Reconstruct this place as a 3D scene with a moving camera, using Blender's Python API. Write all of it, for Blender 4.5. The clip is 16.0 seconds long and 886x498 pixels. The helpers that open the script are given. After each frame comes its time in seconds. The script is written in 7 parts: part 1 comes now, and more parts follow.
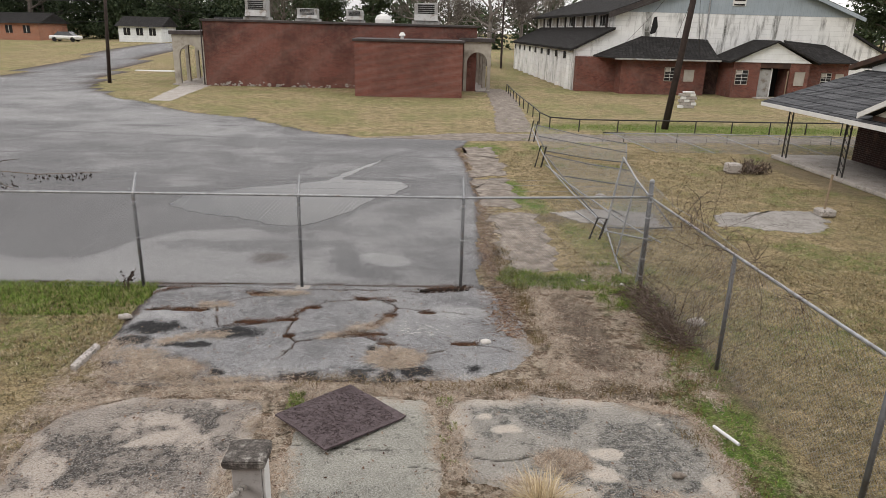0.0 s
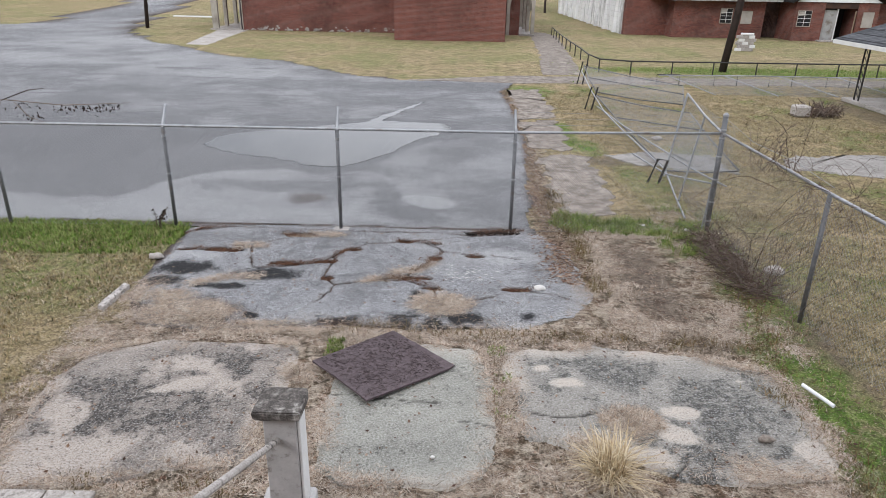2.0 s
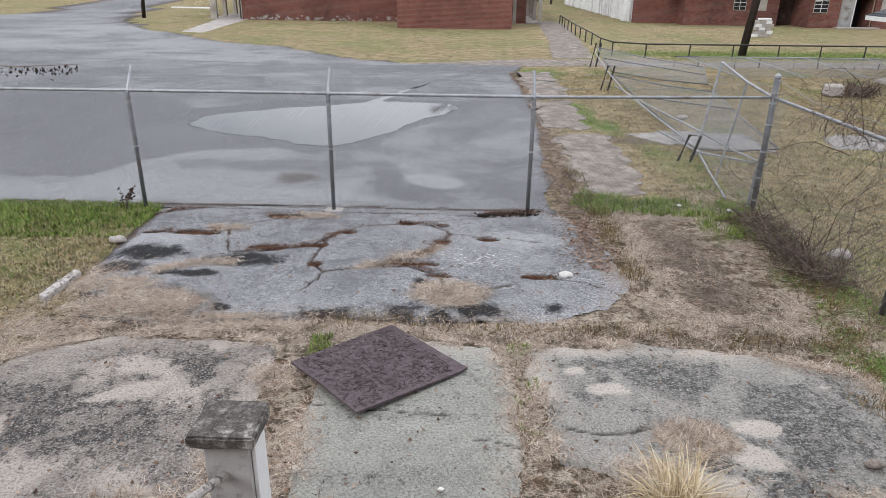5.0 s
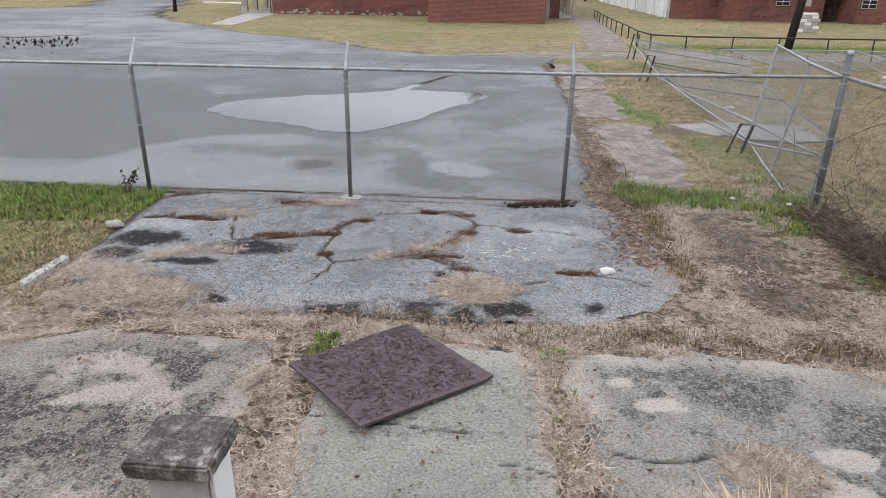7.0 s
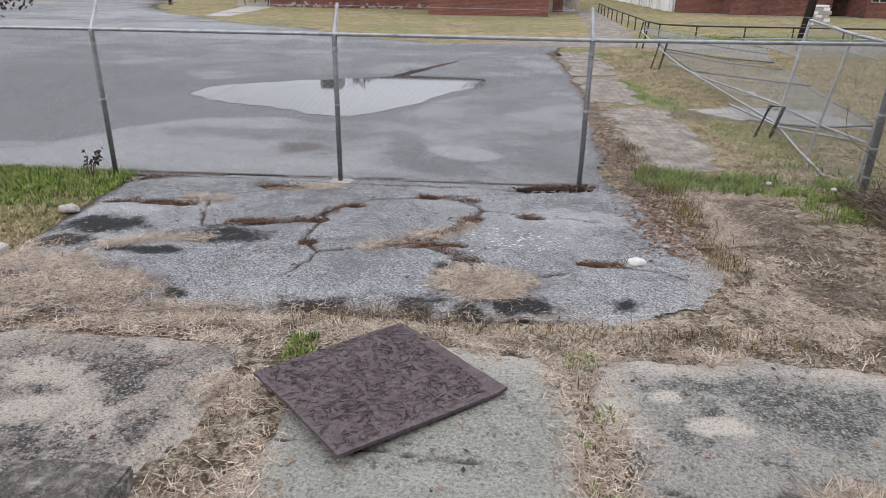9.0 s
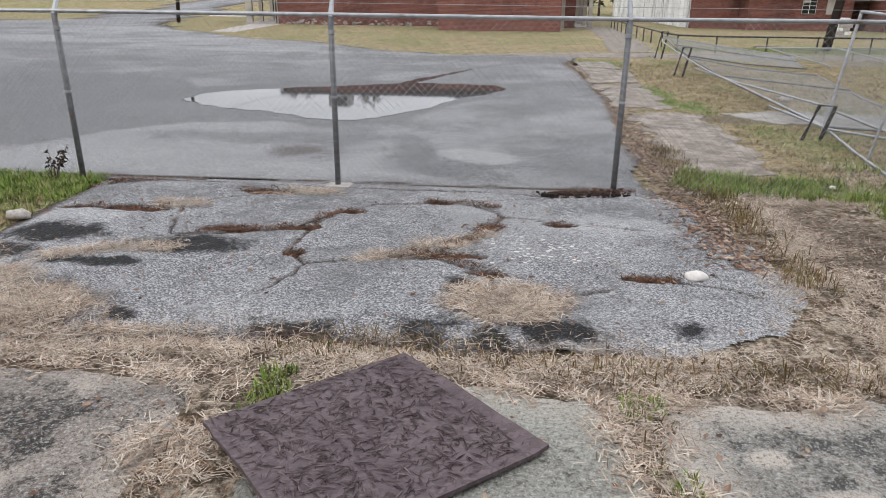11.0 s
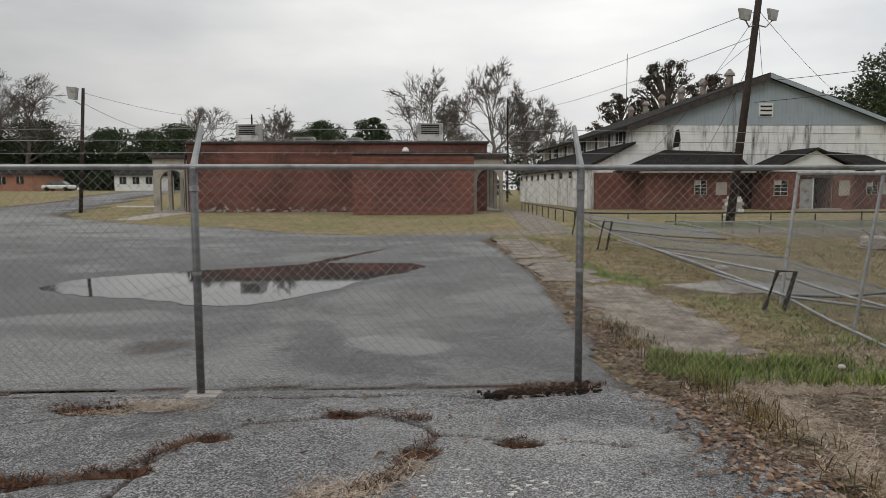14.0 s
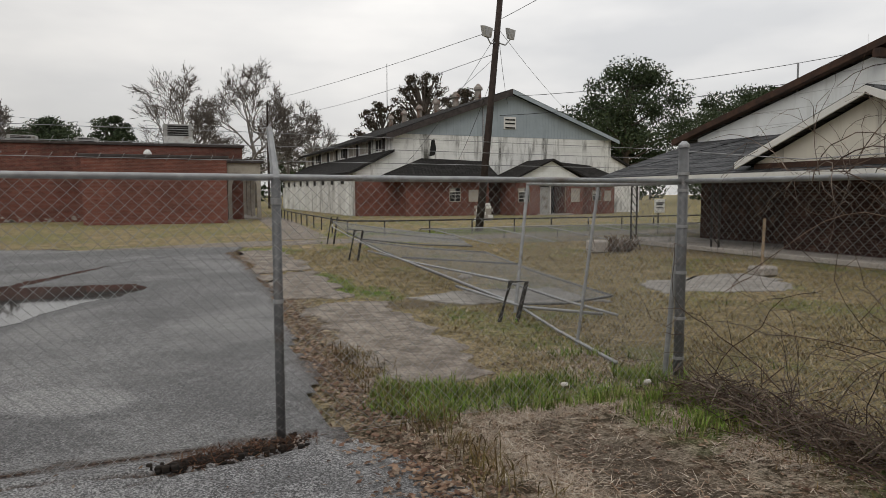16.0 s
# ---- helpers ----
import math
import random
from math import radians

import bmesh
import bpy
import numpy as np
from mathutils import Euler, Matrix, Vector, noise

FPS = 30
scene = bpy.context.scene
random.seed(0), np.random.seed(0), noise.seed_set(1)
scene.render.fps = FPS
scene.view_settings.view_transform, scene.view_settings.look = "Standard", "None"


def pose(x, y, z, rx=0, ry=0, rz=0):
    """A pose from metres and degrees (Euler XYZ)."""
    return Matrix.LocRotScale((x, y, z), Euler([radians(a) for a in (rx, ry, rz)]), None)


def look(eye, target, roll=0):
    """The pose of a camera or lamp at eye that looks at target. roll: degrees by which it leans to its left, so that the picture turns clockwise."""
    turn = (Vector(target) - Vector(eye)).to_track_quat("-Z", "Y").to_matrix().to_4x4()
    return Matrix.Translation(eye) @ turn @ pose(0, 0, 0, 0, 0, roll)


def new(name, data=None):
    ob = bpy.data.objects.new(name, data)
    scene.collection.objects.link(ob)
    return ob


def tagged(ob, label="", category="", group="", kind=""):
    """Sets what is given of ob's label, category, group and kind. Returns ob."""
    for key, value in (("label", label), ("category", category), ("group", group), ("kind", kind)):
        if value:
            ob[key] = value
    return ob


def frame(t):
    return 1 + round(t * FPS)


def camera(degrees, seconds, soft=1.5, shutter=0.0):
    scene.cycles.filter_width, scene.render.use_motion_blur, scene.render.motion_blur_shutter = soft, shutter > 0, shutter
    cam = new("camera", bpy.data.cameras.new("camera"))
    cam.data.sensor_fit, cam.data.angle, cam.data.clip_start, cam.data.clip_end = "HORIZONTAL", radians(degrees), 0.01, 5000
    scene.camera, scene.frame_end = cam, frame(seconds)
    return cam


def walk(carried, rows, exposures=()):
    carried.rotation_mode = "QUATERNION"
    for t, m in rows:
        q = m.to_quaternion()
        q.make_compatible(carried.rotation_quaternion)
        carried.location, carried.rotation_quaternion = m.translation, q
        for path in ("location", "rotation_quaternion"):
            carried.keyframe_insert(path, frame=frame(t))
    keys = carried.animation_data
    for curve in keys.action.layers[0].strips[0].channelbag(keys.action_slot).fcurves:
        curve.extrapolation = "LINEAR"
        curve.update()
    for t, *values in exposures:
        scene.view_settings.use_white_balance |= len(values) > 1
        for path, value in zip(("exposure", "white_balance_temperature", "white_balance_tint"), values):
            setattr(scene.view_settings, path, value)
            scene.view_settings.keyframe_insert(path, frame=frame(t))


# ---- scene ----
# The camera and its walk
cam = camera(66.6, 16.0, 0.6)
PATH = [
    (0, (-0.028, -0.118, 4.609), (0.075, 1.781, 3.988), 1.5),
    (0.5, (-0.064, 0.044, 4.513), (-0.051, 1.912, 3.797), 1.5),
    (1, (-0.195, 0.258, 4.395), (-0.196, 2.114, 3.651), 1.3),
    (1.5, (-0.182, 0.457, 4.26), (-0.187, 2.311, 3.51), 1.0),
    (2, (-0.174, 0.643, 4.116), (-0.179, 2.496, 3.363), 1.0),
    (2.5, (-0.267, 0.909, 3.985), (-0.273, 2.76, 3.228), 1.2),
    (3, (-0.245, 1.11, 3.862), (-0.252, 2.961, 3.104), 0.8),
    (3.2, (-0.19, 1.145, 3.844), (-0.211, 2.998, 3.093), 0.5),
    (5.5, (-0.223, 2.142, 3.227), (-0.242, 3.992, 2.468), 0.8),
    (6, (-0.194, 2.307, 3.151), (-0.277, 4.157, 2.395), 0.9),
    (6.5, (-0.22, 2.514, 3.081), (-0.314, 4.362, 2.324), 1.0),
    (7, (-0.198, 2.713, 2.921), (-0.298, 4.561, 2.163), 0.8),
    (7.5, (-0.176, 2.906, 2.803), (-0.276, 4.755, 2.047), 0.8),
    (8, (-0.214, 3.155, 2.695), (-0.314, 5.004, 1.938), 0.8),
    (8.5, (-0.214, 3.393, 2.568), (-0.316, 5.241, 1.81), 0.8),
    (9, (-0.255, 3.613, 2.425), (-0.356, 5.461, 1.667), 0.9),
    (9.2, (-0.287, 3.713, 2.369), (-0.388, 5.562, 1.614), 1.0),
    (11.3, (-0.369, 4.744, 1.858), (-0.502, 6.623, 1.186), 0.6),
    (11.5, (-0.423, 4.832, 1.802), (-0.554, 6.719, 1.151), 0.6),
    (12, (-0.476, 5.108, 1.688), (-0.612, 7.004, 1.066), 0.4),
    (12.5, (-0.507, 5.378, 1.61), (-0.644, 7.32, 1.152), 0.5),
    (13, (-0.532, 5.752, 1.565), (-0.676, 7.732, 1.321), 0.4),
    (13.5, (-0.507, 6.075, 1.583), (-0.589, 8.064, 1.392), 0.1),
    (14, (-0.363, 6.421, 1.591), (-0.265, 8.41, 1.413), -0.2),
    (14.5, (-0.222, 6.678, 1.622), (0.174, 8.631, 1.452), -0.4),
    (15, (-0.029, 6.858, 1.631), (0.545, 8.767, 1.464), -0.2),
    (15.5, (0.168, 7.01, 1.635), (0.781, 8.907, 1.472), -0.4),
    (16, (0.303, 7.198, 1.643), (1.059, 9.042, 1.481), -0.1),
]
walk(cam, [(t, look(eye, target, roll)) for t, eye, target, roll in PATH],
     [(0, -0.25, 6750, 13), (0.9, 0.04, 6100, 13), (9.0, 0.03, 6150, 13), (11.5, 0.06, 6300, 12), (12.1, 0.04, 6350, 12), (12.5, -0.28, 6400, 11), (13.0, -0.93, 6450, 10), (13.5, -0.8, 6550, 9), (14.0, -0.78, 6650, 9), (16.0, -0.85, 6750, 10)])

# World: overcast sky, brighter towards the zenith, with soft cloud
world = bpy.data.worlds.new("overcast_sky")
scene.world = world
world.use_nodes = True
wn, wl = world.node_tree.nodes, world.node_tree.links
wn.clear()
w_out, w_bg = wn.new("ShaderNodeOutputWorld"), wn.new("ShaderNodeBackground")
w_sky = wn.new("ShaderNodeTexSky")
w_sky.sky_type, w_sky.sun_disc = "NISHITA", False
w_sky.sun_elevation, w_sky.sun_rotation = radians(38), radians(225)
w_skyg = wn.new("ShaderNodeMix")
w_skyg.data_type, w_skyg.blend_type = "RGBA", "MULTIPLY"
w_skyg.inputs[0].default_value = 1.0
w_skyg.inputs[7].default_value = (0.1, 0.1, 0.1, 1)
w_tc, w_sep = wn.new("ShaderNodeTexCoord"), wn.new("ShaderNodeSeparateXYZ")
w_noise = wn.new("ShaderNodeTexNoise")
w_noise.inputs["Scale"].default_value, w_noise.inputs["Detail"].default_value = 2.2, 5.0
w_map = wn.new("ShaderNodeMapping")
w_map.inputs["Scale"].default_value = (1, 1, 3.5)
w_ramp = wn.new("ShaderNodeValToRGB")
w_ramp.color_ramp.elements[0].position, w_ramp.color_ramp.elements[0].color = 0.3, (0.56, 0.575, 0.60, 1)
w_ramp.color_ramp.elements[1].position, w_ramp.color_ramp.elements[1].color = 0.72, (0.89, 0.885, 0.88, 1)
w_zen = wn.new("ShaderNodeMapRange")
w_zen.inputs["From Min"].default_value, w_zen.inputs["From Max"].default_value = 0.0, 1.0
w_zen.inputs["To Min"].default_value, w_zen.inputs["To Max"].default_value = 1.4, 2.75
w_dot = wn.new("ShaderNodeVectorMath")
w_dot.operation = "DOT_PRODUCT"
w_dot.inputs[1].default_value = (0.62, 0.62, 0.48)
w_glow = wn.new("ShaderNodeMapRange")
w_glow.inputs["From Min"].default_value, w_glow.inputs["From Max"].default_value = 0.0, 1.0
w_glow.inputs["To Min"].default_value, w_glow.inputs["To Max"].default_value = 0.6, 1.42
w_both = wn.new("ShaderNodeMath")
w_both.operation = "MULTIPLY"
w_mul = wn.new("ShaderNodeVectorMath")
w_mul.operation = "SCALE"
w_mix = wn.new("ShaderNodeMix")
w_mix.data_type = "RGBA"
w_mix.inputs[0].default_value = 0.92
wl.new(w_tc.outputs["Generated"], w_map.inputs[0])
wl.new(w_map.outputs[0], w_noise.inputs["Vector"])
wl.new(w_noise.outputs[0], w_ramp.inputs[0])
wl.new(w_tc.outputs["Generated"], w_sep.inputs[0])
wl.new(w_sep.outputs[2], w_zen.inputs["Value"])
wl.new(w_ramp.outputs[0], w_mul.inputs[0])
wl.new(w_tc.outputs["Generated"], w_dot.inputs[0])
wl.new(w_dot.outputs["Value"], w_glow.inputs["Value"])
wl.new(w_zen.outputs[0], w_both.inputs[0])
wl.new(w_glow.outputs[0], w_both.inputs[1])
wl.new(w_both.outputs[0], w_mul.inputs["Scale"])
wl.new(w_sky.outputs[0], w_skyg.inputs[6])
wl.new(w_skyg.outputs[2], w_mix.inputs[6])
wl.new(w_mul.outputs[0], w_mix.inputs[7])
wl.new(w_mix.outputs[2], w_bg.inputs[0])
w_bg.inputs[1].default_value = 1.0
wl.new(w_bg.outputs[0], w_out.inputs[0])

sun = new("sun", bpy.data.lights.new("sun", "SUN"))
sun.data.energy, sun.data.angle, sun.data.color = 1.5, radians(28), (1.0, 0.97, 0.93)
sun.matrix_world = look((0, 0, 30), (17, 17, 11))


# ---- materials ----
class Nodes:
    """A small builder of node materials in world-space metres."""

    def __init__(self, name, rough=0.9, metal=0.0, spec=0.3):
        self.m = bpy.data.materials.new(name)
        self.m.use_nodes = True
        self.n, self.l = self.m.node_tree.nodes, self.m.node_tree.links
        self.b = self.n["Principled BSDF"]
        self.b.inputs["Roughness"].default_value = rough
        self.b.inputs["Metallic"].default_value = metal
        self.b.inputs["Specular IOR Level"].default_value = spec
        self.pos = self.n.new("ShaderNodeNewGeometry").outputs["Position"]

    def noise(self, scale, detail=4.0, rough=0.6, vec=None, dist=0.0):
        t = self.n.new("ShaderNodeTexNoise")
        t.inputs["Scale"].default_value, t.inputs["Detail"].default_value = scale, detail
        t.inputs["Roughness"].default_value, t.inputs["Distortion"].default_value = rough, dist
        self.l.new(vec or self.pos, t.inputs["Vector"])
        return t.outputs[0]

    def stretch(self, x, y, z, vec=None):
        t = self.n.new("ShaderNodeMapping")
        t.inputs["Scale"].default_value = (x, y, z)
        self.l.new(vec or self.pos, t.inputs[0])
        return t.outputs[0]

    def ramp(self, fac, lo, hi, a=0.0, b=1.0):
        t = self.n.new("ShaderNodeMapRange")
        t.inputs["From Min"].default_value, t.inputs["From Max"].default_value = lo, hi
        t.inputs["To Min"].default_value, t.inputs["To Max"].default_value = a, b
        self.l.new(fac, t.inputs["Value"])
        return t.outputs[0]

    def math(self, op, a, b):
        t = self.n.new("ShaderNodeMath")
        t.operation = op
        for i, v in enumerate((a, b)):
            if isinstance(v, (int, float)):
                t.inputs[i].default_value = v
            else:
                self.l.new(v, t.inputs[i])
        return t.outputs[0]

    def mix(self, fac, a, b, kind="MIX"):
        t = self.n.new("ShaderNodeMix")
        t.data_type, t.blend_type = "RGBA", kind
        for i, v in ((0, fac), (6, a), (7, b)):
            if isinstance(v, (int, float)):
                t.inputs[i].default_value = v
            elif isinstance(v, tuple):
                t.inputs[i].default_value = (*v, 1)
            else:
                self.l.new(v, t.inputs[i])
        return t.outputs[2]

    def attr(self, name):
        t = self.n.new("ShaderNodeAttribute")
        t.attribute_name = name
        s = self.n.new("ShaderNodeSeparateColor")
        self.l.new(t.outputs["Color"], s.inputs[0])
        return s.outputs[0], s.outputs[1], s.outputs[2]

    def island(self):
        return self.n.new("ShaderNodeNewGeometry").outputs["Random Per Island"]

    def done(self, colour, bump=None, strength=0.3, dist=0.01, rough=None):
        if isinstance(colour, tuple):
            self.b.inputs["Base Color"].default_value = (*colour, 1)
        else:
            self.l.new(colour, self.b.inputs["Base Color"])
        if bump is not None:
            t = self.n.new("ShaderNodeBump")
            t.inputs["Strength"].default_value, t.inputs["Distance"].default_value = strength, dist
            self.l.new(bump, t.inputs["Height"])
            self.l.new(t.outputs[0], self.b.inputs["Normal"])
        if rough is not None:
            self.l.new(rough, self.b.inputs["Roughness"])
        return self.m


def plain(name, a, b, scale=6.0, rough=0.8, metal=0.0, bump=0.2, dist=0.004, fine=60.0, spec=0.3, stain=None, stain_scale=2.0, lo=0.5, hi=0.65):
    """Two tones by noise, a fine grain in relief and, where given, a third tone in stains."""
    k = Nodes(name, rough, metal, spec)
    c = k.mix(k.ramp(k.noise(scale), 0.35, 0.65), a, b)
    g = k.noise(fine, 3.0)
    c = k.mix(k.ramp(g, 0.3, 0.7, 0.0, 0.22), c, tuple(0.55 * v for v in a))
    if stain:
        c = k.mix(k.ramp(k.noise(stain_scale, 8.0, 0.7), lo, hi), c, stain)
    return k.done(c, g, bump, dist)


def brick_material(name, a, b, mortar, grime=(0.05, 0.035, 0.03), grime_amount=0.5, gscale=0.5):
    k = Nodes(name, 0.9, 0, 0.2)
    s = k.n.new("ShaderNodeSeparateXYZ")
    k.l.new(k.pos, s.inputs[0])
    cmb = k.n.new("ShaderNodeCombineXYZ")
    k.l.new(k.math("ADD", s.outputs[0], s.outputs[1]), cmb.inputs[0])
    k.l.new(s.outputs[2], cmb.inputs[1])
    t = k.n.new("ShaderNodeTexBrick")
    t.inputs["Scale"].default_value = 1.0
    t.inputs["Brick Width"].default_value, t.inputs["Row Height"].default_value = 0.215, 0.076
    t.inputs["Mortar Size"].default_value, t.inputs["Mortar Smooth"].default_value = 0.006, 0.2
    t.inputs["Color1"].default_value, t.inputs["Color2"].default_value = (*a, 1), (*b, 1)
    t.inputs["Mortar"].default_value = (*mortar, 1)
    k.l.new(cmb.outputs[0], t.inputs["Vector"])
    c = k.mix(k.ramp(k.noise(gscale, 8.0, 0.65), 0.45, 0.75, 0.0, grime_amount), t.outputs["Color"], grime)
    c = k.mix(k.ramp(k.noise(3.0, 6.0), 0.5, 0.8, 0.0, 0.3), c, (0.34, 0.20, 0.15))
    return k.done(c, t.outputs["Fac"], -0.5, 0.006)


def build_asphalt(name, dark=1.0, chips=(0.42, 0.42, 0.422), damp=0.045, damp_amount=0.92, ragged=0.9):
    """Worn asphalt: pale stone chips in dark binder; attribute 'mask' gives wet, pale and silt."""
    k = Nodes(name, 0.95, 0, 0.04)
    wet, pale, silt = k.attr("mask")
    v = k.n.new("ShaderNodeTexVoronoi")
    v.inputs["Scale"].default_value = 125.0
    k.l.new(k.pos, v.inputs["Vector"])
    sep = k.n.new("ShaderNodeSeparateColor")
    k.l.new(v.outputs["Color"], sep.inputs[0])
    chip = sep.outputs[0]
    grit, mid = k.noise(62.0, 5.0, 0.8), k.noise(6.0, 8.0, 0.75)
    c = k.mix(k.ramp(chip, 0.3, 0.9), (0.085 * dark, 0.086 * dark, 0.088 * dark), chips)
    c = k.mix(k.ramp(k.noise(0.9, 6.0, 0.65), 0.4, 0.7, 0.0, 0.4), c, (0.16 * dark, 0.161 * dark, 0.162 * dark))
    worn = k.noise(0.55, 10.0, 0.72, None, 0.5)
    c = k.mix(k.ramp(worn, 0.525, 0.56, 0.0, 0.4), c, (0.115 * dark, 0.116 * dark, 0.118 * dark))
    c = k.mix(k.ramp(worn, 0.43, 0.40, 0.0, 0.35), c, (0.36, 0.36, 0.362))
    vein = k.math("ABSOLUTE", k.math("SUBTRACT", k.noise(0.8, 8.0, 0.65, None, 0.8), 0.5), 0.0)
    c = k.mix(k.ramp(vein, 0.006, 0.0, 0.0, 0.55), c, (0.05, 0.05, 0.051))
    c = k.mix(k.ramp(grit, 0.5, 0.63, 0.0, 0.8), c, (0.04, 0.04, 0.041))
    c = k.mix(k.ramp(grit, 0.44, 0.33, 0.0, 0.5), c, (0.46, 0.46, 0.465))
    c = k.mix(k.ramp(mid, 0.5, 0.68, 0.0, 0.45), c, (0.075, 0.075, 0.076))
    c = k.mix(k.math("MULTIPLY", pale, k.ramp(grit, 0.34, 0.62, 1.0, 0.1)), c, k.mix(k.ramp(chip, 0.2, 0.8), (0.33, 0.33, 0.328), (0.62, 0.62, 0.615)))
    rag = k.math("ADD", wet, k.math("MULTIPLY", k.math("SUBTRACT", k.noise(14.0, 9.0, 0.82), 0.5), 2.2 * ragged))
    soak = k.math("MULTIPLY", k.ramp(rag, 0.25, 0.8), damp_amount)
    c = k.mix(soak, c, k.mix(k.ramp(chip, 0.72, 1.0), (damp, damp * 1.01, damp * 1.03), (damp * 3.4, damp * 3.4, damp * 3.45)))
    c = k.mix(silt, c, k.mix(k.ramp(k.noise(34.0, 5.0, 0.75), 0.42, 0.58), (0.012, 0.010, 0.009), (0.12, 0.075, 0.052)))
    r = k.math("SUBTRACT", 0.94, k.math("MULTIPLY", wet, 0.16))
    return k.done(c, k.math("ADD", v.outputs["Distance"], grit), 0.9, 0.012, r)


def build_concrete(name, a, b, dark, lo, hi, lichen=(0.09, 0.085, 0.075), scale=1.3):
    """Weathered concrete: two tones, black mould in clusters, worn pale skin and fine aggregate."""
    k = Nodes(name, 0.92, 0, 0.2)
    c = k.mix(k.ramp(k.noise(scale, 7.0, 0.6), 0.38, 0.62), a, b)
    c = k.mix(k.ramp(k.noise(scale * 2.6, 9.0, 0.72, None, 0.4), lo, hi, 0.0, 0.85), c, dark)
    spots = k.math("MULTIPLY", k.ramp(k.noise(scale * 0.9, 4.0), 0.45, 0.6), k.ramp(k.noise(17.0, 4.0, 0.6), 0.52, 0.62))
    c = k.mix(spots, c, lichen)
    g, g2 = k.noise(110.0, 3.0, 0.7), k.noise(34.0, 5.0, 0.75)
    c = k.mix(k.ramp(g2, 0.46, 0.62, 0.0, 0.55), c, tuple(0.6 * v for v in dark))
    c = k.mix(k.ramp(g2, 0.44, 0.34, 0.0, 0.4), c, tuple(min(0.6, 1.35 * v) for v in a))
    c = k.mix(k.ramp(g, 0.35, 0.7, 0.0, 0.35), c, (0.26, 0.24, 0.215))
    return k.done(c, k.math("ADD", g2, k.noise(9.0, 6.0)), 0.7, 0.012)


def yard_concrete(name, a, dark, pale):
    """Concrete of the yard slabs; attribute 'mask' gives mould, pale worn skin and cracks."""
    k = Nodes(name, 0.93, 0, 0.2)
    mould, skin, crack = k.attr("mask")
    g, g2, g3 = k.noise(150.0, 3.0, 0.75), k.noise(46.0, 6.0, 0.85), k.noise(7.0, 8.0, 0.78)
    c = k.mix(k.ramp(g3, 0.35, 0.65), a, tuple(0.72 * v for v in a))
    film = k.math("MULTIPLY", mould, k.ramp(g3, 0.34, 0.6, 0.2, 0.8))
    c = k.mix(film, c, tuple(1.5 * v for v in dark))
    c = k.mix(k.math("MULTIPLY", skin, k.ramp(g3, 0.3, 0.6, 0.5, 1.0)), c, pale)
    spot = k.math("ADD", k.noise(15.0, 9.0, 0.8), k.math("MULTIPLY", mould, 0.17))
    c = k.mix(k.ramp(spot, 0.61, 0.69, 0.0, 0.9), c, tuple(0.5 * v for v in dark))
    c = k.mix(k.ramp(g2, 0.53, 0.6, 0.0, 0.8), c, tuple(0.55 * v for v in dark))
    c = k.mix(k.ramp(g2, 0.48, 0.39, 0.0, 0.75), c, tuple(min(0.62, 1.25 * v) for v in pale))
    c = k.mix(k.ramp(g, 0.45, 0.65, 0.0, 0.5), c, dark)
    c = k.mix(crack, c, (0.02, 0.018, 0.015))
    return k.done(c, k.math("ADD", g2, g3), 1.0, 0.02)


def ground_material():
    """Dead lawn, green weeds, straw litter and bare soil, mixed by attribute 'mask' (green, straw, soil)."""
    k = Nodes("lawn_and_soil", 0.97, 0, 0.1)
    green, straw, soil = k.attr("mask")
    big, mid, clod, fine = k.noise(0.35, 5.0), k.noise(3.0, 6.0, 0.7), k.noise(11.0, 5.0, 0.75), k.noise(48.0, 4.0, 0.8)
    tuft = k.noise(1.7, 6.0, 0.75, None, 0.6)
    c = k.mix(k.ramp(big, 0.38, 0.62), (0.50, 0.385, 0.225), (0.40, 0.325, 0.175))
    c = k.mix(k.ramp(tuft, 0.5, 0.62, 0.0, 0.85), c, (0.20, 0.19, 0.085))
    c = k.mix(k.ramp(tuft, 0.44, 0.34, 0.0, 0.7), c, (0.56, 0.45, 0.30))
    c = k.mix(k.ramp(mid, 0.48, 0.62, 0.0, 0.75), c, (0.17, 0.14, 0.075))
    patchy = k.noise(5.5, 6.0, 0.72)
    c = k.mix(straw, c, k.mix(k.ramp(patchy, 0.42, 0.56), (0.52, 0.44, 0.345), k.mix(k.ramp(mid, 0.42, 0.58), (0.20, 0.13, 0.085), (0.10, 0.082, 0.06))))
    c = k.mix(soil, c, k.mix(k.ramp(mid, 0.4, 0.65), (0.135, 0.105, 0.085), (0.25, 0.205, 0.165)))
    c = k.mix(k.math("MULTIPLY", green, k.ramp(mid, 0.36, 0.52, 0.25, 1.0)), c, k.mix(k.ramp(k.noise(8.0), 0.4, 0.6), (0.085, 0.18, 0.022), (0.19, 0.28, 0.06)))
    c = k.mix(k.ramp(clod, 0.49, 0.62, 0.0, 0.7), c, (0.085, 0.066, 0.042))
    c = k.mix(k.ramp(fine, 0.48, 0.6, 0.0, 0.75), c, (0.06, 0.046, 0.03))
    c = k.mix(k.ramp(fine, 0.43, 0.33, 0.0, 0.65), c, (0.60, 0.52, 0.39))
    return k.done(c, k.math("ADD", fine, clod), 1.0, 0.04)


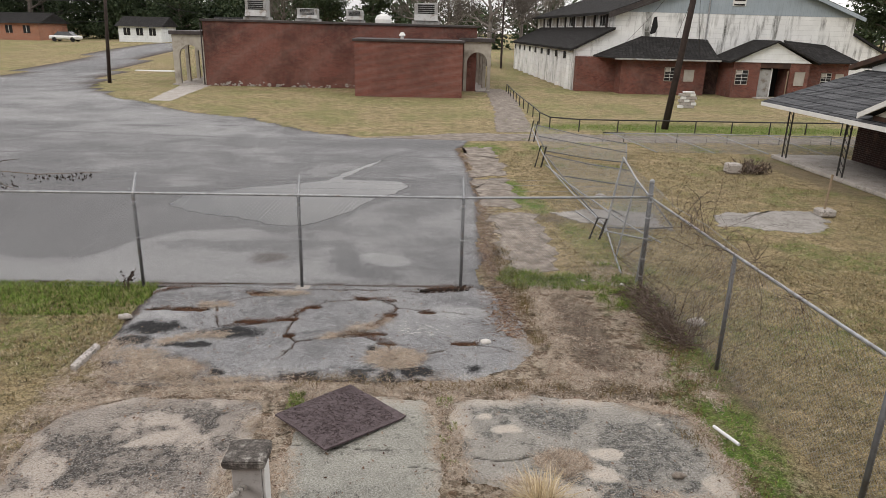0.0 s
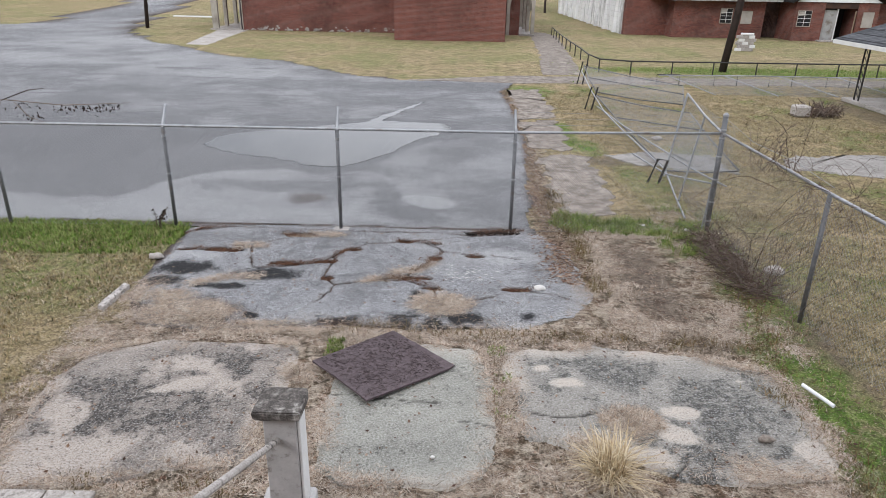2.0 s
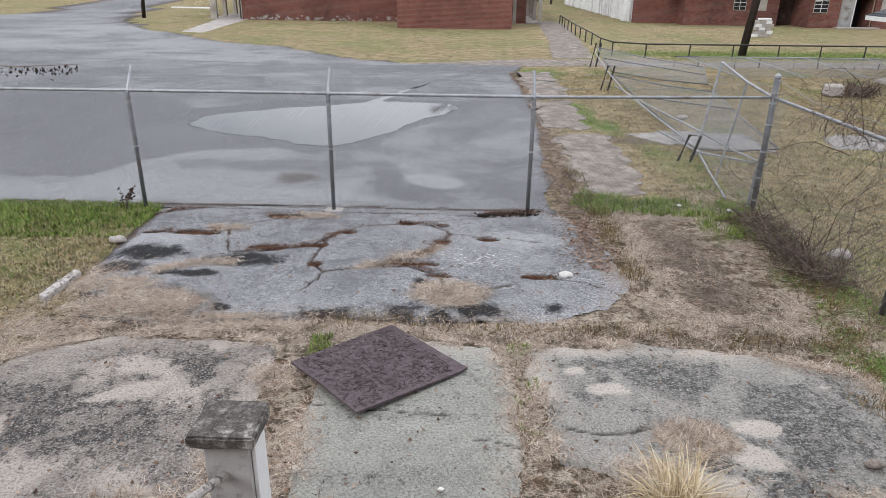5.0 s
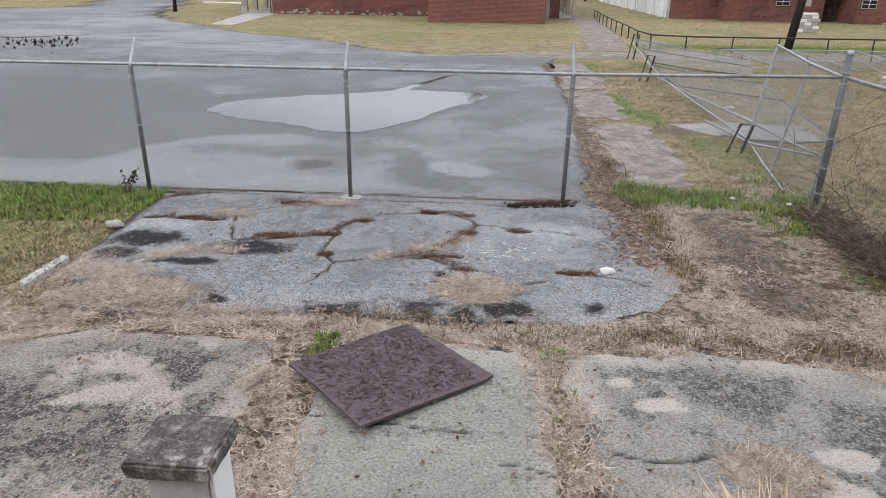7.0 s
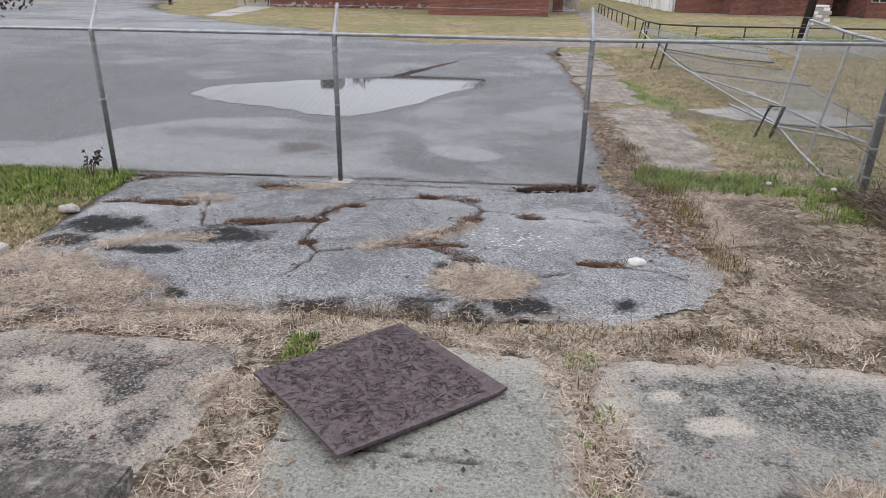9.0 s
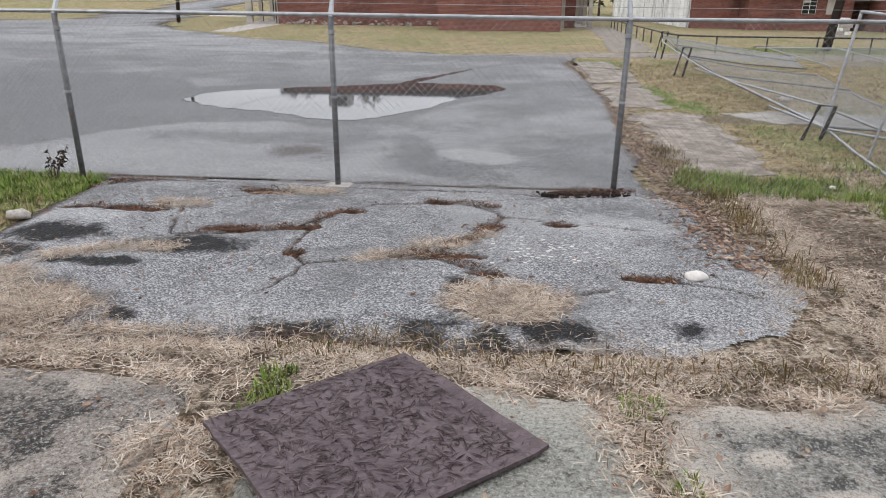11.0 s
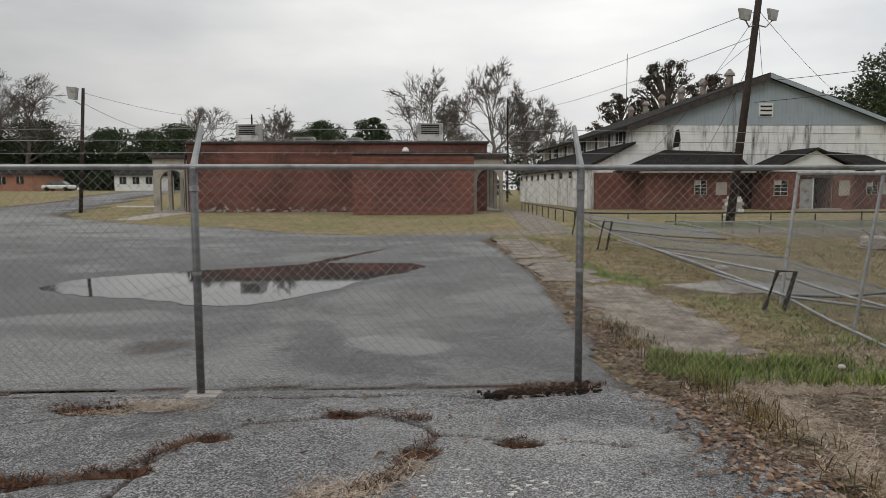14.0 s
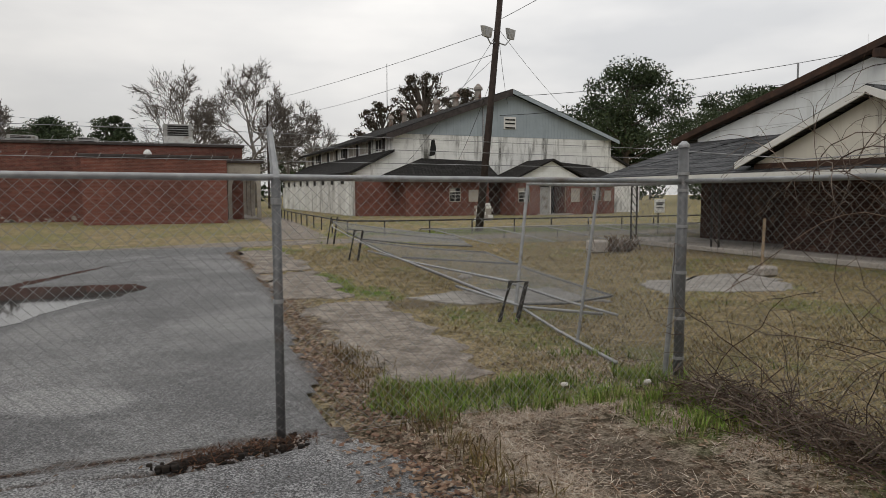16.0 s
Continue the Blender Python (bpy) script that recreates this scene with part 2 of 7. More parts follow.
def island_mix(name, tones, rough=0.9, spec=0.15, shade=0.7):
    """Each loose piece takes one tone from a row of tones."""
    k = Nodes(name, rough, 0, spec)
    r = k.n.new("ShaderNodeValToRGB")
    r.color_ramp.interpolation = "LINEAR"
    e = r.color_ramp.elements
    while len(e) < len(tones):
        e.new(0.5)
    for i, tone in enumerate(tones):
        e[i].position, e[i].color = i / (len(tones) - 1), (*tone, 1)
    k.l.new(k.island(), r.inputs[0])
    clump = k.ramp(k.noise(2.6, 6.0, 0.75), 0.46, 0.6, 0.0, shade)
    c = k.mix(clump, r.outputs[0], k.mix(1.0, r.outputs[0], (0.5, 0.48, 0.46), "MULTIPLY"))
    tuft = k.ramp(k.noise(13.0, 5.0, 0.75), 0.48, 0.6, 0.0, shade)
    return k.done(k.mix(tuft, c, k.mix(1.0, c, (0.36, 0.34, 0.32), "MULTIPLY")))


def water_material():
    k = Nodes("puddle_water", 0.03, 0, 0.5)
    k.b.inputs["IOR"].default_value = 1.33
    c = k.mix(k.ramp(k.noise(1.5, 5.0), 0.4, 0.6), (0.035, 0.036, 0.036), (0.06, 0.06, 0.058))
    return k.done(c, k.noise(3.0, 2.0), 0.02, 0.002)


def flake_board():
    """Strand board: long dark wood flakes lying every way."""
    k = Nodes("strand_board", 0.8, 0, 0.3)
    v = k.n.new("ShaderNodeTexVoronoi")
    v.inputs["Scale"].default_value = 42.0
    warp = k.mix(0.35, k.stretch(1, 1.7, 1), k.noise(7.0, 3.0))
    k.l.new(warp, v.inputs["Vector"])
    sep = k.n.new("ShaderNodeSeparateColor")
    k.l.new(v.outputs["Color"], sep.inputs[0])
    c = k.mix(k.ramp(sep.outputs[0], 0.1, 0.95), (0.072, 0.055, 0.058), (0.118, 0.091, 0.095))
    c = k.mix(k.ramp(k.noise(2.5, 6.0), 0.5, 0.7, 0.0, 0.5), c, (0.05, 0.035, 0.04))
    return k.done(c, sep.outputs[1], 0.5, 0.004)


def shingle_material(name, a, b, row=0.14, moss=None):
    k = Nodes(name, 0.95, 0, 0.05)
    s = k.n.new("ShaderNodeSeparateXYZ")
    k.l.new(k.pos, s.inputs[0])
    cmb = k.n.new("ShaderNodeCombineXYZ")
    k.l.new(k.math("ADD", s.outputs[0], s.outputs[1]), cmb.inputs[0])
    k.l.new(k.math("MULTIPLY", s.outputs[2], 2.0), cmb.inputs[1])
    t = k.n.new("ShaderNodeTexBrick")
    t.inputs["Scale"].default_value = 1.0
    t.inputs["Brick Width"].default_value, t.inputs["Row Height"].default_value = 0.3, row
    t.inputs["Mortar Size"].default_value = 0.02
    t.inputs["Color1"].default_value, t.inputs["Color2"].default_value = (*a, 1), (*b, 1)
    t.inputs["Mortar"].default_value = (*(0.4 * v for v in a), 1)
    k.l.new(cmb.outputs[0], t.inputs["Vector"])
    c = t.outputs["Color"]
    if moss:
        c = k.mix(k.ramp(k.noise(1.2, 7.0), 0.5, 0.7, 0.0, 0.8), c, moss)
    return k.done(c, t.outputs["Fac"], -0.5, 0.01)


def painted_wall(name, base, streak, row=0.2, vertical=False, amount=0.6):
    """Painted siding or block: shallow courses, and dark runs that follow the fall of water."""
    k = Nodes(name, 0.75, 0, 0.25)
    s = k.n.new("ShaderNodeSeparateXYZ")
    k.l.new(k.pos, s.inputs[0])
    w = k.math("ADD", s.outputs[0], s.outputs[1]) if vertical else s.outputs[2]
    line = k.math("FRACT", k.math("DIVIDE", w, row), 0.0)
    edge = k.ramp(line, 0.0, 0.06)
    c = k.mix(k.ramp(k.noise(1.0, 5.0), 0.35, 0.65), base, tuple(0.88 * v for v in base))
    runs = k.math("MULTIPLY", k.ramp(k.noise(1.0, 7.0, 0.7, k.stretch(2.2, 2.2, 0.3)), 0.5, 0.68), k.ramp(k.noise(0.35, 3.0), 0.35, 0.55))
    c = k.mix(k.math("MULTIPLY", runs, amount), c, streak)
    c = k.mix(edge, tuple(0.6 * v for v in base), c)
    return k.done(c, edge, 0.4, 0.01)


M = {}
M["ground"] = ground_material()
M["asphalt"] = build_asphalt("car_park_asphalt", 1.5, (0.46, 0.46, 0.463), 0.125, 0.75, 0.45)
M["apron"] = build_asphalt("apron_asphalt", 1.35, (0.60, 0.60, 0.612), 0.022, 0.95, 1.0)
M["water"] = water_material()
M["slab_mould"] = yard_concrete("mouldy_concrete", (0.43, 0.375, 0.325), (0.07, 0.062, 0.056), (0.64, 0.555, 0.475))
M["slab_grey"] = yard_concrete("grey_green_concrete", (0.44, 0.43, 0.375), (0.16, 0.158, 0.137), (0.62, 0.555, 0.475))
M["slab_patch"] = yard_concrete("patchy_concrete", (0.44, 0.41, 0.36), (0.11, 0.108, 0.096), (0.68, 0.60, 0.51))
M["walk"] = build_concrete("walk_concrete", (0.37, 0.325, 0.275), (0.25, 0.21, 0.175), (0.10, 0.078, 0.062), 0.44, 0.58)
M["pad_concrete"] = build_concrete("grey_pad_concrete", (0.36, 0.34, 0.315), (0.28, 0.265, 0.245), (0.17, 0.155, 0.14), 0.48, 0.64)
M["pale_concrete"] = build_concrete("pale_concrete", (0.52, 0.48, 0.44), (0.40, 0.37, 0.335), (0.25, 0.22, 0.2), 0.55, 0.7)
M["cap"] = build_concrete("lichen_stone", (0.24, 0.215, 0.195), (0.10, 0.086, 0.076), (0.022, 0.019, 0.017), 0.38, 0.5, (0.46, 0.44, 0.40), 7.0)
M["newel"] = plain("painted_concrete", (0.50, 0.485, 0.47), (0.40, 0.39, 0.375), 5, 0.85, stain=(0.16, 0.14, 0.12), stain_scale=7.0, lo=0.55, hi=0.7)
M["white"] = plain("white_paint", (0.78, 0.78, 0.76), (0.70, 0.70, 0.68), 4, 0.6, bump=0.1)
M["stucco"] = plain("beige_stucco", (0.47, 0.435, 0.375), (0.37, 0.34, 0.29), 2, 0.9, stain=(0.17, 0.15, 0.125), stain_scale=0.9, lo=0.52, hi=0.75)
M["galv"] = plain("galvanised_steel", (0.40, 0.41, 0.42), (0.27, 0.28, 0.29), 9, 0.5, 0.55, 0.1, 0.001, 150, 0.5, (0.18, 0.15, 0.13), 5.0, 0.55, 0.75)
M["galv_dark"] = plain("weathered_steel", (0.17, 0.175, 0.18), (0.11, 0.113, 0.118), 9, 0.55, 0.4, 0.1, 0.001, 150, 0.5, (0.13, 0.09, 0.07), 5.0, 0.55, 0.75)
M["wire"] = plain("chain_link_wire", (0.36, 0.365, 0.37), (0.24, 0.245, 0.25), 9, 0.7, 0.1, 0.0, spec=0.2)
M["black_pipe"] = plain("black_painted_pipe", (0.03, 0.03, 0.03), (0.055, 0.05, 0.045), 8, 0.55, 0.2, 0.1)
M["brick"] = brick_material("red_brick", (0.225, 0.08, 0.06), (0.145, 0.052, 0.041), (0.27, 0.20, 0.175), (0.045, 0.028, 0.025), 0.6, 0.25)
# Darker base tone than the wing's brick, with heavier grime patches.
M["brick_grimed"] = brick_material("grimed_red_brick", (0.205, 0.075, 0.057), (0.125, 0.047, 0.038), (0.24, 0.18, 0.155), (0.03, 0.02, 0.018), 0.9, 0.3)
M["brick_old"] = brick_material("old_red_brick", (0.215, 0.078, 0.056), (0.125, 0.045, 0.037), (0.22, 0.17, 0.15), (0.035, 0.025, 0.023), 0.9, 0.35)
# Base colour darkened to carry the shade under the porch and in the recess.
M["brick_shaded"] = brick_material("shade_darkened_brick", (0.05, 0.024, 0.02), (0.03, 0.016, 0.014), (0.13, 0.105, 0.095))
M["coping"] = plain("dark_metal_coping", (0.05, 0.042, 0.042), (0.09, 0.078, 0.075), 3, 0.6, 0.3)
M["membrane"] = plain("roof_membrane", (0.20, 0.19, 0.18), (0.28, 0.27, 0.255), 1, 0.9)
M["ac"] = plain("grey_enamel", (0.44, 0.44, 0.43), (0.36, 0.36, 0.35), 3, 0.5, 0.2, stain=(0.2, 0.17, 0.14), stain_scale=2)
M["vent_rust"] = plain("rusty_white_metal", (0.36, 0.33, 0.30), (0.26, 0.235, 0.21), 3, 0.6, stain=(0.14, 0.07, 0.045), stain_scale=1.6, lo=0.45, hi=0.6)
# Near-black paints the unlit inside of openings; also used for wheels and print.
M["dark"] = plain("opening_shade_and_black", (0.012, 0.012, 0.013), (0.02, 0.019, 0.019), 2, 0.7)
M["white_wall"] = painted_wall("white_block_wall", (0.84, 0.85, 0.84), (0.10, 0.10, 0.088), 0.4, False, 1.0)
M["blue_siding"] = painted_wall("pale_blue_siding", (0.37, 0.43, 0.475), (0.24, 0.27, 0.29), 0.3, True, 0.4)
M["white_siding"] = painted_wall("white_lap_siding", (0.86, 0.89, 0.90), (0.45, 0.46, 0.44), 0.42, False, 0.4)
M["cream_siding"] = painted_wall("cream_gable_board", (0.72, 0.69, 0.62), (0.45, 0.41, 0.35), 2.4, True, 0.5)
M["old_roof"] = shingle_material("weathered_black_shingles", (0.032, 0.031, 0.031), (0.055, 0.053, 0.052), 0.14, (0.022, 0.021, 0.02))
M["shingle"] = shingle_material("charcoal_shingles", (0.06, 0.062, 0.066), (0.125, 0.128, 0.134), 0.30)
M["fascia_rust"] = plain("rotting_brown_fascia", (0.09, 0.05, 0.035), (0.045, 0.03, 0.025), 3, 0.9)
M["pole"] = plain("creosoted_pole", (0.032, 0.024, 0.021), (0.058, 0.042, 0.036), 5, 0.9, bump=0.5)
M["cable"] = plain("black_cable", (0.02, 0.02, 0.02), (0.03, 0.03, 0.03), 5, 0.6)
M["board"] = flake_board()
M["flake"] = island_mix("wood_flakes", [(0.04, 0.03, 0.032), (0.17, 0.135, 0.135), (0.06, 0.045, 0.047), (0.11, 0.085, 0.087)])
M["glass"] = plain("dusty_window_glass", (0.05, 0.055, 0.06), (0.09, 0.095, 0.1), 2, 0.12, 0, 0.02, spec=0.6)
M["plywood"] = plain("grey_plywood", (0.45, 0.42, 0.38), (0.36, 0.33, 0.29), 2, 0.85)
M["tan_wood"] = plain("weathered_wood", (0.33, 0.25, 0.17), (0.24, 0.18, 0.12), 4, 0.9)
M["bark"] = plain("grey_bark", (0.17, 0.145, 0.125), (0.105, 0.088, 0.078), 3, 0.95, bump=0.5)
M["bark_pale"] = plain("pale_bark", (0.30, 0.275, 0.25), (0.20, 0.18, 0.165), 3, 0.95, bump=0.5)
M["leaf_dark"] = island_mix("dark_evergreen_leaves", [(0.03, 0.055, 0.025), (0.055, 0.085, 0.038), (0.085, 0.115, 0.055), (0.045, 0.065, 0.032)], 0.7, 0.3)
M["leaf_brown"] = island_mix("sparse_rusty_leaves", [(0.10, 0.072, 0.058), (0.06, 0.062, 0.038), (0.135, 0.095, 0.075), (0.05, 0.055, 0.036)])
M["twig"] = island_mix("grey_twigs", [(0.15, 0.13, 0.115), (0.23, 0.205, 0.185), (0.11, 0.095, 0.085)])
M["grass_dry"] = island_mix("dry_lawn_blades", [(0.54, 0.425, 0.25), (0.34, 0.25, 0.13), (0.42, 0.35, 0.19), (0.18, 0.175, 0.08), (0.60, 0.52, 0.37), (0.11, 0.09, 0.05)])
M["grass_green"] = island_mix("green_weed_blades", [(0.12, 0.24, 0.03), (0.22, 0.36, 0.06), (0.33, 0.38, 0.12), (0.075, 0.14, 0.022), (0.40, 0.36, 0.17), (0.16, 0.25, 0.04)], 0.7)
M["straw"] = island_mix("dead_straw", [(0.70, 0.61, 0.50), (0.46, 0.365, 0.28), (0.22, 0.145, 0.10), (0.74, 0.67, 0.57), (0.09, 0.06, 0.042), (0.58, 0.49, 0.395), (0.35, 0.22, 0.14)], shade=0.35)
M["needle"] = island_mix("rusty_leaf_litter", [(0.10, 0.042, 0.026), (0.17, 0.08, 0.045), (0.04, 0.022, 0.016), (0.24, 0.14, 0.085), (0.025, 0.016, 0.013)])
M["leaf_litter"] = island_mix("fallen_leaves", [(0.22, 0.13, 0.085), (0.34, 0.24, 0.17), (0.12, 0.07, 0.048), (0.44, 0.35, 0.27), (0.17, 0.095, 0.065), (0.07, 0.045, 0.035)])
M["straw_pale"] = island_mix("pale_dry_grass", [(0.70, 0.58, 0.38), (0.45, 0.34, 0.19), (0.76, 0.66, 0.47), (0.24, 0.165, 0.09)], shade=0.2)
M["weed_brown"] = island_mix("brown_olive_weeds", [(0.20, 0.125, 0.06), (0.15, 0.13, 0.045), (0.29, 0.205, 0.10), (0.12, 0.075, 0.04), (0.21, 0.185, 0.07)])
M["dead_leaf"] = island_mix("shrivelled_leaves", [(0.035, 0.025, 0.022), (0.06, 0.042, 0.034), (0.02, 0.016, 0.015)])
M["brick_far"] = brick_material("orange_brick", (0.42, 0.19, 0.12), (0.36, 0.16, 0.10), (0.4, 0.3, 0.25))
M["bramble"] = island_mix("dead_bramble_stems", [(0.09, 0.06, 0.046), (0.16, 0.115, 0.09), (0.27, 0.225, 0.19), (0.06, 0.042, 0.035)])
M["pebble"] = plain("white_stone", (0.72, 0.70, 0.66), (0.55, 0.53, 0.49), 20, 0.8)
M["pvc"] = plain("white_plastic_pipe", (0.80, 0.81, 0.82), (0.72, 0.73, 0.74), 8, 0.35, bump=0.02)
# Black of the debris also carries the darkness of the hole it lies in.
M["hole_clods"] = plain("black_hole_debris", (0.015, 0.014, 0.013), (0.04, 0.03, 0.024), 12, 0.9, bump=0.6)


# ---- mesh helpers ----
class Geo:
    """Gathers vertices and faces of one mesh."""

    def __init__(self):
        self.v, self.f = [], []

    def box(self, x0, x1, y0, y1, z0, z1):
        n = len(self.v)
        self.v += [(x, y, z) for z in (z0, z1) for x, y in ((x0, y0), (x1, y0), (x1, y1), (x0, y1))]
        self.f += [tuple(n + i for i in q) for q in ((3, 2, 1, 0), (4, 5, 6, 7), (0, 1, 5, 4), (1, 2, 6, 5), (2, 3, 7, 6), (3, 0, 4, 7))]
        return self

    def soft_box(self, x0, x1, y0, y1, z0, z1, b=0.01):
        """A box with chamfered edges."""
        bm = bmesh.new()
        bmesh.ops.create_cube(bm, size=1.0)
        for v in bm.verts:
            v.co = Vector(((x0 + x1) / 2 + v.co.x * (x1 - x0), (y0 + y1) / 2 + v.co.y * (y1 - y0), (z0 + z1) / 2 + v.co.z * (z1 - z0)))
        bmesh.ops.bevel(bm, geom=bm.edges[:], offset=b, segments=1, affect="EDGES")
        bm.verts.ensure_lookup_table()
        n = len(self.v)
        self.v += [tuple(v.co) for v in bm.verts]
        self.f += [tuple(n + v.index for v in f.verts) for f in bm.faces]
        bm.free()
        return self

    def tube(self, pts, r, sides=6, cap=True):
        """A tube along points; r is one radius or one a point."""
        pts = [Vector(p) for p in pts]
        rs = r if isinstance(r, (list, tuple)) else [r] * len(pts)
        n = len(self.v)
        up = Vector((0, 0, 1))
        for i, p in enumerate(pts):
            d = (pts[min(i + 1, len(pts) - 1)] - pts[max(i - 1, 0)]).normalized()
            a = d.cross(up if abs(d.z) < 0.95 else Vector((1, 0, 0))).normalized()
            b = d.cross(a)
            for s in range(sides):
                w = 2 * math.pi * s / sides
                self.v.append(tuple(p + rs[i] * (math.cos(w) * a + math.sin(w) * b)))
        for i in range(len(pts) - 1):
            for s in range(sides):
                q = n + i * sides
                self.f.append((q + s, q + (s + 1) % sides, q + sides + (s + 1) % sides, q + sides + s))
        if cap:
            self.f.append(tuple(n + s for s in range(sides)))
            self.f.append(tuple(n + (len(pts) - 1) * sides + s for s in reversed(range(sides))))
        return self

    def face(self, *pts):
        n = len(self.v)
        self.v += [tuple(p) for p in pts]
        self.f.append(tuple(range(n, n + len(pts))))
        return self

    def prism(self, outline, lift):
        """A flat outline (3D points, in order) swept by the vector lift."""
        n, c = len(self.v), len(outline)
        self.v += [tuple(p) for p in outline] + [tuple(Vector(p) + Vector(lift)) for p in outline]
        self.f += [tuple(range(n + c - 1, n - 1, -1)), tuple(range(n + c, n + 2 * c))]
        self.f += [(n + i, n + (i + 1) % c, n + c + (i + 1) % c, n + c + i) for i in range(c)]
        return self

    def mesh(self, name, material, smooth=False):
        me = bpy.data.meshes.new(name)
        me.from_pydata(self.v, [], self.f)
        me.materials.append(material)
        bm = bmesh.new()
        bm.from_mesh(me)
        bmesh.ops.recalc_face_normals(bm, faces=bm.faces[:])
        bm.to_mesh(me)
        bm.free()
        if smooth:
            me.polygons.foreach_set("use_smooth", [True] * len(me.polygons))
        return me


def part(name, geo, material, parent=None, label="", smooth=False):
    """Links a Geo or a bmesh as one mesh object, under a thing where parent is given."""
    if isinstance(geo, Geo):
        me = geo.mesh(name, material, smooth)
    else:
        me = bpy.data.meshes.new(name)
        geo.to_mesh(me)
        geo.free()
        me.materials.append(material)
    ob = new(name, me)
    if parent:
        ob.parent = parent
        ob.matrix_parent_inverse = Matrix.Translation(parent.location).inverted() if parent.type == "EMPTY" else Matrix()
    return tagged(ob, label)


def thing(name, at, label, category, group="", kind=""):
    """An Empty at a thing's base; parts are built in world metres and hang from it."""
    ob = new(name)
    ob.location = at
    return tagged(ob, label, category, group, kind)


def structure(ob, label, category):
    return tagged(ob, label, category, "", "structure")


# smooth value noise on arrays
def lattice(x, y, seed):
    h = np.sin(x * 127.1 + y * 311.7 + seed * 74.7) * 43758.5453
    return h - np.floor(h)


def vnoise(x, y, seed=0):
    xi, yi = np.floor(x), np.floor(y)
    u, v = x - xi, y - yi
    u, v = u * u * (3 - 2 * u), v * v * (3 - 2 * v)
    a, b = lattice(xi, yi, seed), lattice(xi + 1, yi, seed)
    c, d = lattice(xi, yi + 1, seed), lattice(xi + 1, yi + 1, seed)
    return (a * (1 - u) + b * u) * (1 - v) + (c * (1 - u) + d * u) * v


def fbm(x, y, scale, seed=0, octaves=4):
    s, amp, tot = 0, 0.5, 0
    for o in range(octaves):
        s = s + amp * vnoise(x * scale * 2 ** o, y * scale * 2 ** o, seed + o)
        tot += amp
        amp *= 0.5
    return s / tot


def inside(px, py, poly):
    """Signed distance to a polygon, positive inside."""
    px, py = np.asarray(px, float), np.asarray(py, float)
    d = np.full(px.shape, 1e9)
    ins = np.zeros(px.shape, bool)
    for i in range(len(poly)):
        (ax, ay), (bx, by) = poly[i], poly[(i + 1) % len(poly)]
        ex, ey = bx - ax, by - ay
        t = np.clip(((px - ax) * ex + (py - ay) * ey) / (ex * ex + ey * ey), 0, 1)
        d = np.minimum(d, np.hypot(px - ax - t * ex, py - ay - t * ey))
        cross = (ay > py) != (by > py)
        with np.errstate(divide="ignore", invalid="ignore"):
            xx = ax + (py - ay) * ex / (ey if ey else 1e-9)
        ins ^= cross & (px < xx)
    return np.where(ins, d, -d)


def along(px, py, line):
    """Distance to a polyline."""
    d = np.full(np.shape(px), 1e9)
    for (ax, ay), (bx, by) in zip(line, line[1:]):
        ex, ey = bx - ax, by - ay
        t = np.clip(((px - ax) * ex + (py - ay) * ey) / (ex * ex + ey * ey), 0, 1)
        d = np.minimum(d, np.hypot(px - ax - t * ex, py - ay - t * ey))
    return d


def blob(px, py, cx, cy, rx, ry, seed=0, wob=0.5, turn=0.0, soft=0.5):
    """1 inside a ragged ellipse, 0 outside."""
    c, s = math.cos(radians(turn)), math.sin(radians(turn))
    u, v = (px - cx) * c + (py - cy) * s, -(px - cx) * s + (py - cy) * c
    r = np.hypot(u / rx, v / ry) + wob * (1.5 * (fbm(px, py, min(8.0, max(0.5, 0.9 / min(rx, ry))), seed) - 0.5) + (fbm(px, py, 7.0, seed + 5) - 0.5))
    return np.clip((1 - r) / soft + 0.5, 0, 1)


def sheet(name, xs, ys, height, colour, material, keep=None):
    """A grid sheet with heights and a colour attribute 'mask'; keep drops the faces whose corners all fail."""
    X, Y = np.meshgrid(xs, ys)
    Z = height(X, Y)
    nx, ny = len(xs), len(ys)
    co = np.stack([X, Y, Z], -1).reshape(-1, 3)
    i, j = np.meshgrid(np.arange(nx - 1), np.arange(ny - 1))
    a = (j * nx + i).ravel()
    quads = np.stack([a, a + 1, a + nx + 1, a + nx], -1)
    R, G, B = colour(X, Y)
    if keep is not None:
        k = keep(X, Y).ravel()
        quads = quads[k[quads].sum(1) >= 2]
        used = np.unique(quads)
        remap = np.zeros(len(co), int)
        remap[used] = np.arange(len(used))
        quads, co = remap[quads], co[used]
        R, G, B = (np.broadcast_to(q, X.shape).ravel()[used] for q in (R, G, B))
    me = bpy.data.meshes.new(name)
    me.from_pydata(co.tolist(), [], quads.tolist())
    me.materials.append(material)
    col = np.ones((len(co), 4), np.float32)
    for n, q in enumerate((R, G, B)):
        col[:, n] = np.clip(np.broadcast_to(q, X.shape).ravel() if keep is None else q, 0, 1)
    at = me.attributes.new("mask", "FLOAT_COLOR", "POINT")
    at.data.foreach_set("color", col.ravel())
    me.polygons.foreach_set("use_smooth", [True] * len(me.polygons))
    return new(name, me)


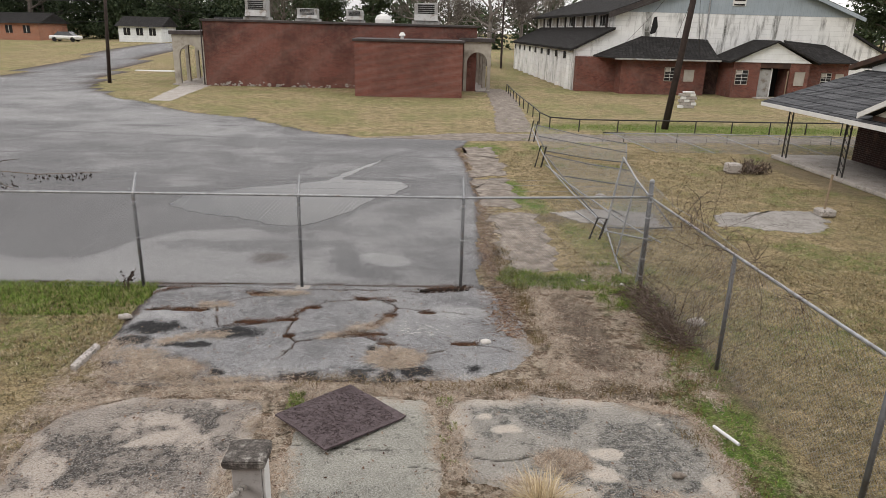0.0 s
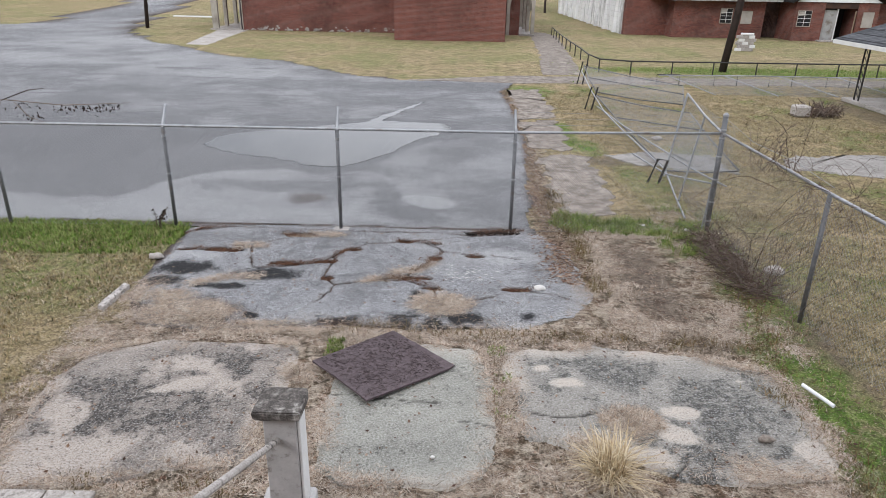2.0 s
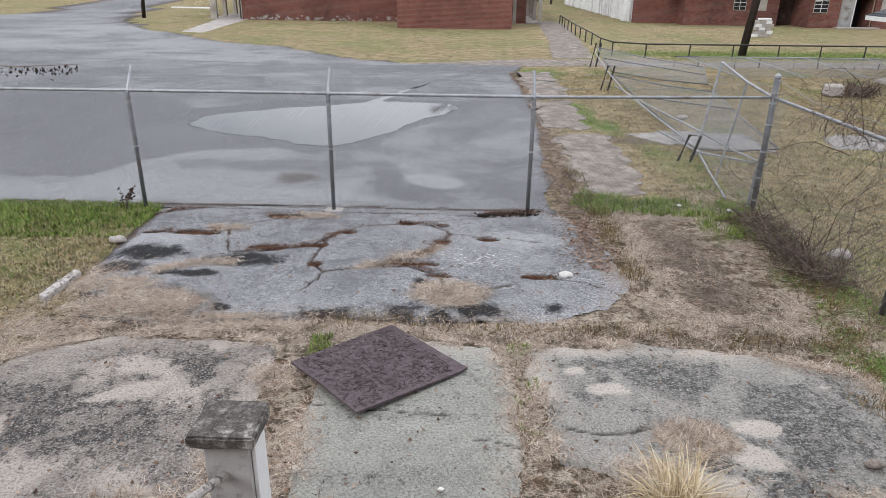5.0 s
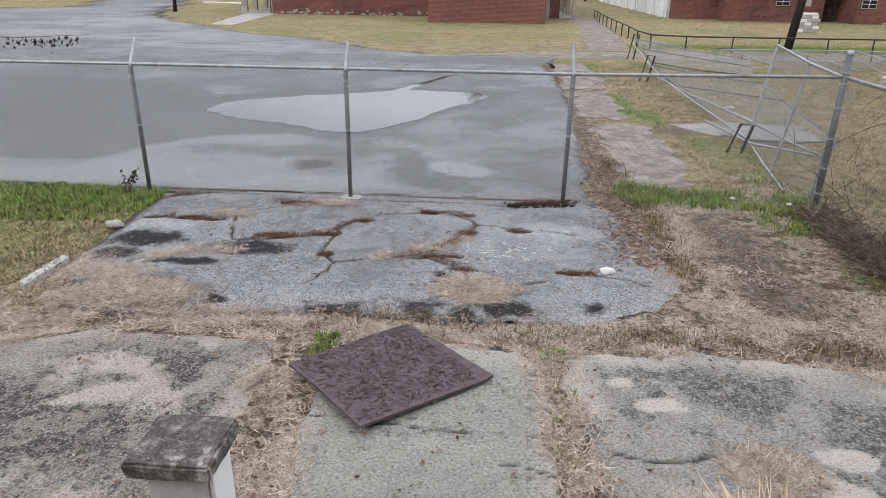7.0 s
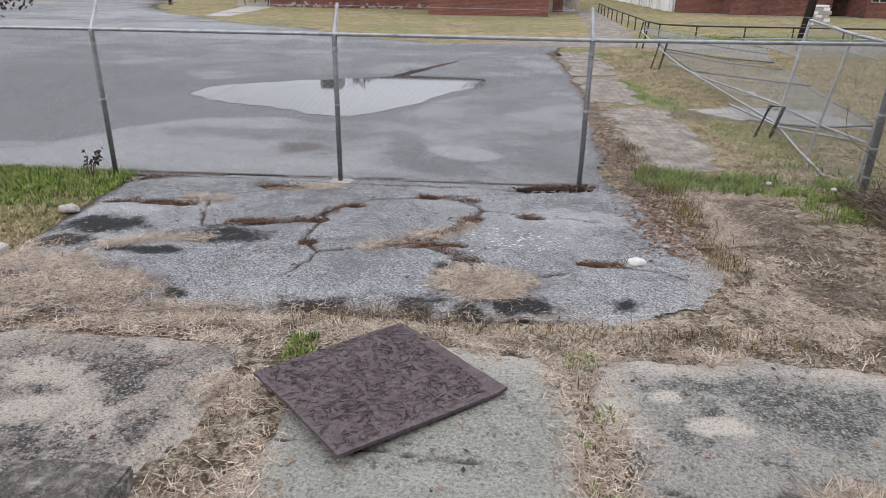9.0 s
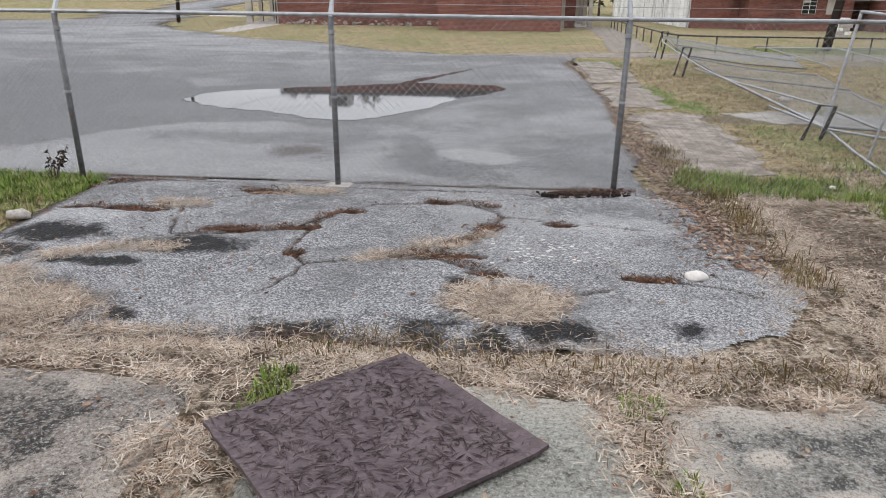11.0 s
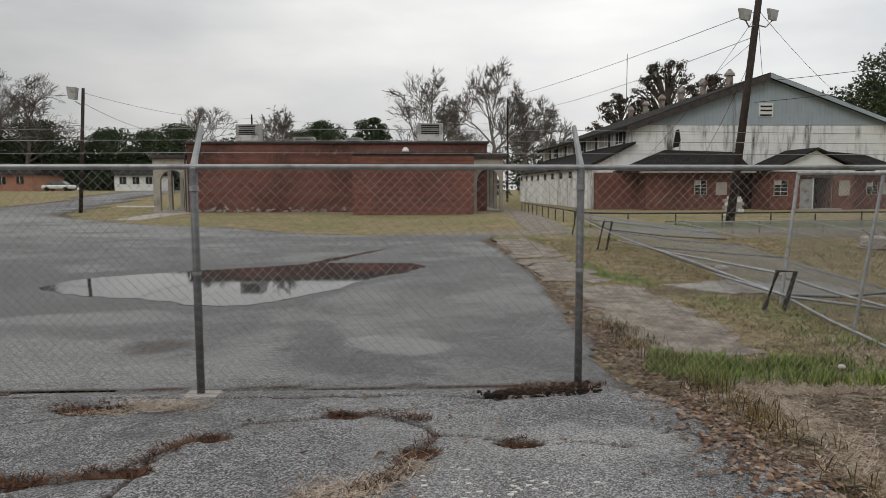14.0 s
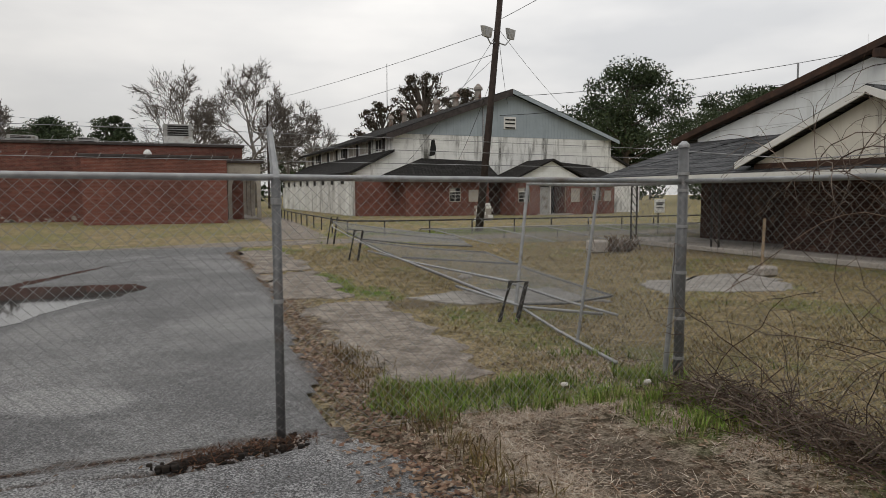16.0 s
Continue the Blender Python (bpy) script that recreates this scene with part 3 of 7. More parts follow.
def slab(name, outline, top, thick, material, parent=None, seed=1, step=0.06, rag=0.04, label=""):
    """A slab with a ragged, worn edge."""
    pts = []
    for k in range(len(outline)):
        a, b = Vector(outline[k]), Vector(outline[(k + 1) % len(outline)])
        n = max(1, int((b - a).length / step))
        pts += [a + (b - a) * i / n for i in range(n)]
    arr = np.array([tuple(p) for p in pts])
    wx = (fbm(arr[:, 0], arr[:, 1], 3.0, seed) - 0.5) * 2 * rag * 2.5
    wy = (fbm(arr[:, 0], arr[:, 1], 3.0, seed + 9) - 0.5) * 2 * rag * 2.5
    fx = (lattice(arr[:, 0] * 99, arr[:, 1] * 77, seed) - 0.5) * rag * 0.5
    x, y = arr[:, 0] + wx + fx, arr[:, 1] + wy
    bm = bmesh.new()
    vs = [bm.verts.new((a, b, top)) for a, b in zip(x, y)]
    f = bm.faces.new(vs)
    f.normal_update()
    if f.normal.z < 0:
        f.normal_flip()
    ring = bmesh.ops.inset_individual(bm, faces=[f], thickness=0.02, depth=0.0)
    for v in vs:
        v.co.z = top - 0.012
    low = [bm.verts.new((v.co.x, v.co.y, top - thick)) for v in vs]
    for k in range(len(vs)):
        q = (k + 1) % len(vs)
        bm.faces.new((low[k], low[q], vs[q], vs[k]))
    bmesh.ops.triangulate(bm, faces=[f for f in bm.faces if len(f.verts) > 4])
    bmesh.ops.recalc_face_normals(bm, faces=bm.faces[:])
    return part(name, bm, material, parent, label)


# ---- the ground ----
LOT = [(1.3, 11.5), (1.6, 14.8), (1.9, 18.5), (1.95, 23.4), (1.85, 26.7), (2.6, 29.2), (-2.1, 29.5), (-4.8, 31.0), (-8.3, 35.2), (-11.7, 37.0), (-15.5, 41.2),
       (-18.8, 44.3), (-22.9, 50.5), (-27.0, 62.0), (-31.0, 85.0), (-33.0, 112.0), (-38.0, 112.0), (-35.5, 73.0), (-33.0, 57.0), (-42.0, 53.0), (-90.0, 50.0), (-90.0, 11.9), (-4.7, 11.75)]
APRON = [(-4.6, 11.75), (-4.55, 10.1), (-4.5, 8.9), (-4.1, 8.05), (-3.1, 7.95), (-1.5, 8.15), (-0.5, 8.05), (0.66, 8.1), (1.52, 8.45), (1.86, 9.2), (1.84, 10.8), (1.3, 11.75)]
SLABS = [(-4.4, 5.15), (4.0, 5.15), (4.0, 7.8), (-4.4, 7.8)]


PADS = []


def rise(X, Y):
    """The field beyond the car park climbs gently."""
    t = np.clip((Y - 58) / 50, 0, 1)
    return 1.45 * t * t * (3 - 2 * t) * np.clip((-X - 16) / 12, 0, 1)


def ground_height(X, Y):
    z = 0.03 * (fbm(X, Y, 0.7, 3) - 0.5) + 0.02 * (fbm(X, Y, 3.0, 5) - 0.5)
    d = np.maximum(np.maximum(inside(X, Y, LOT), inside(X, Y, APRON)), inside(X, Y, SLABS))
    z = np.where(d > -0.15, np.minimum(z, 0.0) - 0.016 * np.clip((d + 0.15) / 0.3, 0, 1), z)
    far = np.hypot(X, Y - 12)
    return np.where(far > 40, 0.0 - 0.03 * (np.maximum(inside(X, Y, LOT), 0) > 0), z)


def ground_mask(X, Y):
    n = fbm(X, Y, 1.2, 21)
    n2 = fbm(X, Y, 0.5, 27)
    ragged = (n - 0.5) * 1.2
    # green weeds along the fence foot, by the old walk and under the far rail
    g = blob(X, Y, -6.2, 11.3, 2.6, 0.55, 31) * 0.95
    g = np.maximum(g, 0.5 * blob(X, Y, -6.4, 9.8, 2.0, 1.5, 36))
    g = np.maximum(g, blob(X, Y, 3.3, 11.95, 1.15, 0.42, 32))
    g = np.maximum(g, blob(X, Y, 2.25, 12.15, 0.45, 0.5, 30))
    g = np.maximum(g, blob(X, Y, 3.5, 17.9, 0.35, 0.8, 29))
    g = np.maximum(g, 0.7 * blob(X, Y, 3.9, 15.2, 0.3, 0.9, 26))
    g = np.maximum(g, 0.8 * blob(X, Y, 4.0, 11.0, 0.6, 0.7, 32))
    g = np.maximum(g, blob(X, Y, 3.9, 6.6, 0.5, 1.6, 33))
    g = np.maximum(g, 0.8 * blob(X, Y, 4.25, 9.3, 0.45, 1.2, 34))
    g = np.maximum(g, blob(X, Y, 3.15, 19.5, 0.35, 1.7, 35))
    g = np.maximum(g, 0.9 * blob(X, Y, 2.9, 27.0, 0.9, 1.6, 35))
    g = np.maximum(g, 0.55 * blob(X, Y, 4.2, 14.3, 0.5, 2.0, 38))
    g = np.maximum(g, 0.95 * blob(X, Y, 16.0, 34.2, 9.5, 1.6, 37, 0.3))
    g = np.maximum(g, 0.45 * blob(X, Y, 9.0, 9.5, 4.0, 1.4, 39))
    g = np.maximum(g, 0.38 * np.clip((n2 - 0.4) * 5, 0, 1) * (Y > 30))
    g = np.maximum(g, 0.55 * np.clip((fbm(X, Y, 0.8, 28) - 0.54) * 7, 0, 1) * (X > 4.2) * (Y < 30))
    g = np.maximum(g, 0.45 * np.clip((n2 - 0.45) * 5, 0, 1) * (X < -4.6) * (Y < 13))
    # straw and litter round the broken paving
    near = np.clip((4.6 - np.abs(X + 0.2)) / 0.8 + ragged, 0, 1) * np.clip((12.2 - Y) / 0.8, 0, 1)
    lit = np.clip(1 - np.abs(X - 1.9 - ragged * 0.3) / 0.55, 0, 1) * (Y > 10.5) * (Y < 28)
    s = np.maximum(near, lit)
    # bare soil
    d = 0.95 * blob(X, Y, 2.8, 9.6, 0.42, 1.7, 41, 0.5, 0, 0.9)
    d = np.maximum(d, 0.8 * blob(X, Y, 4.3, 9.6, 0.5, 2.4, 42))
    d = np.maximum(d, 0.8 * blob(X, Y, -4.5, 6.0, 0.35, 1.6, 43))
    d = np.maximum(d, 0.9 * blob(X, Y, 4.6, 16.6, 1.6, 0.5, 44))
    d = np.maximum(d, 0.5 * blob(X, Y, 14.0, 23.5, 0.8, 4.0, 45))
    d = np.maximum(d, 0.85 * np.clip(1 - np.abs(Y - 7.85) / 0.28, 0, 1) * (np.abs(X + 0.2) < 4.3))
    return g, s, d * (1 - 0.6 * g)


def steps(a, b, s):
    return np.arange(a, b, s)


gx = np.concatenate([[-700, -400, -250], steps(-160, -60, 10), steps(-60, -14, 2.0), steps(-14, 16, 0.12), steps(16, 60, 2.0), steps(60, 170, 10), [250, 400, 700]])
gy = np.concatenate([[-400, -200, -90, -40, -20, -8], steps(-4, 3, 0.5), steps(3, 34, 0.12), steps(34, 70, 1.0), steps(70, 170, 8.0), [230, 330, 500, 900]])
structure(sheet("ground", gx, gy, lambda X, Y: ground_height(X, Y) + rise(X, Y), ground_mask, M["ground"]), "dead winter lawn with green weeds and bare soil", "ground")


DAMP = [(-20, 12.5), (-9.2, 13.3), (-7.7, 13.0), (-6.6, 13.2), (-5.9, 14.5), (-5.3, 15.1), (-4.0, 15.3), (-2.9, 15.0), (-2.0, 15.55), (-1.0, 17.7), (-0.1, 19.0), (0.6, 20.3), (0.2, 21.1), (-2.0, 21.5), (-5.0, 20.6), (-6.9, 19.5), (-8.0, 21.0), (-20, 24)]
PALE = [(-9.5, 12.7), (-7.9, 12.7), (-6.6, 12.95), (-6.4, 13.55), (-5.0, 13.45), (-3.9, 12.95), (-2.4, 12.75), (-1.85, 13.5), (-1.55, 13.4), (-1.7, 12.5), (-0.95, 11.85), (-9.5, 11.8)]


def lot_mask(X, Y):
    wx, wy = X + 0.5 * (fbm(X, Y, 1.1, 50) - 0.5), Y + 0.5 * (fbm(X, Y, 1.1, 49) - 0.5)
    w = 0.72 * np.clip(0.5 + inside(wx, wy, DAMP) / 0.25, 0, 1)
    w = np.maximum(w, 0.6 * blob(X, Y, -3.5, 14.1, 2.0, 0.5, 52, 0.5, 0, 0.6))
    w = np.maximum(w, 0.62 * np.clip(1.4 - along(wx, wy, [(-1.6, 14.4), (-1.3, 13.3), (-0.95, 12.4), (-0.3, 12.1)]) / 0.3, 0, 1))
    w = np.maximum(w, 0.5 * blob(X, Y, 0.7, 12.7, 0.7, 0.6, 54, 0.6))
    w = np.maximum(w, 0.5 * np.clip((fbm(X, Y, 0.55, 58) - 0.55) * 8, 0, 1) * (Y > 15))
    for line, wd in (([(-14, 14.2), (-9.0, 14.46), (-7.05, 14.78), (-6.2, 15.27), (-5.86, 15.83)], 0.05), ([(-16, 30.0), (-6, 28.6), (0, 28.9)], 0.08), ([(-20, 20.5), (-12, 19.2), (-9.5, 18.0)], 0.06), ([(-1.75, 14.25), (-1.3, 14.3)], 0.05), ([(-1.6, 13.05), (-1.1, 13.1)], 0.06),
                     ([(-22, 24.6), (-9, 25.2), (2, 25.0)], 0.06), ([(-1.0, 24.6), (0.3, 26.3), (0.6, 29.0)], 0.12), ([(-0.5, 21.6), (0.6, 21.2), (0.9, 20.6)], 0.06), ([(-30, 33), (-18, 31.5), (-8, 32.4)], 0.1)):
        w = np.maximum(w, 1.2 * np.clip(1.5 - along(X, Y + 0.5 * (fbm(X, Y, 0.9, 59) - 0.5), line) / wd, 0, 1))
    w = np.maximum(w, 0.8 * blob(X, Y, 0.3, 27.8, 4.5, 1.3, 56, 0.5))
    w = np.maximum(w, 0.8 * np.clip((fbm(X, Y, 0.16, 57) - 0.5) * 5, 0, 1) * (Y > 22))
    p = 0.85 * np.clip(0.5 + inside(wx, wy, PALE) / 0.4, 0, 1)
    e = np.hypot((X + 0.5) * 0.85 - (Y - 13.2) * 0.5, ((Y - 13.2) * 0.85 + (X + 0.5) * 0.5) * 1.55) + 0.12 * (fbm(X, Y, 2.0, 62) - 0.5)
    oval = np.clip((0.62 - e) / 0.1, 0, 1)
    p = np.maximum(p, oval)
    p = np.maximum(p, 0.5 * np.clip((fbm(X, Y, 0.7, 69) - 0.52) * 7, 0, 1))
    p = np.maximum(p, 0.7 * np.clip((fbm(X, Y, 0.22, 65) - 0.55) * 6, 0, 1))
    p = np.maximum(p, 0.7 * blob(X, Y, -18, 35.5, 7.0, 2.5, 66, 0.5))
    w = w * (1 - oval)
    s = 0.8 * np.clip(1 + (-inside(X, Y, LOT)) / 0.25 - fbm(X, Y, 3.0, 67), 0, 1)
    s = np.maximum(s, 0.5 * blob(X, Y, -2.9, 13.3, 0.35, 0.3, 68, 0.6))
    s = np.maximum(s, np.clip(1.5 - along(X, Y + 0.12 * (fbm(X, Y, 3.0, 63) - 0.5), [(-7, 11.78), (-1.5, 11.72), (0.34, 11.69), (0.9, 11.7)]) / 0.04, 0, 1))
    return w, np.maximum(p, 0) * (1 - 0.75 * w), s


def lot_keep(X, Y):
    return inside(X, Y, LOT) + (fbm(X, Y, 2.0, 71) - 0.5) * 0.6 * (np.hypot(X, Y - 12) < 25) > 0


lx = np.concatenate([steps(-90, -24, 2.0), steps(-24, -9, 0.4), steps(-9, 3, 0.08)])
ly = np.concatenate([steps(11.44, 30, 0.08), steps(30, 46, 0.4), steps(46, 114, 2.0)])
structure(sheet("road", lx, ly, lambda X, Y: 0.012 + rise(X, Y) + 0.006 * (fbm(X, Y, 0.8, 73) - 0.5), lot_mask, M["asphalt"], lot_keep), "worn grey asphalt car park with damp stains", "car park")

PUDDLE = [(-6.45, 17.6), (-6.3, 18.4), (-5.4, 19.2), (-4.6, 19.7), (-3.6, 20.2), (-2.6, 20.65), (-2.25, 21.6), (-1.55, 23.2), (-1.05, 24.3), (-0.98, 24.25), (-1.42, 22.9), (-2.15, 20.9), (-1.2, 20.75),
          (-0.2, 20.6), (0.0, 20.1), (-0.4, 19.1), (-1.0, 18.5), (-1.5, 17.0), (-2.05, 16.2), (-2.66, 15.6), (-3.4, 15.75), (-4.5, 16.3), (-5.65, 16.85)]
slab("puddle", PUDDLE, 0.019, 0.008, M["water"], None, 81, 0.12, 0.06)
structure(scene.collection.objects[-1], "shallow puddle of rain water on the asphalt", "water")
# the broken apron inside the fence
CRACKS = [
    [(-4.55, 11.6), (-3.4, 11.62), (-2.4, 11.5), (-1.2, 11.42), (-0.2, 11.45), (0.35, 11.38)],
    [(-4.5, 11.57), (-3.4, 11.6), (-2.4, 11.48), (-1.2, 11.4), (-0.2, 11.43), (0.35, 11.36)],
    [(-4.3, 10.5), (-3.7, 10.5), (-3.3, 10.7), (-2.7, 11.1), (-2.2, 11.6)],
    [(-3.3, 9.65), (-3.0, 9.8), (-2.45, 9.92), (-2.05, 10.04), (-1.77, 10.5), (-1.43, 10.83), (-0.82, 11.0), (0.2, 11.3), (1.0, 11.45)],
    [(-3.3, 10.7), (-3.15, 10.2), (-3.0, 9.8)],
    [(-1.94, 9.5), (-1.91, 9.86), (-1.87, 10.24)],
    [(-1.94, 9.5), (-1.73, 9.29), (-1.19, 9.45), (-0.73, 9.64), (-0.33, 10.3), (-0.19, 10.63), (-0.5, 10.95)],
    [(-1.19, 9.48), (-0.72, 9.47), (-0.31, 9.2), (-0.2, 8.8), (-0.35, 8.3)],
    [(-2.02, 8.5), (-1.85, 8.85), (-1.73, 9.29)], [(-2.4, 8.35), (-2.11, 8.69)],
    [(-0.2, 10.6), (0.3, 10.45), (1.0, 10.35)], [(0.1, 8.8), (0.5, 9.0), (0.82, 9.2), (1.3, 9.1), (1.8, 8.8)],
]
HOLES = [(-3.66, 10.5, 0.26, 0.09), (-2.58, 10.0, 0.24, 0.07), (-1.98, 10.1, 0.2, 0.07), (-1.87, 9.5, 0.09, 0.09), (-0.82, 11.0, 0.13, 0.08), (0.3, 10.44, 0.14, 0.07),
         (0.82, 9.22, 0.2, 0.065), (-1.62, 10.6, 0.13, 0.07), (-0.62, 9.57, 0.22, 0.07), (-0.33, 9.22, 0.13, 0.06), (-4.25, 10.5, 0.18, 0.04), (-0.3, 10.3, 0.1, 0.1), (-2.6, 11.2, 0.28, 0.09)]
LITTERED = [[(-2.2, 9.98), (-1.98, 10.1), (-1.77, 10.5), (-1.6, 10.65)], [(-1.25, 9.44), (-0.73, 9.64), (-0.45, 10.05), (-0.25, 10.5)], [(-0.9, 9.5), (-0.6, 9.45), (-0.31, 9.2)], [(-1.0, 11.02), (-0.6, 10.98), (-0.25, 10.85)],
            [(-4.3, 10.52), (-3.7, 10.5), (-3.4, 10.6)], [(-2.9, 9.85), (-2.5, 9.95), (-2.2, 10.0)], [(0.7, 9.2), (1.05, 9.22)], [(-4.6, 11.2), (-4.3, 11.4), (-3.9, 11.5)], [(-2.9, 11.25), (-2.4, 11.3)]]


def crack_depth(X, Y):
    wx = X + 0.10 * (fbm(X, Y, 4.0, 91) - 0.5) + 0.04 * (fbm(X, Y, 16, 92) - 0.5)
    wy = Y + 0.10 * (fbm(X, Y, 4.0, 93) - 0.5) + 0.04 * (fbm(X, Y, 16, 94) - 0.5)
    d = np.full(X.shape, 9.0)
    for c in CRACKS:
        d = np.minimum(d, along(wx, wy, c))
    k = np.clip(1.2 - d / (0.008 + 0.02 * fbm(X, Y, 2.0, 90)), 0, 1) * np.clip((fbm(X, Y, 2.5, 96) - 0.32) * 6, 0.15, 1)
    for hx, hy, rx, ry in HOLES:
        k = np.maximum(k, blob(X, Y, hx, hy, rx, ry, 95, 0.75))
    return k, d


def apron_height(X, Y):
    k, d = crack_depth(X, Y)
    swell = 0.03 * fbm(X, Y, 0.6, 97) + 0.008 * fbm(X, Y, 9, 98)
    edge = np.clip(inside(X, Y, APRON) / 0.3, -0.8, 1)
    return 0.018 * edge + swell * np.clip(edge, 0, 1) - 0.042 * k - 0.005 * np.clip(1 - d / 0.1, 0, 1)


def apron_mask(X, Y):
    k, d = crack_depth(X, Y)
    w = blob(X, Y, -2.69, 9.56, 0.44, 0.24, 101, 0.5, 0, 0.9)
    for cx, cy, rx, ry in ((-3.95, 9.75, 0.5, 0.24), (-4.2, 9.3, 0.3, 0.16), (-3.3, 9.14, 0.45, 0.09), (-3.17, 8.21, 0.17, 0.17), (-0.72, 8.2, 0.18, 0.22), (-0.52, 8.94, 0.13, 0.17), (0.05, 8.33, 0.3, 0.12), (0.91, 8.43, 0.11, 0.11),
                           (-1.51, 8.23, 0.24, 0.1), (-2.66, 8.3, 0.1, 0.08), (-4.3, 8.5, 0.2, 0.2), (-0.3, 8.2, 0.16, 0.14)):
        w = np.maximum(w, blob(X, Y, cx, cy, rx, ry, 102, 0.9, 0, 1.1))
    e = inside(X, Y, APRON)
    p = 0.5 * np.clip((fbm(X, Y, 1.3, 103) - 0.5) * 5, 0, 1)
    p = np.maximum(p, blob(X, Y, 0.8, 10.4, 0.6, 0.3, 104, 0.6))
    p = np.maximum(p, 0.9 * blob(X, Y, -4.1, 10.25, 0.55, 0.2, 105, 0.5))
    p = np.maximum(p, 0.75 * np.clip(1.1 - e / 0.4, 0, 1) * (X > 0.2) * (0.4 + fbm(X, Y, 4, 99)))
    p = np.maximum(p, 0.8 * np.clip(1 - d / 0.2, 0, 1) * fbm(X, Y, 3, 106))
    s = np.maximum(np.clip(k * 1.7, 0, 1), 0.85 * np.clip(1 - e / 0.12 + (fbm(X, Y, 4, 107) - 0.5) * 1.6, 0, 1) * (Y < 11.3) * (X < 0.6))
    s = np.maximum(s, 0.35 * blob(X, Y, -0.2, 8.72, 0.4, 0.32, 108, 0.5))
    s = np.maximum(s, 0.5 * blob(X, Y, -3.5, 8.4, 0.6, 0.4, 109, 0.6))
    return w, p * (1 - w), s


def apron_keep(X, Y):
    return inside(X, Y, APRON) + (fbm(X, Y, 2.2, 111) - 0.5) * 0.35 * (Y < 11.3) > 0


structure(sheet("pavement", steps(-5.0, 2.3, 0.025), steps(7.7, 11.8, 0.025), apron_height, apron_mask, M["apron"], apron_keep), "cracked and sunken grey asphalt apron inside the fence", "pavement")

# concrete slabs at the foot of the stairs and along the old walk
SLAB_TOP = 0.022


def yard_slab(outline, material, mask, seed, label):
    """A worn slab: its top is a fine sheet that rolls down into the soil at a ragged edge; mask gives mould, pale skin and cracks."""
    PADS.append(outline)
    ox, oy = [p[0] for p in outline], [p[1] for p in outline]

    def edge(X, Y):
        return inside(X, Y, outline) + (fbm(X, Y, 2.4, seed) - 0.5) * 0.16 + (fbm(X, Y, 11, seed + 3) - 0.5) * 0.05

    def height(X, Y):
        e = edge(X, Y)
        crack = mask(X, Y, e)[2]
        return SLAB_TOP + 0.006 * (fbm(X, Y, 2.0, seed + 7) - 0.5) + 0.004 * (fbm(X, Y, 18, seed + 8) - 0.5) - 0.045 * np.clip(1 - e / 0.035, 0, 1) - 0.02 * crack
    ob = sheet("paving_slab", steps(min(ox) - 0.2, max(ox) + 0.2, 0.028), steps(min(oy) - 0.2, max(oy) + 0.2, 0.028), height, lambda X, Y: mask(X, Y, edge(X, Y)), M[material], lambda X, Y: edge(X, Y) > -0.03)
    tagged(ob, label, "slab", "slabs at the foot of the stairs")


def hair(X, Y, line, w=0.016):
    return np.clip(1 - along(X + 0.06 * (fbm(X, Y, 7, 1) - 0.5), Y + 0.06 * (fbm(X, Y, 7, 2) - 0.5), line) / w, 0, 1)


def mould_mask(X, Y, e):
    band = np.clip(1.3 - along(X, Y + 0.5 * (fbm(X, Y, 1.5, 140) - 0.5), [(-3.9, 6.5), (-3.2, 6.55), (-2.4, 6.95)]) / 0.5, 0, 1)
    m = 0.6 * np.clip((fbm(X, Y, 1.3, 141) - 0.3) * 5, 0, 1) + 0.9 * band * np.clip((fbm(X, Y, 5.0, 146, 5) - 0.36) * 5, 0, 1) + 0.5 * blob(X, Y, -3.6, 5.85, 0.3, 0.12, 148, 0.8)
    p = np.maximum(0.8 * blob(X, Y, -3.75, 5.45, 0.85, 0.32, 144, 0.7, 20), np.clip(1 - e / 0.16, 0, 1) * np.clip((fbm(X, Y, 1.6, 147) - 0.4) * 6, 0, 0.95))
    p = np.maximum(p, 0.8 * blob(X, Y, -2.9, 6.75, 0.35, 0.12, 149, 0.8, 25))
    p = np.maximum(p, 0.75 * np.clip((fbm(X, Y, 2.1, 145) - 0.58) * 8, 0, 1))
    return m * (1 - 0.8 * p), p, 0 * X


def grey_mask(X, Y, e):
    m = 0.6 * np.clip((fbm(X * 0.7, Y * 2.6, 1.6, 151) - 0.4) * 3, 0, 1) * np.clip((7.5 - Y) / 0.4, 0, 1)
    p = np.maximum(np.clip(1 - e / 0.2, 0, 1) * np.clip((fbm(X, Y, 1.6, 152) - 0.4) * 5, 0, 0.9), 0.6 * np.clip((Y - 7.35) / 0.2, 0, 1))
    return m, p, np.maximum(hair(X, Y, [(-1.38, 6.6), (-1.12, 6.62), (-0.5, 6.52), (-0.2, 6.5)]), hair(X, Y, [(0.0, 6.2), (0.15, 6.18), (0.38, 6.1)]))


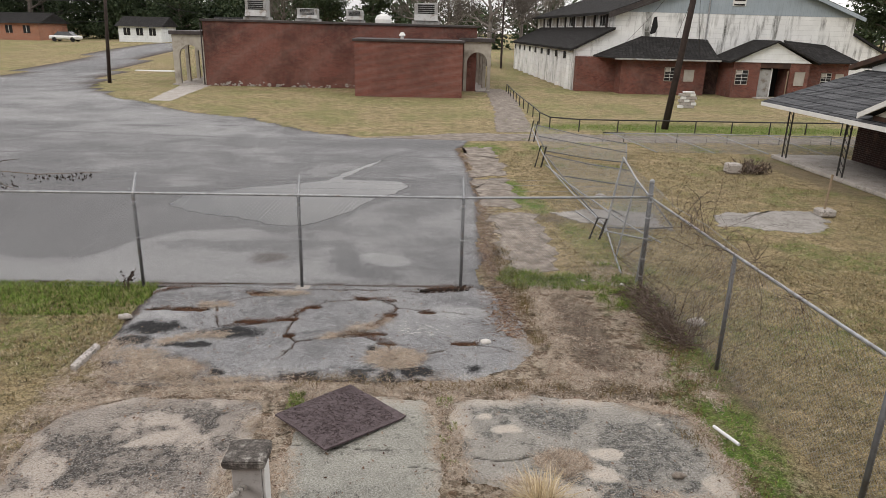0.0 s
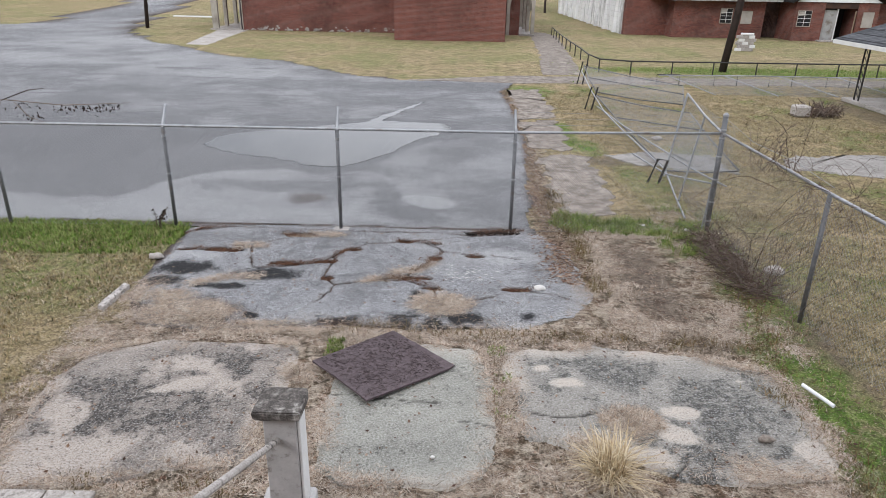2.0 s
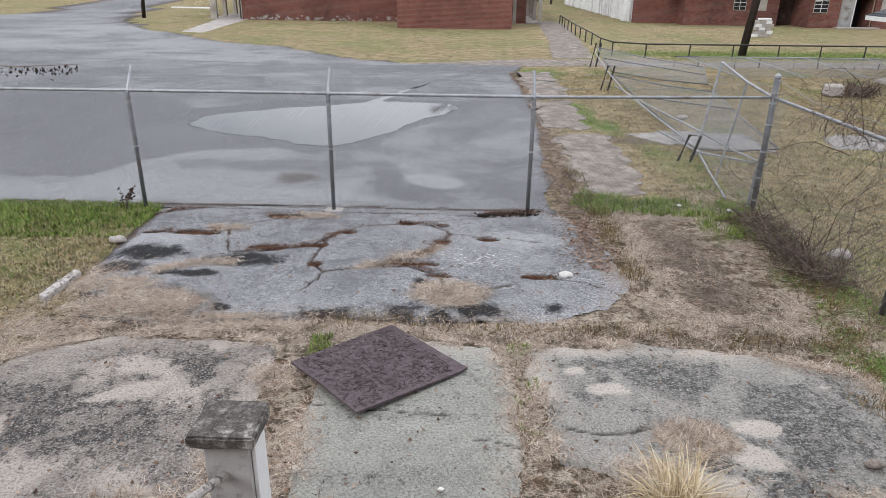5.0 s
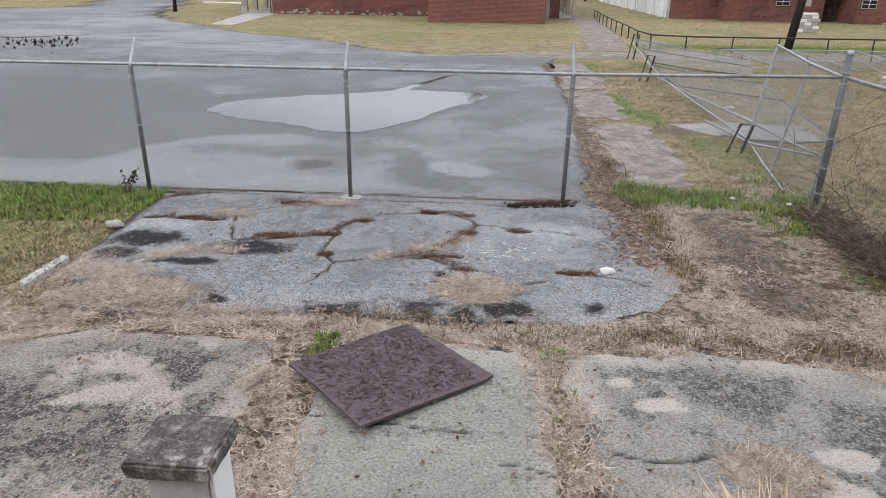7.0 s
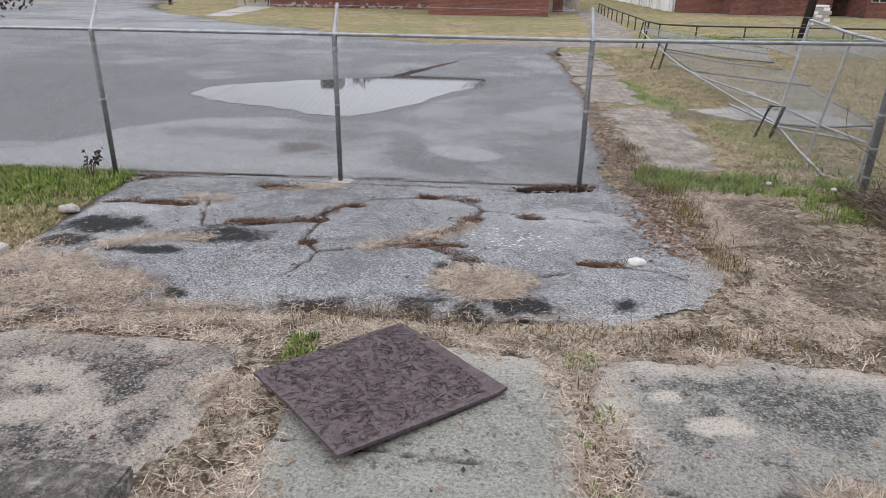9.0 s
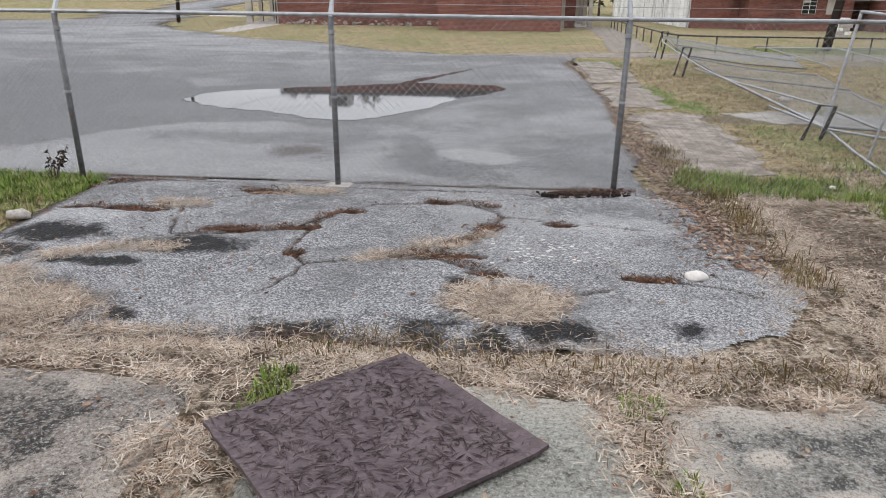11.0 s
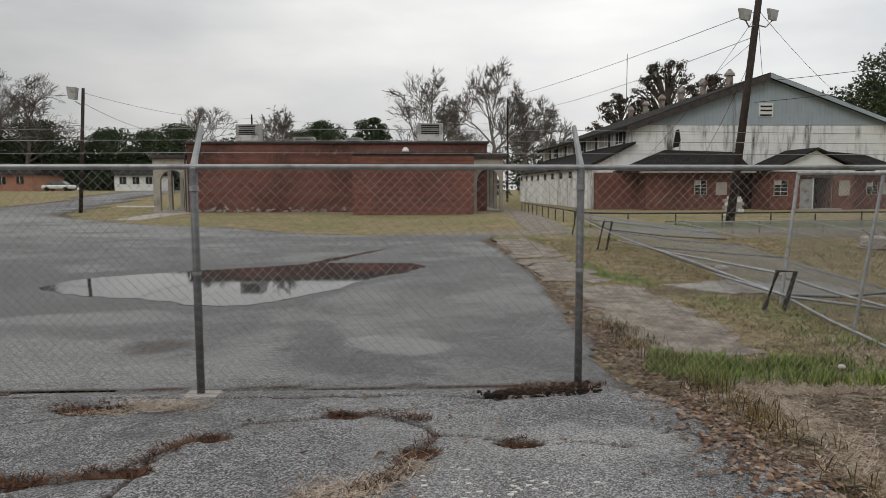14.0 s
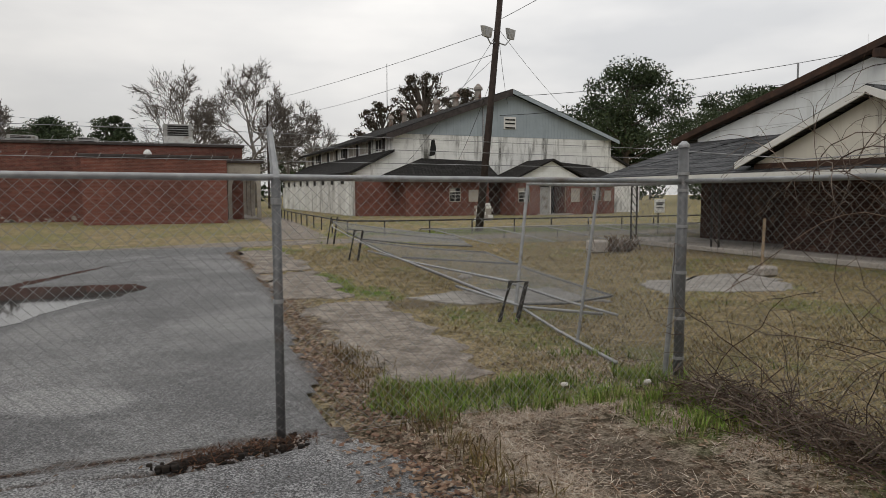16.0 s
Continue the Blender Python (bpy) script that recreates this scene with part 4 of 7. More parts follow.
def patch_mask(X, Y, e):
    m = np.clip((fbm(X, Y, 0.9, 161) - 0.33) * 4, 0, 1) * (0.45 + 0.6 * np.clip((fbm(X, Y, 5.0, 162, 5) - 0.4) * 5, 0, 1))
    m = np.maximum(m, 0.9 * blob(X, Y, 1.75, 7.1, 0.5, 0.28, 165, 0.6, -20))
    m = np.maximum(m, 0.9 * blob(X, Y, 2.75, 6.5, 0.6, 0.5, 166, 0.6, -30))
    p = np.clip(1.25 - e / 0.24, 0, 1) * np.clip((fbm(X, Y, 1.5, 163) - 0.38) * 5, 0, 1)
    for cx, cy, rx, ry in ((1.17, 6.92, 0.17, 0.08), (0.95, 7.2, 0.1, 0.07), (2.25, 6.4, 0.2, 0.09), (2.1, 6.05, 0.2, 0.14), (3.1, 7.0, 0.05, 0.03), (3.35, 5.85, 0.2, 0.25), (1.75, 5.7, 0.3, 0.16)):
        p = np.maximum(p, blob(X, Y, cx, cy, rx, ry, 164, 0.7, 0, 0.3))
    return m * (1 - p), p, np.maximum(hair(X, Y, [(0.73, 6.37), (0.93, 6.3), (1.14, 6.29), (1.39, 6.39), (1.53, 6.27)], 0.026), hair(X, Y, [(1.9, 5.45), (2.05, 5.6), (2.1, 5.75)], 0.02))


yard_slab([(-4.1, 5.15), (-4.3, 5.9), (-4.38, 6.8), (-4.25, 7.4), (-3.5, 7.72), (-1.9, 7.66), (-1.82, 7.3), (-1.9, 6.8), (-2.0, 6.2), (-1.85, 5.5), (-2.7, 5.4), (-3.3, 5.2)], "slab_mould", mould_mask, 121, "broken concrete slab stained with black mould")
yard_slab([(-1.3, 7.3), (-0.35, 7.74), (0.2, 7.62), (0.36, 6.95), (0.38, 6.1), (0.2, 5.4), (-0.1, 5.25), (-1.0, 5.27), (-1.3, 5.55), (-1.42, 6.4)], "slab_grey", grey_mask, 122, "grey-green concrete slab with worn edges")
yard_slab([(0.52, 7.63), (1.67, 7.72), (2.79, 7.52), (3.5, 7.18), (3.6, 6.62), (3.53, 5.8), (3.32, 5.45), (2.5, 5.38), (2.0, 5.42), (1.5, 5.7), (0.62, 5.95), (0.56, 6.73)], "slab_patch", patch_mask, 123, "patchy concrete slab with dark mould and pale scars")
for outline, mat, seed, label in (
        ([(2.0, 16.72), (2.6, 17.2), (3.3, 16.9), (3.28, 15.0), (3.2, 13.3), (2.9, 12.65), (2.4, 12.6), (2.0, 12.9)], "walk", 124, "stained concrete walk slab with worn edges"),
        ([(2.05, 21.1), (3.2, 21.6), (3.1, 19.3), (3.05, 17.6), (2.0, 17.7)], "walk", 125, "stained concrete walk slab with worn edges"),
        ([(2.1, 27.3), (3.4, 27.4), (3.3, 22.0), (2.1, 21.6)], "walk", 126, "stained concrete walk slab with worn edges"),
        ([(3.85, 17.1), (4.65, 17.5), (6.6, 17.3), (6.4, 15.6), (5.4, 15.9), (4.2, 16.35)], "pad_concrete", 127, "pale concrete pad sunk in the grass"),
        ([(8.2, 17.2), (9.4, 17.4), (11.3, 17.7), (10.8, 16.2), (9.9, 15.5), (8.6, 15.8), (7.8, 16.1)], "pad_concrete", 128, "pale broken concrete pad in the dry grass")):
    PADS.append(outline)
    slab("paving_slab", outline, 0.022, 0.08, M[mat], None, seed, 0.06, 0.13)
    tagged(scene.collection.objects[-1], label, "slab")
slab("pavement_far", [(4.1, 31.8), (5.9, 32.0), (6.7, 40.0), (7.9, 53.5), (7.4, 56.5), (4.6, 56.5), (5.9, 52.6), (5.0, 40.0)], 0.016, 0.06, M["walk"], None, 129, 0.2, 0.08)
structure(scene.collection.objects[-1], "stained concrete footpath across the lawn", "footpath")
slab("pavement_cross", [(2.4, 29.2), (6.0, 29.3), (30.0, 30.2), (30.0, 31.8), (6.0, 31.6), (2.0, 31.2), (-2.0, 29.6)], 0.013, 0.06, M["walk"], None, 130, 0.3, 0.1)
structure(scene.collection.objects[-1], "narrow worn concrete lane beside the lawn rail", "lane")
slab("pavement_porch", [(-16.0, 42.7), (-14.6, 42.4), (-15.4, 54.0), (-17.6, 54.3)], 0.016, 0.06, M["pale_concrete"], None, 131, 0.3, 0.04)
structure(scene.collection.objects[-1], "concrete path to the arched walkway", "footpath")
slab("kerb", [(-4.68, 8.47), (-4.58, 8.4), (-4.55, 9.1), (-4.66, 9.15)], 0.07, 0.12, M["pale_concrete"], None, 132, 0.08, 0.01)
structure(scene.collection.objects[-1], "short length of pale concrete kerb", "kerb")
for i in range(4):
    slab("paver", [(-4.75 + 0.42 * i, 4.75), (-4.35 + 0.42 * i, 4.75), (-4.35 + 0.42 * i, 5.13), (-4.75 + 0.42 * i, 5.13)], 0.04, 0.07, M["pale_concrete"], None, 133 + i, 0.1, 0.004)
    tagged(scene.collection.objects[-1], "square concrete paver laid beside the slab", "paver", "pavers by the stairs")

# ---- stairs behind and under the walker ----
stair = thing("stairs", (0, 4.8, 0), "outdoor concrete stairs down to the yard", "stairs", "", "structure")
for i in range(17):
    y1 = 4.8 - 0.29 * i
    part("step", Geo().soft_box(-1.2, 1.7, y1 - (0.29 if i < 16 else 2.0), y1 + 0.02, 0.17 * i - (0.0 if i == 0 else 0.02), 0.17 * (i + 1), 0.012), M["walk"], stair)
part("stringer", Geo().prism([(-1.18, 4.75, 0), (-1.18, 0.2, 2.68), (-1.18, -1.8, 2.7), (-1.18, -1.8, 0)], (2.86, 0, 0)), M["newel"], stair)
# Unseen wall, added to close the yard and block sky light from behind.
wall = part("wall_south", Geo().box(-9, 9, -2.2, -1.9, 0, 6.2), M["brick"])
structure(wall, "plain red brick wall added unseen behind the stair head", "wall")

newel = thing("newel_post", (-1.39, 4.94, 0), "painted concrete newel post with a lichen-covered stone cap", "post")
part("shaft", Geo().soft_box(-1.52, -1.27, 4.84, 5.06, 0.0, 1.03, 0.008), M["newel"], newel)
part("side_board", Geo().soft_box(-1.267, -1.245, 4.86, 5.05, 0.0, 1.02, 0.003), M["white"], newel, "white painted side board")
cap = bmesh.new()
bmesh.ops.create_cube(cap, size=1.0)
for v in cap.verts:
    v.co = Vector((-1.4 + v.co.x * 0.36, 4.955 + v.co.y * 0.35, 1.065 + v.co.z * 0.075))
bmesh.ops.bevel(cap, geom=cap.edges[:], offset=0.012, segments=2, affect="EDGES")
bmesh.ops.subdivide_edges(cap, edges=cap.edges[:], cuts=5, use_grid_fill=True)
for v in cap.verts:
    v.co += 0.012 * noise.noise_vector(v.co * 14)
part("cap", cap, M["cap"], newel, "rough stone cap crusted with lichen")
part("plinth", Geo().soft_box(-1.62, -1.2, 4.82, 5.12, 0.0, 0.14, 0.02), M["newel"], newel)
rail = thing("handrail", (-1.44, 4.9, 0.7), "pale painted pipe handrail beside the stairs", "handrail")
part("pipe", Geo().tube([(-1.42, 4.86, 0.80), (-1.44, 3.4, 1.56), (-1.46, 0.2, 3.25), (-1.46, -0.6, 3.65)], 0.026, 10), M["pale_concrete"], rail)
for y, z in ((3.0, 1.77), (1.4, 2.62), (-0.2, 3.45)):
    part("baluster", Geo().tube([(-1.44, y, z), (-1.3, y, z - 0.75), (-1.17, y, z - 0.95)], 0.02, 8), M["pale_concrete"], rail)

# strand board lying on the slab
board = bmesh.new()
bc = [Vector(p) for p in ((-1.64, 7.19), (-0.94, 6.41), (-0.04, 7.15), (-0.78, 7.9))]
N = 14
grid = [[None] * (N + 1) for _ in range(N + 1)]
for i in range(N + 1):
    for j in range(N + 1):
        u, w = i / N, j / N
        p = bc[0] * (1 - u) * (1 - w) + bc[1] * u * (1 - w) + bc[2] * u * w + bc[3] * (1 - u) * w
        jag = 0.006 * noise.noise(Vector((p.x * 9, p.y * 9, 0)))
        lift = 0.058 + 0.03 * u * (1 - w) + 0.012 * math.sin(3 * u + 2 * w) + (0.015 if j == N and i > 4 else 0)
        grid[i][j] = board.verts.new((p.x + jag, p.y + jag, lift + 0.012))
for i in range(N):
    for j in range(N):
        board.faces.new((grid[i][j], grid[i + 1][j], grid[i + 1][j + 1], grid[i][j + 1]))
bmesh.ops.recalc_face_normals(board, faces=board.faces[:])
bmesh.ops.solidify(board, geom=board.faces[:], thickness=0.022)
strand = tagged(part("strand_board_sheet", board, M["board"]), "square of wet dark strand board lying askew on concrete", "board")

flakes = Geo()
rf = random.Random(3)
for _ in range(1500):
    u, w = rf.uniform(0.01, 0.98), rf.uniform(0.02, 0.98)
    p = bc[0] * (1 - u) * (1 - w) + bc[1] * u * (1 - w) + bc[2] * u * w + bc[3] * (1 - u) * w
    z = 0.0735 + 0.03 * u * (1 - w) + 0.012 * math.sin(3 * u + 2 * w)
    a, l, b = rf.uniform(0, 6.28), rf.uniform(0.012, 0.045), rf.uniform(0.002, 0.006)
    c, q = math.cos(a), math.sin(a)
    flakes.face((p.x - l * c, p.y - l * q, z), (p.x + b * q, p.y - b * c, z + 0.002), (p.x + l * c, p.y + l * q, z), (p.x - b * q, p.y + b * c, z + 0.003))
tagged(part("flake_layer", flakes, M["flake"], strand, "lifted wood flakes"), kind="stuff")

# ---- the chain-link fence ----
RAIL = 1.75


def link_mesh(p0, p1, z0, z1, lean=(0, 0, 0), pitch=0.074, r=0.0014):
    """Two families of diagonal wires between two posts, cut to the panel; lean shifts the top edge."""
    a, b = Vector(p0), Vector(p1)
    w, h = (b - a).length, z1 - z0
    d = (b - a) / w
    g = Geo()
    top = Vector(lean)

    def at(u, v):
        return (a.x + d.x * u + top.x * v / h, a.y + d.y * u + top.y * v / h, a.z + d.z * u + z0 + v * (1 + top.z / h))
    k = -h
    while k < w:
        lo, hi = max(0, -k), min(h, w - k)
        if hi - lo > 0.02:
            g.tube([at(k + lo, lo), at(k + hi, hi)], r, 3, False)
            g.tube([at(w - k - lo, lo), at(w - k - hi, hi)], r, 3, False)
        k += pitch
    return g


def post(parent, x, y, h, r, name="post", mat="galv_dark", lean=(0, 0)):
    return part(name, Geo().tube([(x, y, -0.1), (x + lean[0], y + lean[1], h)], r, 12), M[mat], parent, "", True)


fence = thing("chain_link_fence", (-1.97, 11.56, 0), "galvanised chain-link fence with outward barbed-wire arms", "fence")
FX = [-13.4, -10.55, -7.68, -4.82, -1.97, 0.95]
for i, x in enumerate(FX):
    p = post(fence, x, 11.56, RAIL, 0.03)
    part("arm", Geo().tube([(x, 11.56, RAIL - 0.02), (x, 11.60, RAIL + 0.06), (x, 11.80, RAIL + 0.33)], [0.036, 0.026, 0.02], 6), M["galv"], p)
    part("tie", Geo().tube([(x, 11.56, RAIL - 0.17), (x, 11.56, RAIL - 0.13)], 0.035, 12), M["galv"], p)
    part("tie", Geo().tube([(x, 11.56, 0.95), (x, 11.56, 0.975)], 0.034, 12), M["galv"], p)
    if i in (4, 5):
        part("footing", Geo().soft_box(x - 0.13, x + 0.15, 11.46, 11.66, -0.05, 0.035, 0.02), M["pale_concrete"], p)
CX, CY = 4.42, 11.80
corner = part("corner_post", Geo().tube([(CX, CY, -0.1), (CX, CY, 2.05)], 0.043, 14), M["galv_dark"], fence, "thick corner post with a domed cap", True)
part("post_cap", Geo().tube([(CX, CY, 2.035), (CX, CY, 2.06), (CX, CY, 2.09)], [0.049, 0.047, 0.02], 14), M["galv"], corner)
for z in (0.2, 0.55, 0.95, 1.35, 1.66, 1.8):
    part("band", Geo().tube([(CX, CY, z), (CX, CY, z + 0.025)], 0.05, 14), M["galv"], corner)
part("top_rail", Geo().tube([(-14.5, 11.56, RAIL + 0.01), (-4.82, 11.56, RAIL + 0.015), (-1.97, 11.56, RAIL + 0.01), (0.95, 11.56, RAIL), (CX, CY, RAIL)], 0.022, 10), M["galv"], fence, "", True)
for a, b in zip(FX, FX[1:]):
    part("chain_link", link_mesh((a, 11.53, 0), (b, 11.53, 0), 0.05, RAIL), M["wire"], fence)
part("chain_link", link_mesh((0.95, 11.53, 0), (CX, CY - 0.05, 0), 0.05, RAIL), M["wire"], fence)
for oy, oz in ((0.09, 0.12), (0.165, 0.22), (0.225, 0.31)):
    strand_g = Geo().tube([(-14.5, 11.56 + oy, RAIL + oz)] + [(x, 11.56 + oy, RAIL + oz - 0.012 * (i % 2)) for i, x in enumerate(FX)] + [(CX, CY, RAIL + oz * 0.85)], 0.0022, 4, False)
    for i in range(150):
        bx = -14.3 + 0.125 * i
        if bx < 0.9:
            strand_g.tube([(bx - 0.01, 11.55 + oy, RAIL + oz - 0.02), (bx + 0.01, 11.57 + oy, RAIL + oz + 0.02)], 0.0016, 3, False)
    part("barbed_wire", strand_g, M["wire"], fence)
part("tension_wire", Geo().tube([(-14.5, 11.53, 0.05), (0.95, 11.53, 0.04), (CX, CY - 0.04, 0.03)], 0.0015, 4), M["wire"], fence)

side = thing("side_fence", (4.45, 8.46, 0), "galvanised chain-link side fence tangled with dead brambles", "fence")
SY = [11.80, 8.46, 5.35, 2.3, -0.8]
SXs = [4.42, 4.46, 4.55, 4.6, 4.65]
for x, y in list(zip(SXs, SY))[1:]:
    post(side, x, y, RAIL, 0.03)
part("top_rail", Geo().tube([(x, y, RAIL) for x, y in zip(SXs, SY)], 0.022, 10), M["galv"], side, "", True)
for k in range(4):
    part("chain_link", link_mesh((SXs[k], SY[k], 0), (SXs[k + 1], SY[k + 1], 0), 0.05, RAIL), M["wire"], side)
part("brace_post", Geo().tube([(4.40, 11.95, 0), (4.47, 11.86, 1.68)], 0.024, 10), M["galv"], side)
part("loose_strand", Geo().tube([(4.42, 11.75, 2.0), (4.40, 10.6, 1.88), (4.45, 9.4, 1.9), (4.46, 8.4, 1.84)], 0.004, 4), M["wire"], side)

# collapsed run of fence beyond the corner
fallen = thing("collapsed_fence", (4.7, 15.3, 0), "collapsed chain-link fence with leaning posts and bent rails", "fence")
part("leaning_post", Geo().tube([(4.72, 15.35, 0), (5.1, 15.7, 1.78)], 0.024, 10), M["galv"], fallen)
part("leaning_post", Geo().tube([(4.4, 13.35, 0), (4.68, 13.4, 1.72)], 0.018, 10), M["galv"], fallen)
part("top_rail", Geo().tube([(4.43, 11.84, 1.74), (4.68, 13.4, 1.74), (5.1, 15.7, 1.79)], 0.022, 10), M["galv"], fallen, "", True)
part("bottom_rail", Geo().tube([(4.25, 12.45, 0.03), (4.5, 13.9, 0.05), (4.78, 15.5, 0.12), (4.55, 18.2, 0.32), (4.5, 20.8, 0.42), (4.75, 24, 0.5), (5.2, 28.5, 0.62), (5.4, 29.3, 0.65)], 0.018, 10), M["galv"], fallen, "", True)
part("chain_link", link_mesh((4.42, 11.88, 0), (4.72, 15.35, 0), 0.02, 1.75, (0.37, 0.2, 0)), M["wire"], fallen)

for pts in ([(4.56, 22.1, 0.35), (4.7, 19.3, 0.33), (5.0, 16.0, 0.35)], [(4.2, 16.2, 0.3), (4.65, 15.0, 0.15), (5.63, 14.6, 0.05)], [(5.0, 16.0, 0.33), (5.4, 15.2, 0.16), (5.8, 14.5, 0.04)]):
    part("loose_rail", Geo().tube(pts, 0.02, 8), M["galv"], fallen, "", True)


def fallen_panel(corners, rails):
    """A frame of pipe that has come to lie on the grass, with its mesh."""
    c = [Vector(p) for p in corners]
    g = Geo()
    for a, b in zip(c, c[1:] + c[:1]):
        g.tube([a, (a + b) / 2 - Vector((0, 0, 0.05)), b], 0.019, 8)
    for u in rails:
        g.tube([c[0].lerp(c[1], u), c[3].lerp(c[2], u)], 0.019, 8)
    part("bent_frame", g, M["galv_dark"], fallen, "", True)
    m = Geo()
    n = 40
    for i in range(-n, n):
        for flip in (0, 1):
            pts = []
            for q in (0.0, 1.0):
                u, w = i / n + q, q
                pts.append((u, w))
            (u0, w0), (u1, w1) = pts
            lo, hi = max(0, -u0), min(1, 1 - u0)
            if hi - lo < 0.02:
                continue
            e = []
            for s in (lo, hi):
                u, w = u0 + s, s
                u = 1 - u if flip else u
                e.append(c[0] * (1 - u) * (1 - w) + c[1] * u * (1 - w) + c[2] * u * w + c[3] * (1 - u) * w)
            m.tube(e, 0.002, 3, False)
    part("chain_link", m, M["wire"], fallen)


fallen_panel([(4.8, 15.5, 0.1), (4.75, 23.3, 0.5), (7.4, 21.8, 0.25), (6.45, 15.5, 0.12)], (0.62,))
fallen_panel([(4.9, 24.0, 0.5), (5.4, 29.2, 0.75), (8.9, 27.2, 0.3), (7.6, 23.0, 0.3)], (0.5,))
for x, y, h in ((4.36, 14.75, 0.52), (4.6, 23.4, 0.75), (5.35, 29.2, 0.9)):
    part("hinge_post", Geo().tube([(x - 0.14, y + 0.1, 0), (x + 0.02, y + 0.1, h), (x + 0.2, y, h), (x + 0.06, y, 0)], 0.03, 8), M["black_pipe"], fallen)
low = thing("sagging_fence", (12, 28.5, 0), "low sagging chain-link fence lying back in the grass", "fence")
for k, x in enumerate((8.9, 11.3, 13.6, 16.0, 18.4, 20.8)):
    part("leaning_post", Geo().tube([(x + 1.2, 26.9, 0.02), (x, 29.4, 0.42)], 0.02, 8), M["galv"], low)
    if k < 5:
        part("chain_link", link_mesh((x + 1.2, 26.9, 0.0), (x + 3.6, 26.9, 0.0), 0.02, 0.42, (-1.2, 2.5, 0), 0.09, 0.003), M["wire"], low)
    part("stay", Geo().tube([(x - 0.35, 29.5, 0), (x - 0.35, 29.5, 0.42), (x + 0.6, 29.5, 0.42), (x + 0.6, 29.5, 0)], 0.022, 8), M["black_pipe"], low)
part("top_rail", Geo().tube([(8.6, 29.4, 0.4), (13, 29.4, 0.44), (21, 29.4, 0.4)], 0.02, 8), M["galv"], low)

# low black pipe rails round the lawn
lawn_rail = thing("pipe_rail", (12, 32.6, 0), "low black pipe rail edging the lawn", "railing")
rail_pts = [(7.6, 54.0), (7.35, 50.0), (7.15, 46.0), (7.0, 42.0), (6.9, 38.0), (6.75, 35.2), (6.9, 33.2), (8.2, 32.5), (10.1, 32.5), (12.0, 32.55), (14.0, 32.6), (15.85, 32.65), (17.8, 32.7), (19.7, 32.8), (21.6, 32.9), (23.5, 33.0), (25.4, 33.1), (29.0, 33.2), (33.0, 33.3)]
dense = []
for a, b in zip(rail_pts, rail_pts[1:]):
    n = max(1, round(math.dist(a, b) / 2.0))
    dense += [(a[0] + (b[0] - a[0]) * i / n, a[1] + (b[1] - a[1]) * i / n) for i in range(n)]
for x, y in dense:
    part("post", Geo().tube([(x, y, 0), (x, y, 0.6)], 0.03, 8), M["black_pipe"], lawn_rail)
part("top_rail", Geo().tube([(x, y, 0.6) for x, y in dense], 0.032, 8), M["black_pipe"], lawn_rail, "", True)


# ---- buildings ----
def arch_panel(x0, x1, y, thick, z1, ax0, ax1, spring, top):
    """A wall panel with one arched opening, open to the floor."""
    out = [(x0, y, 0), (x0, y, z1), (x1, y, z1), (x1, y, 0), (ax1, y, 0), (ax1, y, spring)]
    cx, rx, rz = (ax0 + ax1) / 2, (ax1 - ax0) / 2, top - spring
    out += [(cx + rx * math.cos(math.pi * i / 14), y, spring + rz * math.sin(math.pi * i / 14)) for i in range(1, 14)]
    out += [(ax0, y, spring), (ax0, y, 0)]
    return Geo().prism(out, (0, thick, 0))


school = thing("brick_school_building", (-5, 54, 0), "flat-roofed red brick school block with arched side walkways", "building")
part("wall", Geo().box(-15.65, 5.1, 54.0, 76.0, 0, 4.72), M["brick_grimed"], school, "brick wall in a darker tone, with grime")
part("parapet_coping", Geo().soft_box(-15.8, 5.25, 53.88, 76.1, 4.72, 4.88, 0.02), M["coping"], school)
part("roof", Geo().box(-15.5, 4.95, 54.3, 75.7, 4.88, 4.9), M["membrane"], school)
part("wing_wall", Geo().box(-3.82, 3.6, 48.0, 54.0, 0, 3.68), M["brick"], school)
part("wing_coping", Geo().soft_box(-3.95, 3.73, 47.88, 53.99, 3.68, 3.84, 0.02), M["coping"], school)
chips = Geo()
rc = random.Random(6)
for _ in range(90):
    x, z, w = rc.uniform(-15.4, -4.0), abs(rc.gauss(0.1, 0.1)), rc.uniform(0.03, 0.14)
    chips.prism([(x - w, 53.985, z), (x - w * 0.3, 53.985, z + w * 0.8), (x + w * 0.8, 53.985, z + w * 0.5), (x + w, 53.985, z - w * 0.2), (x, 53.985, max(0.0, z - w * 0.5))], (0, 0.012, 0))
tagged(part("spalled_brick", chips, M["pale_concrete"], school, "pale spalled patches along the wall foot"), kind="stuff")
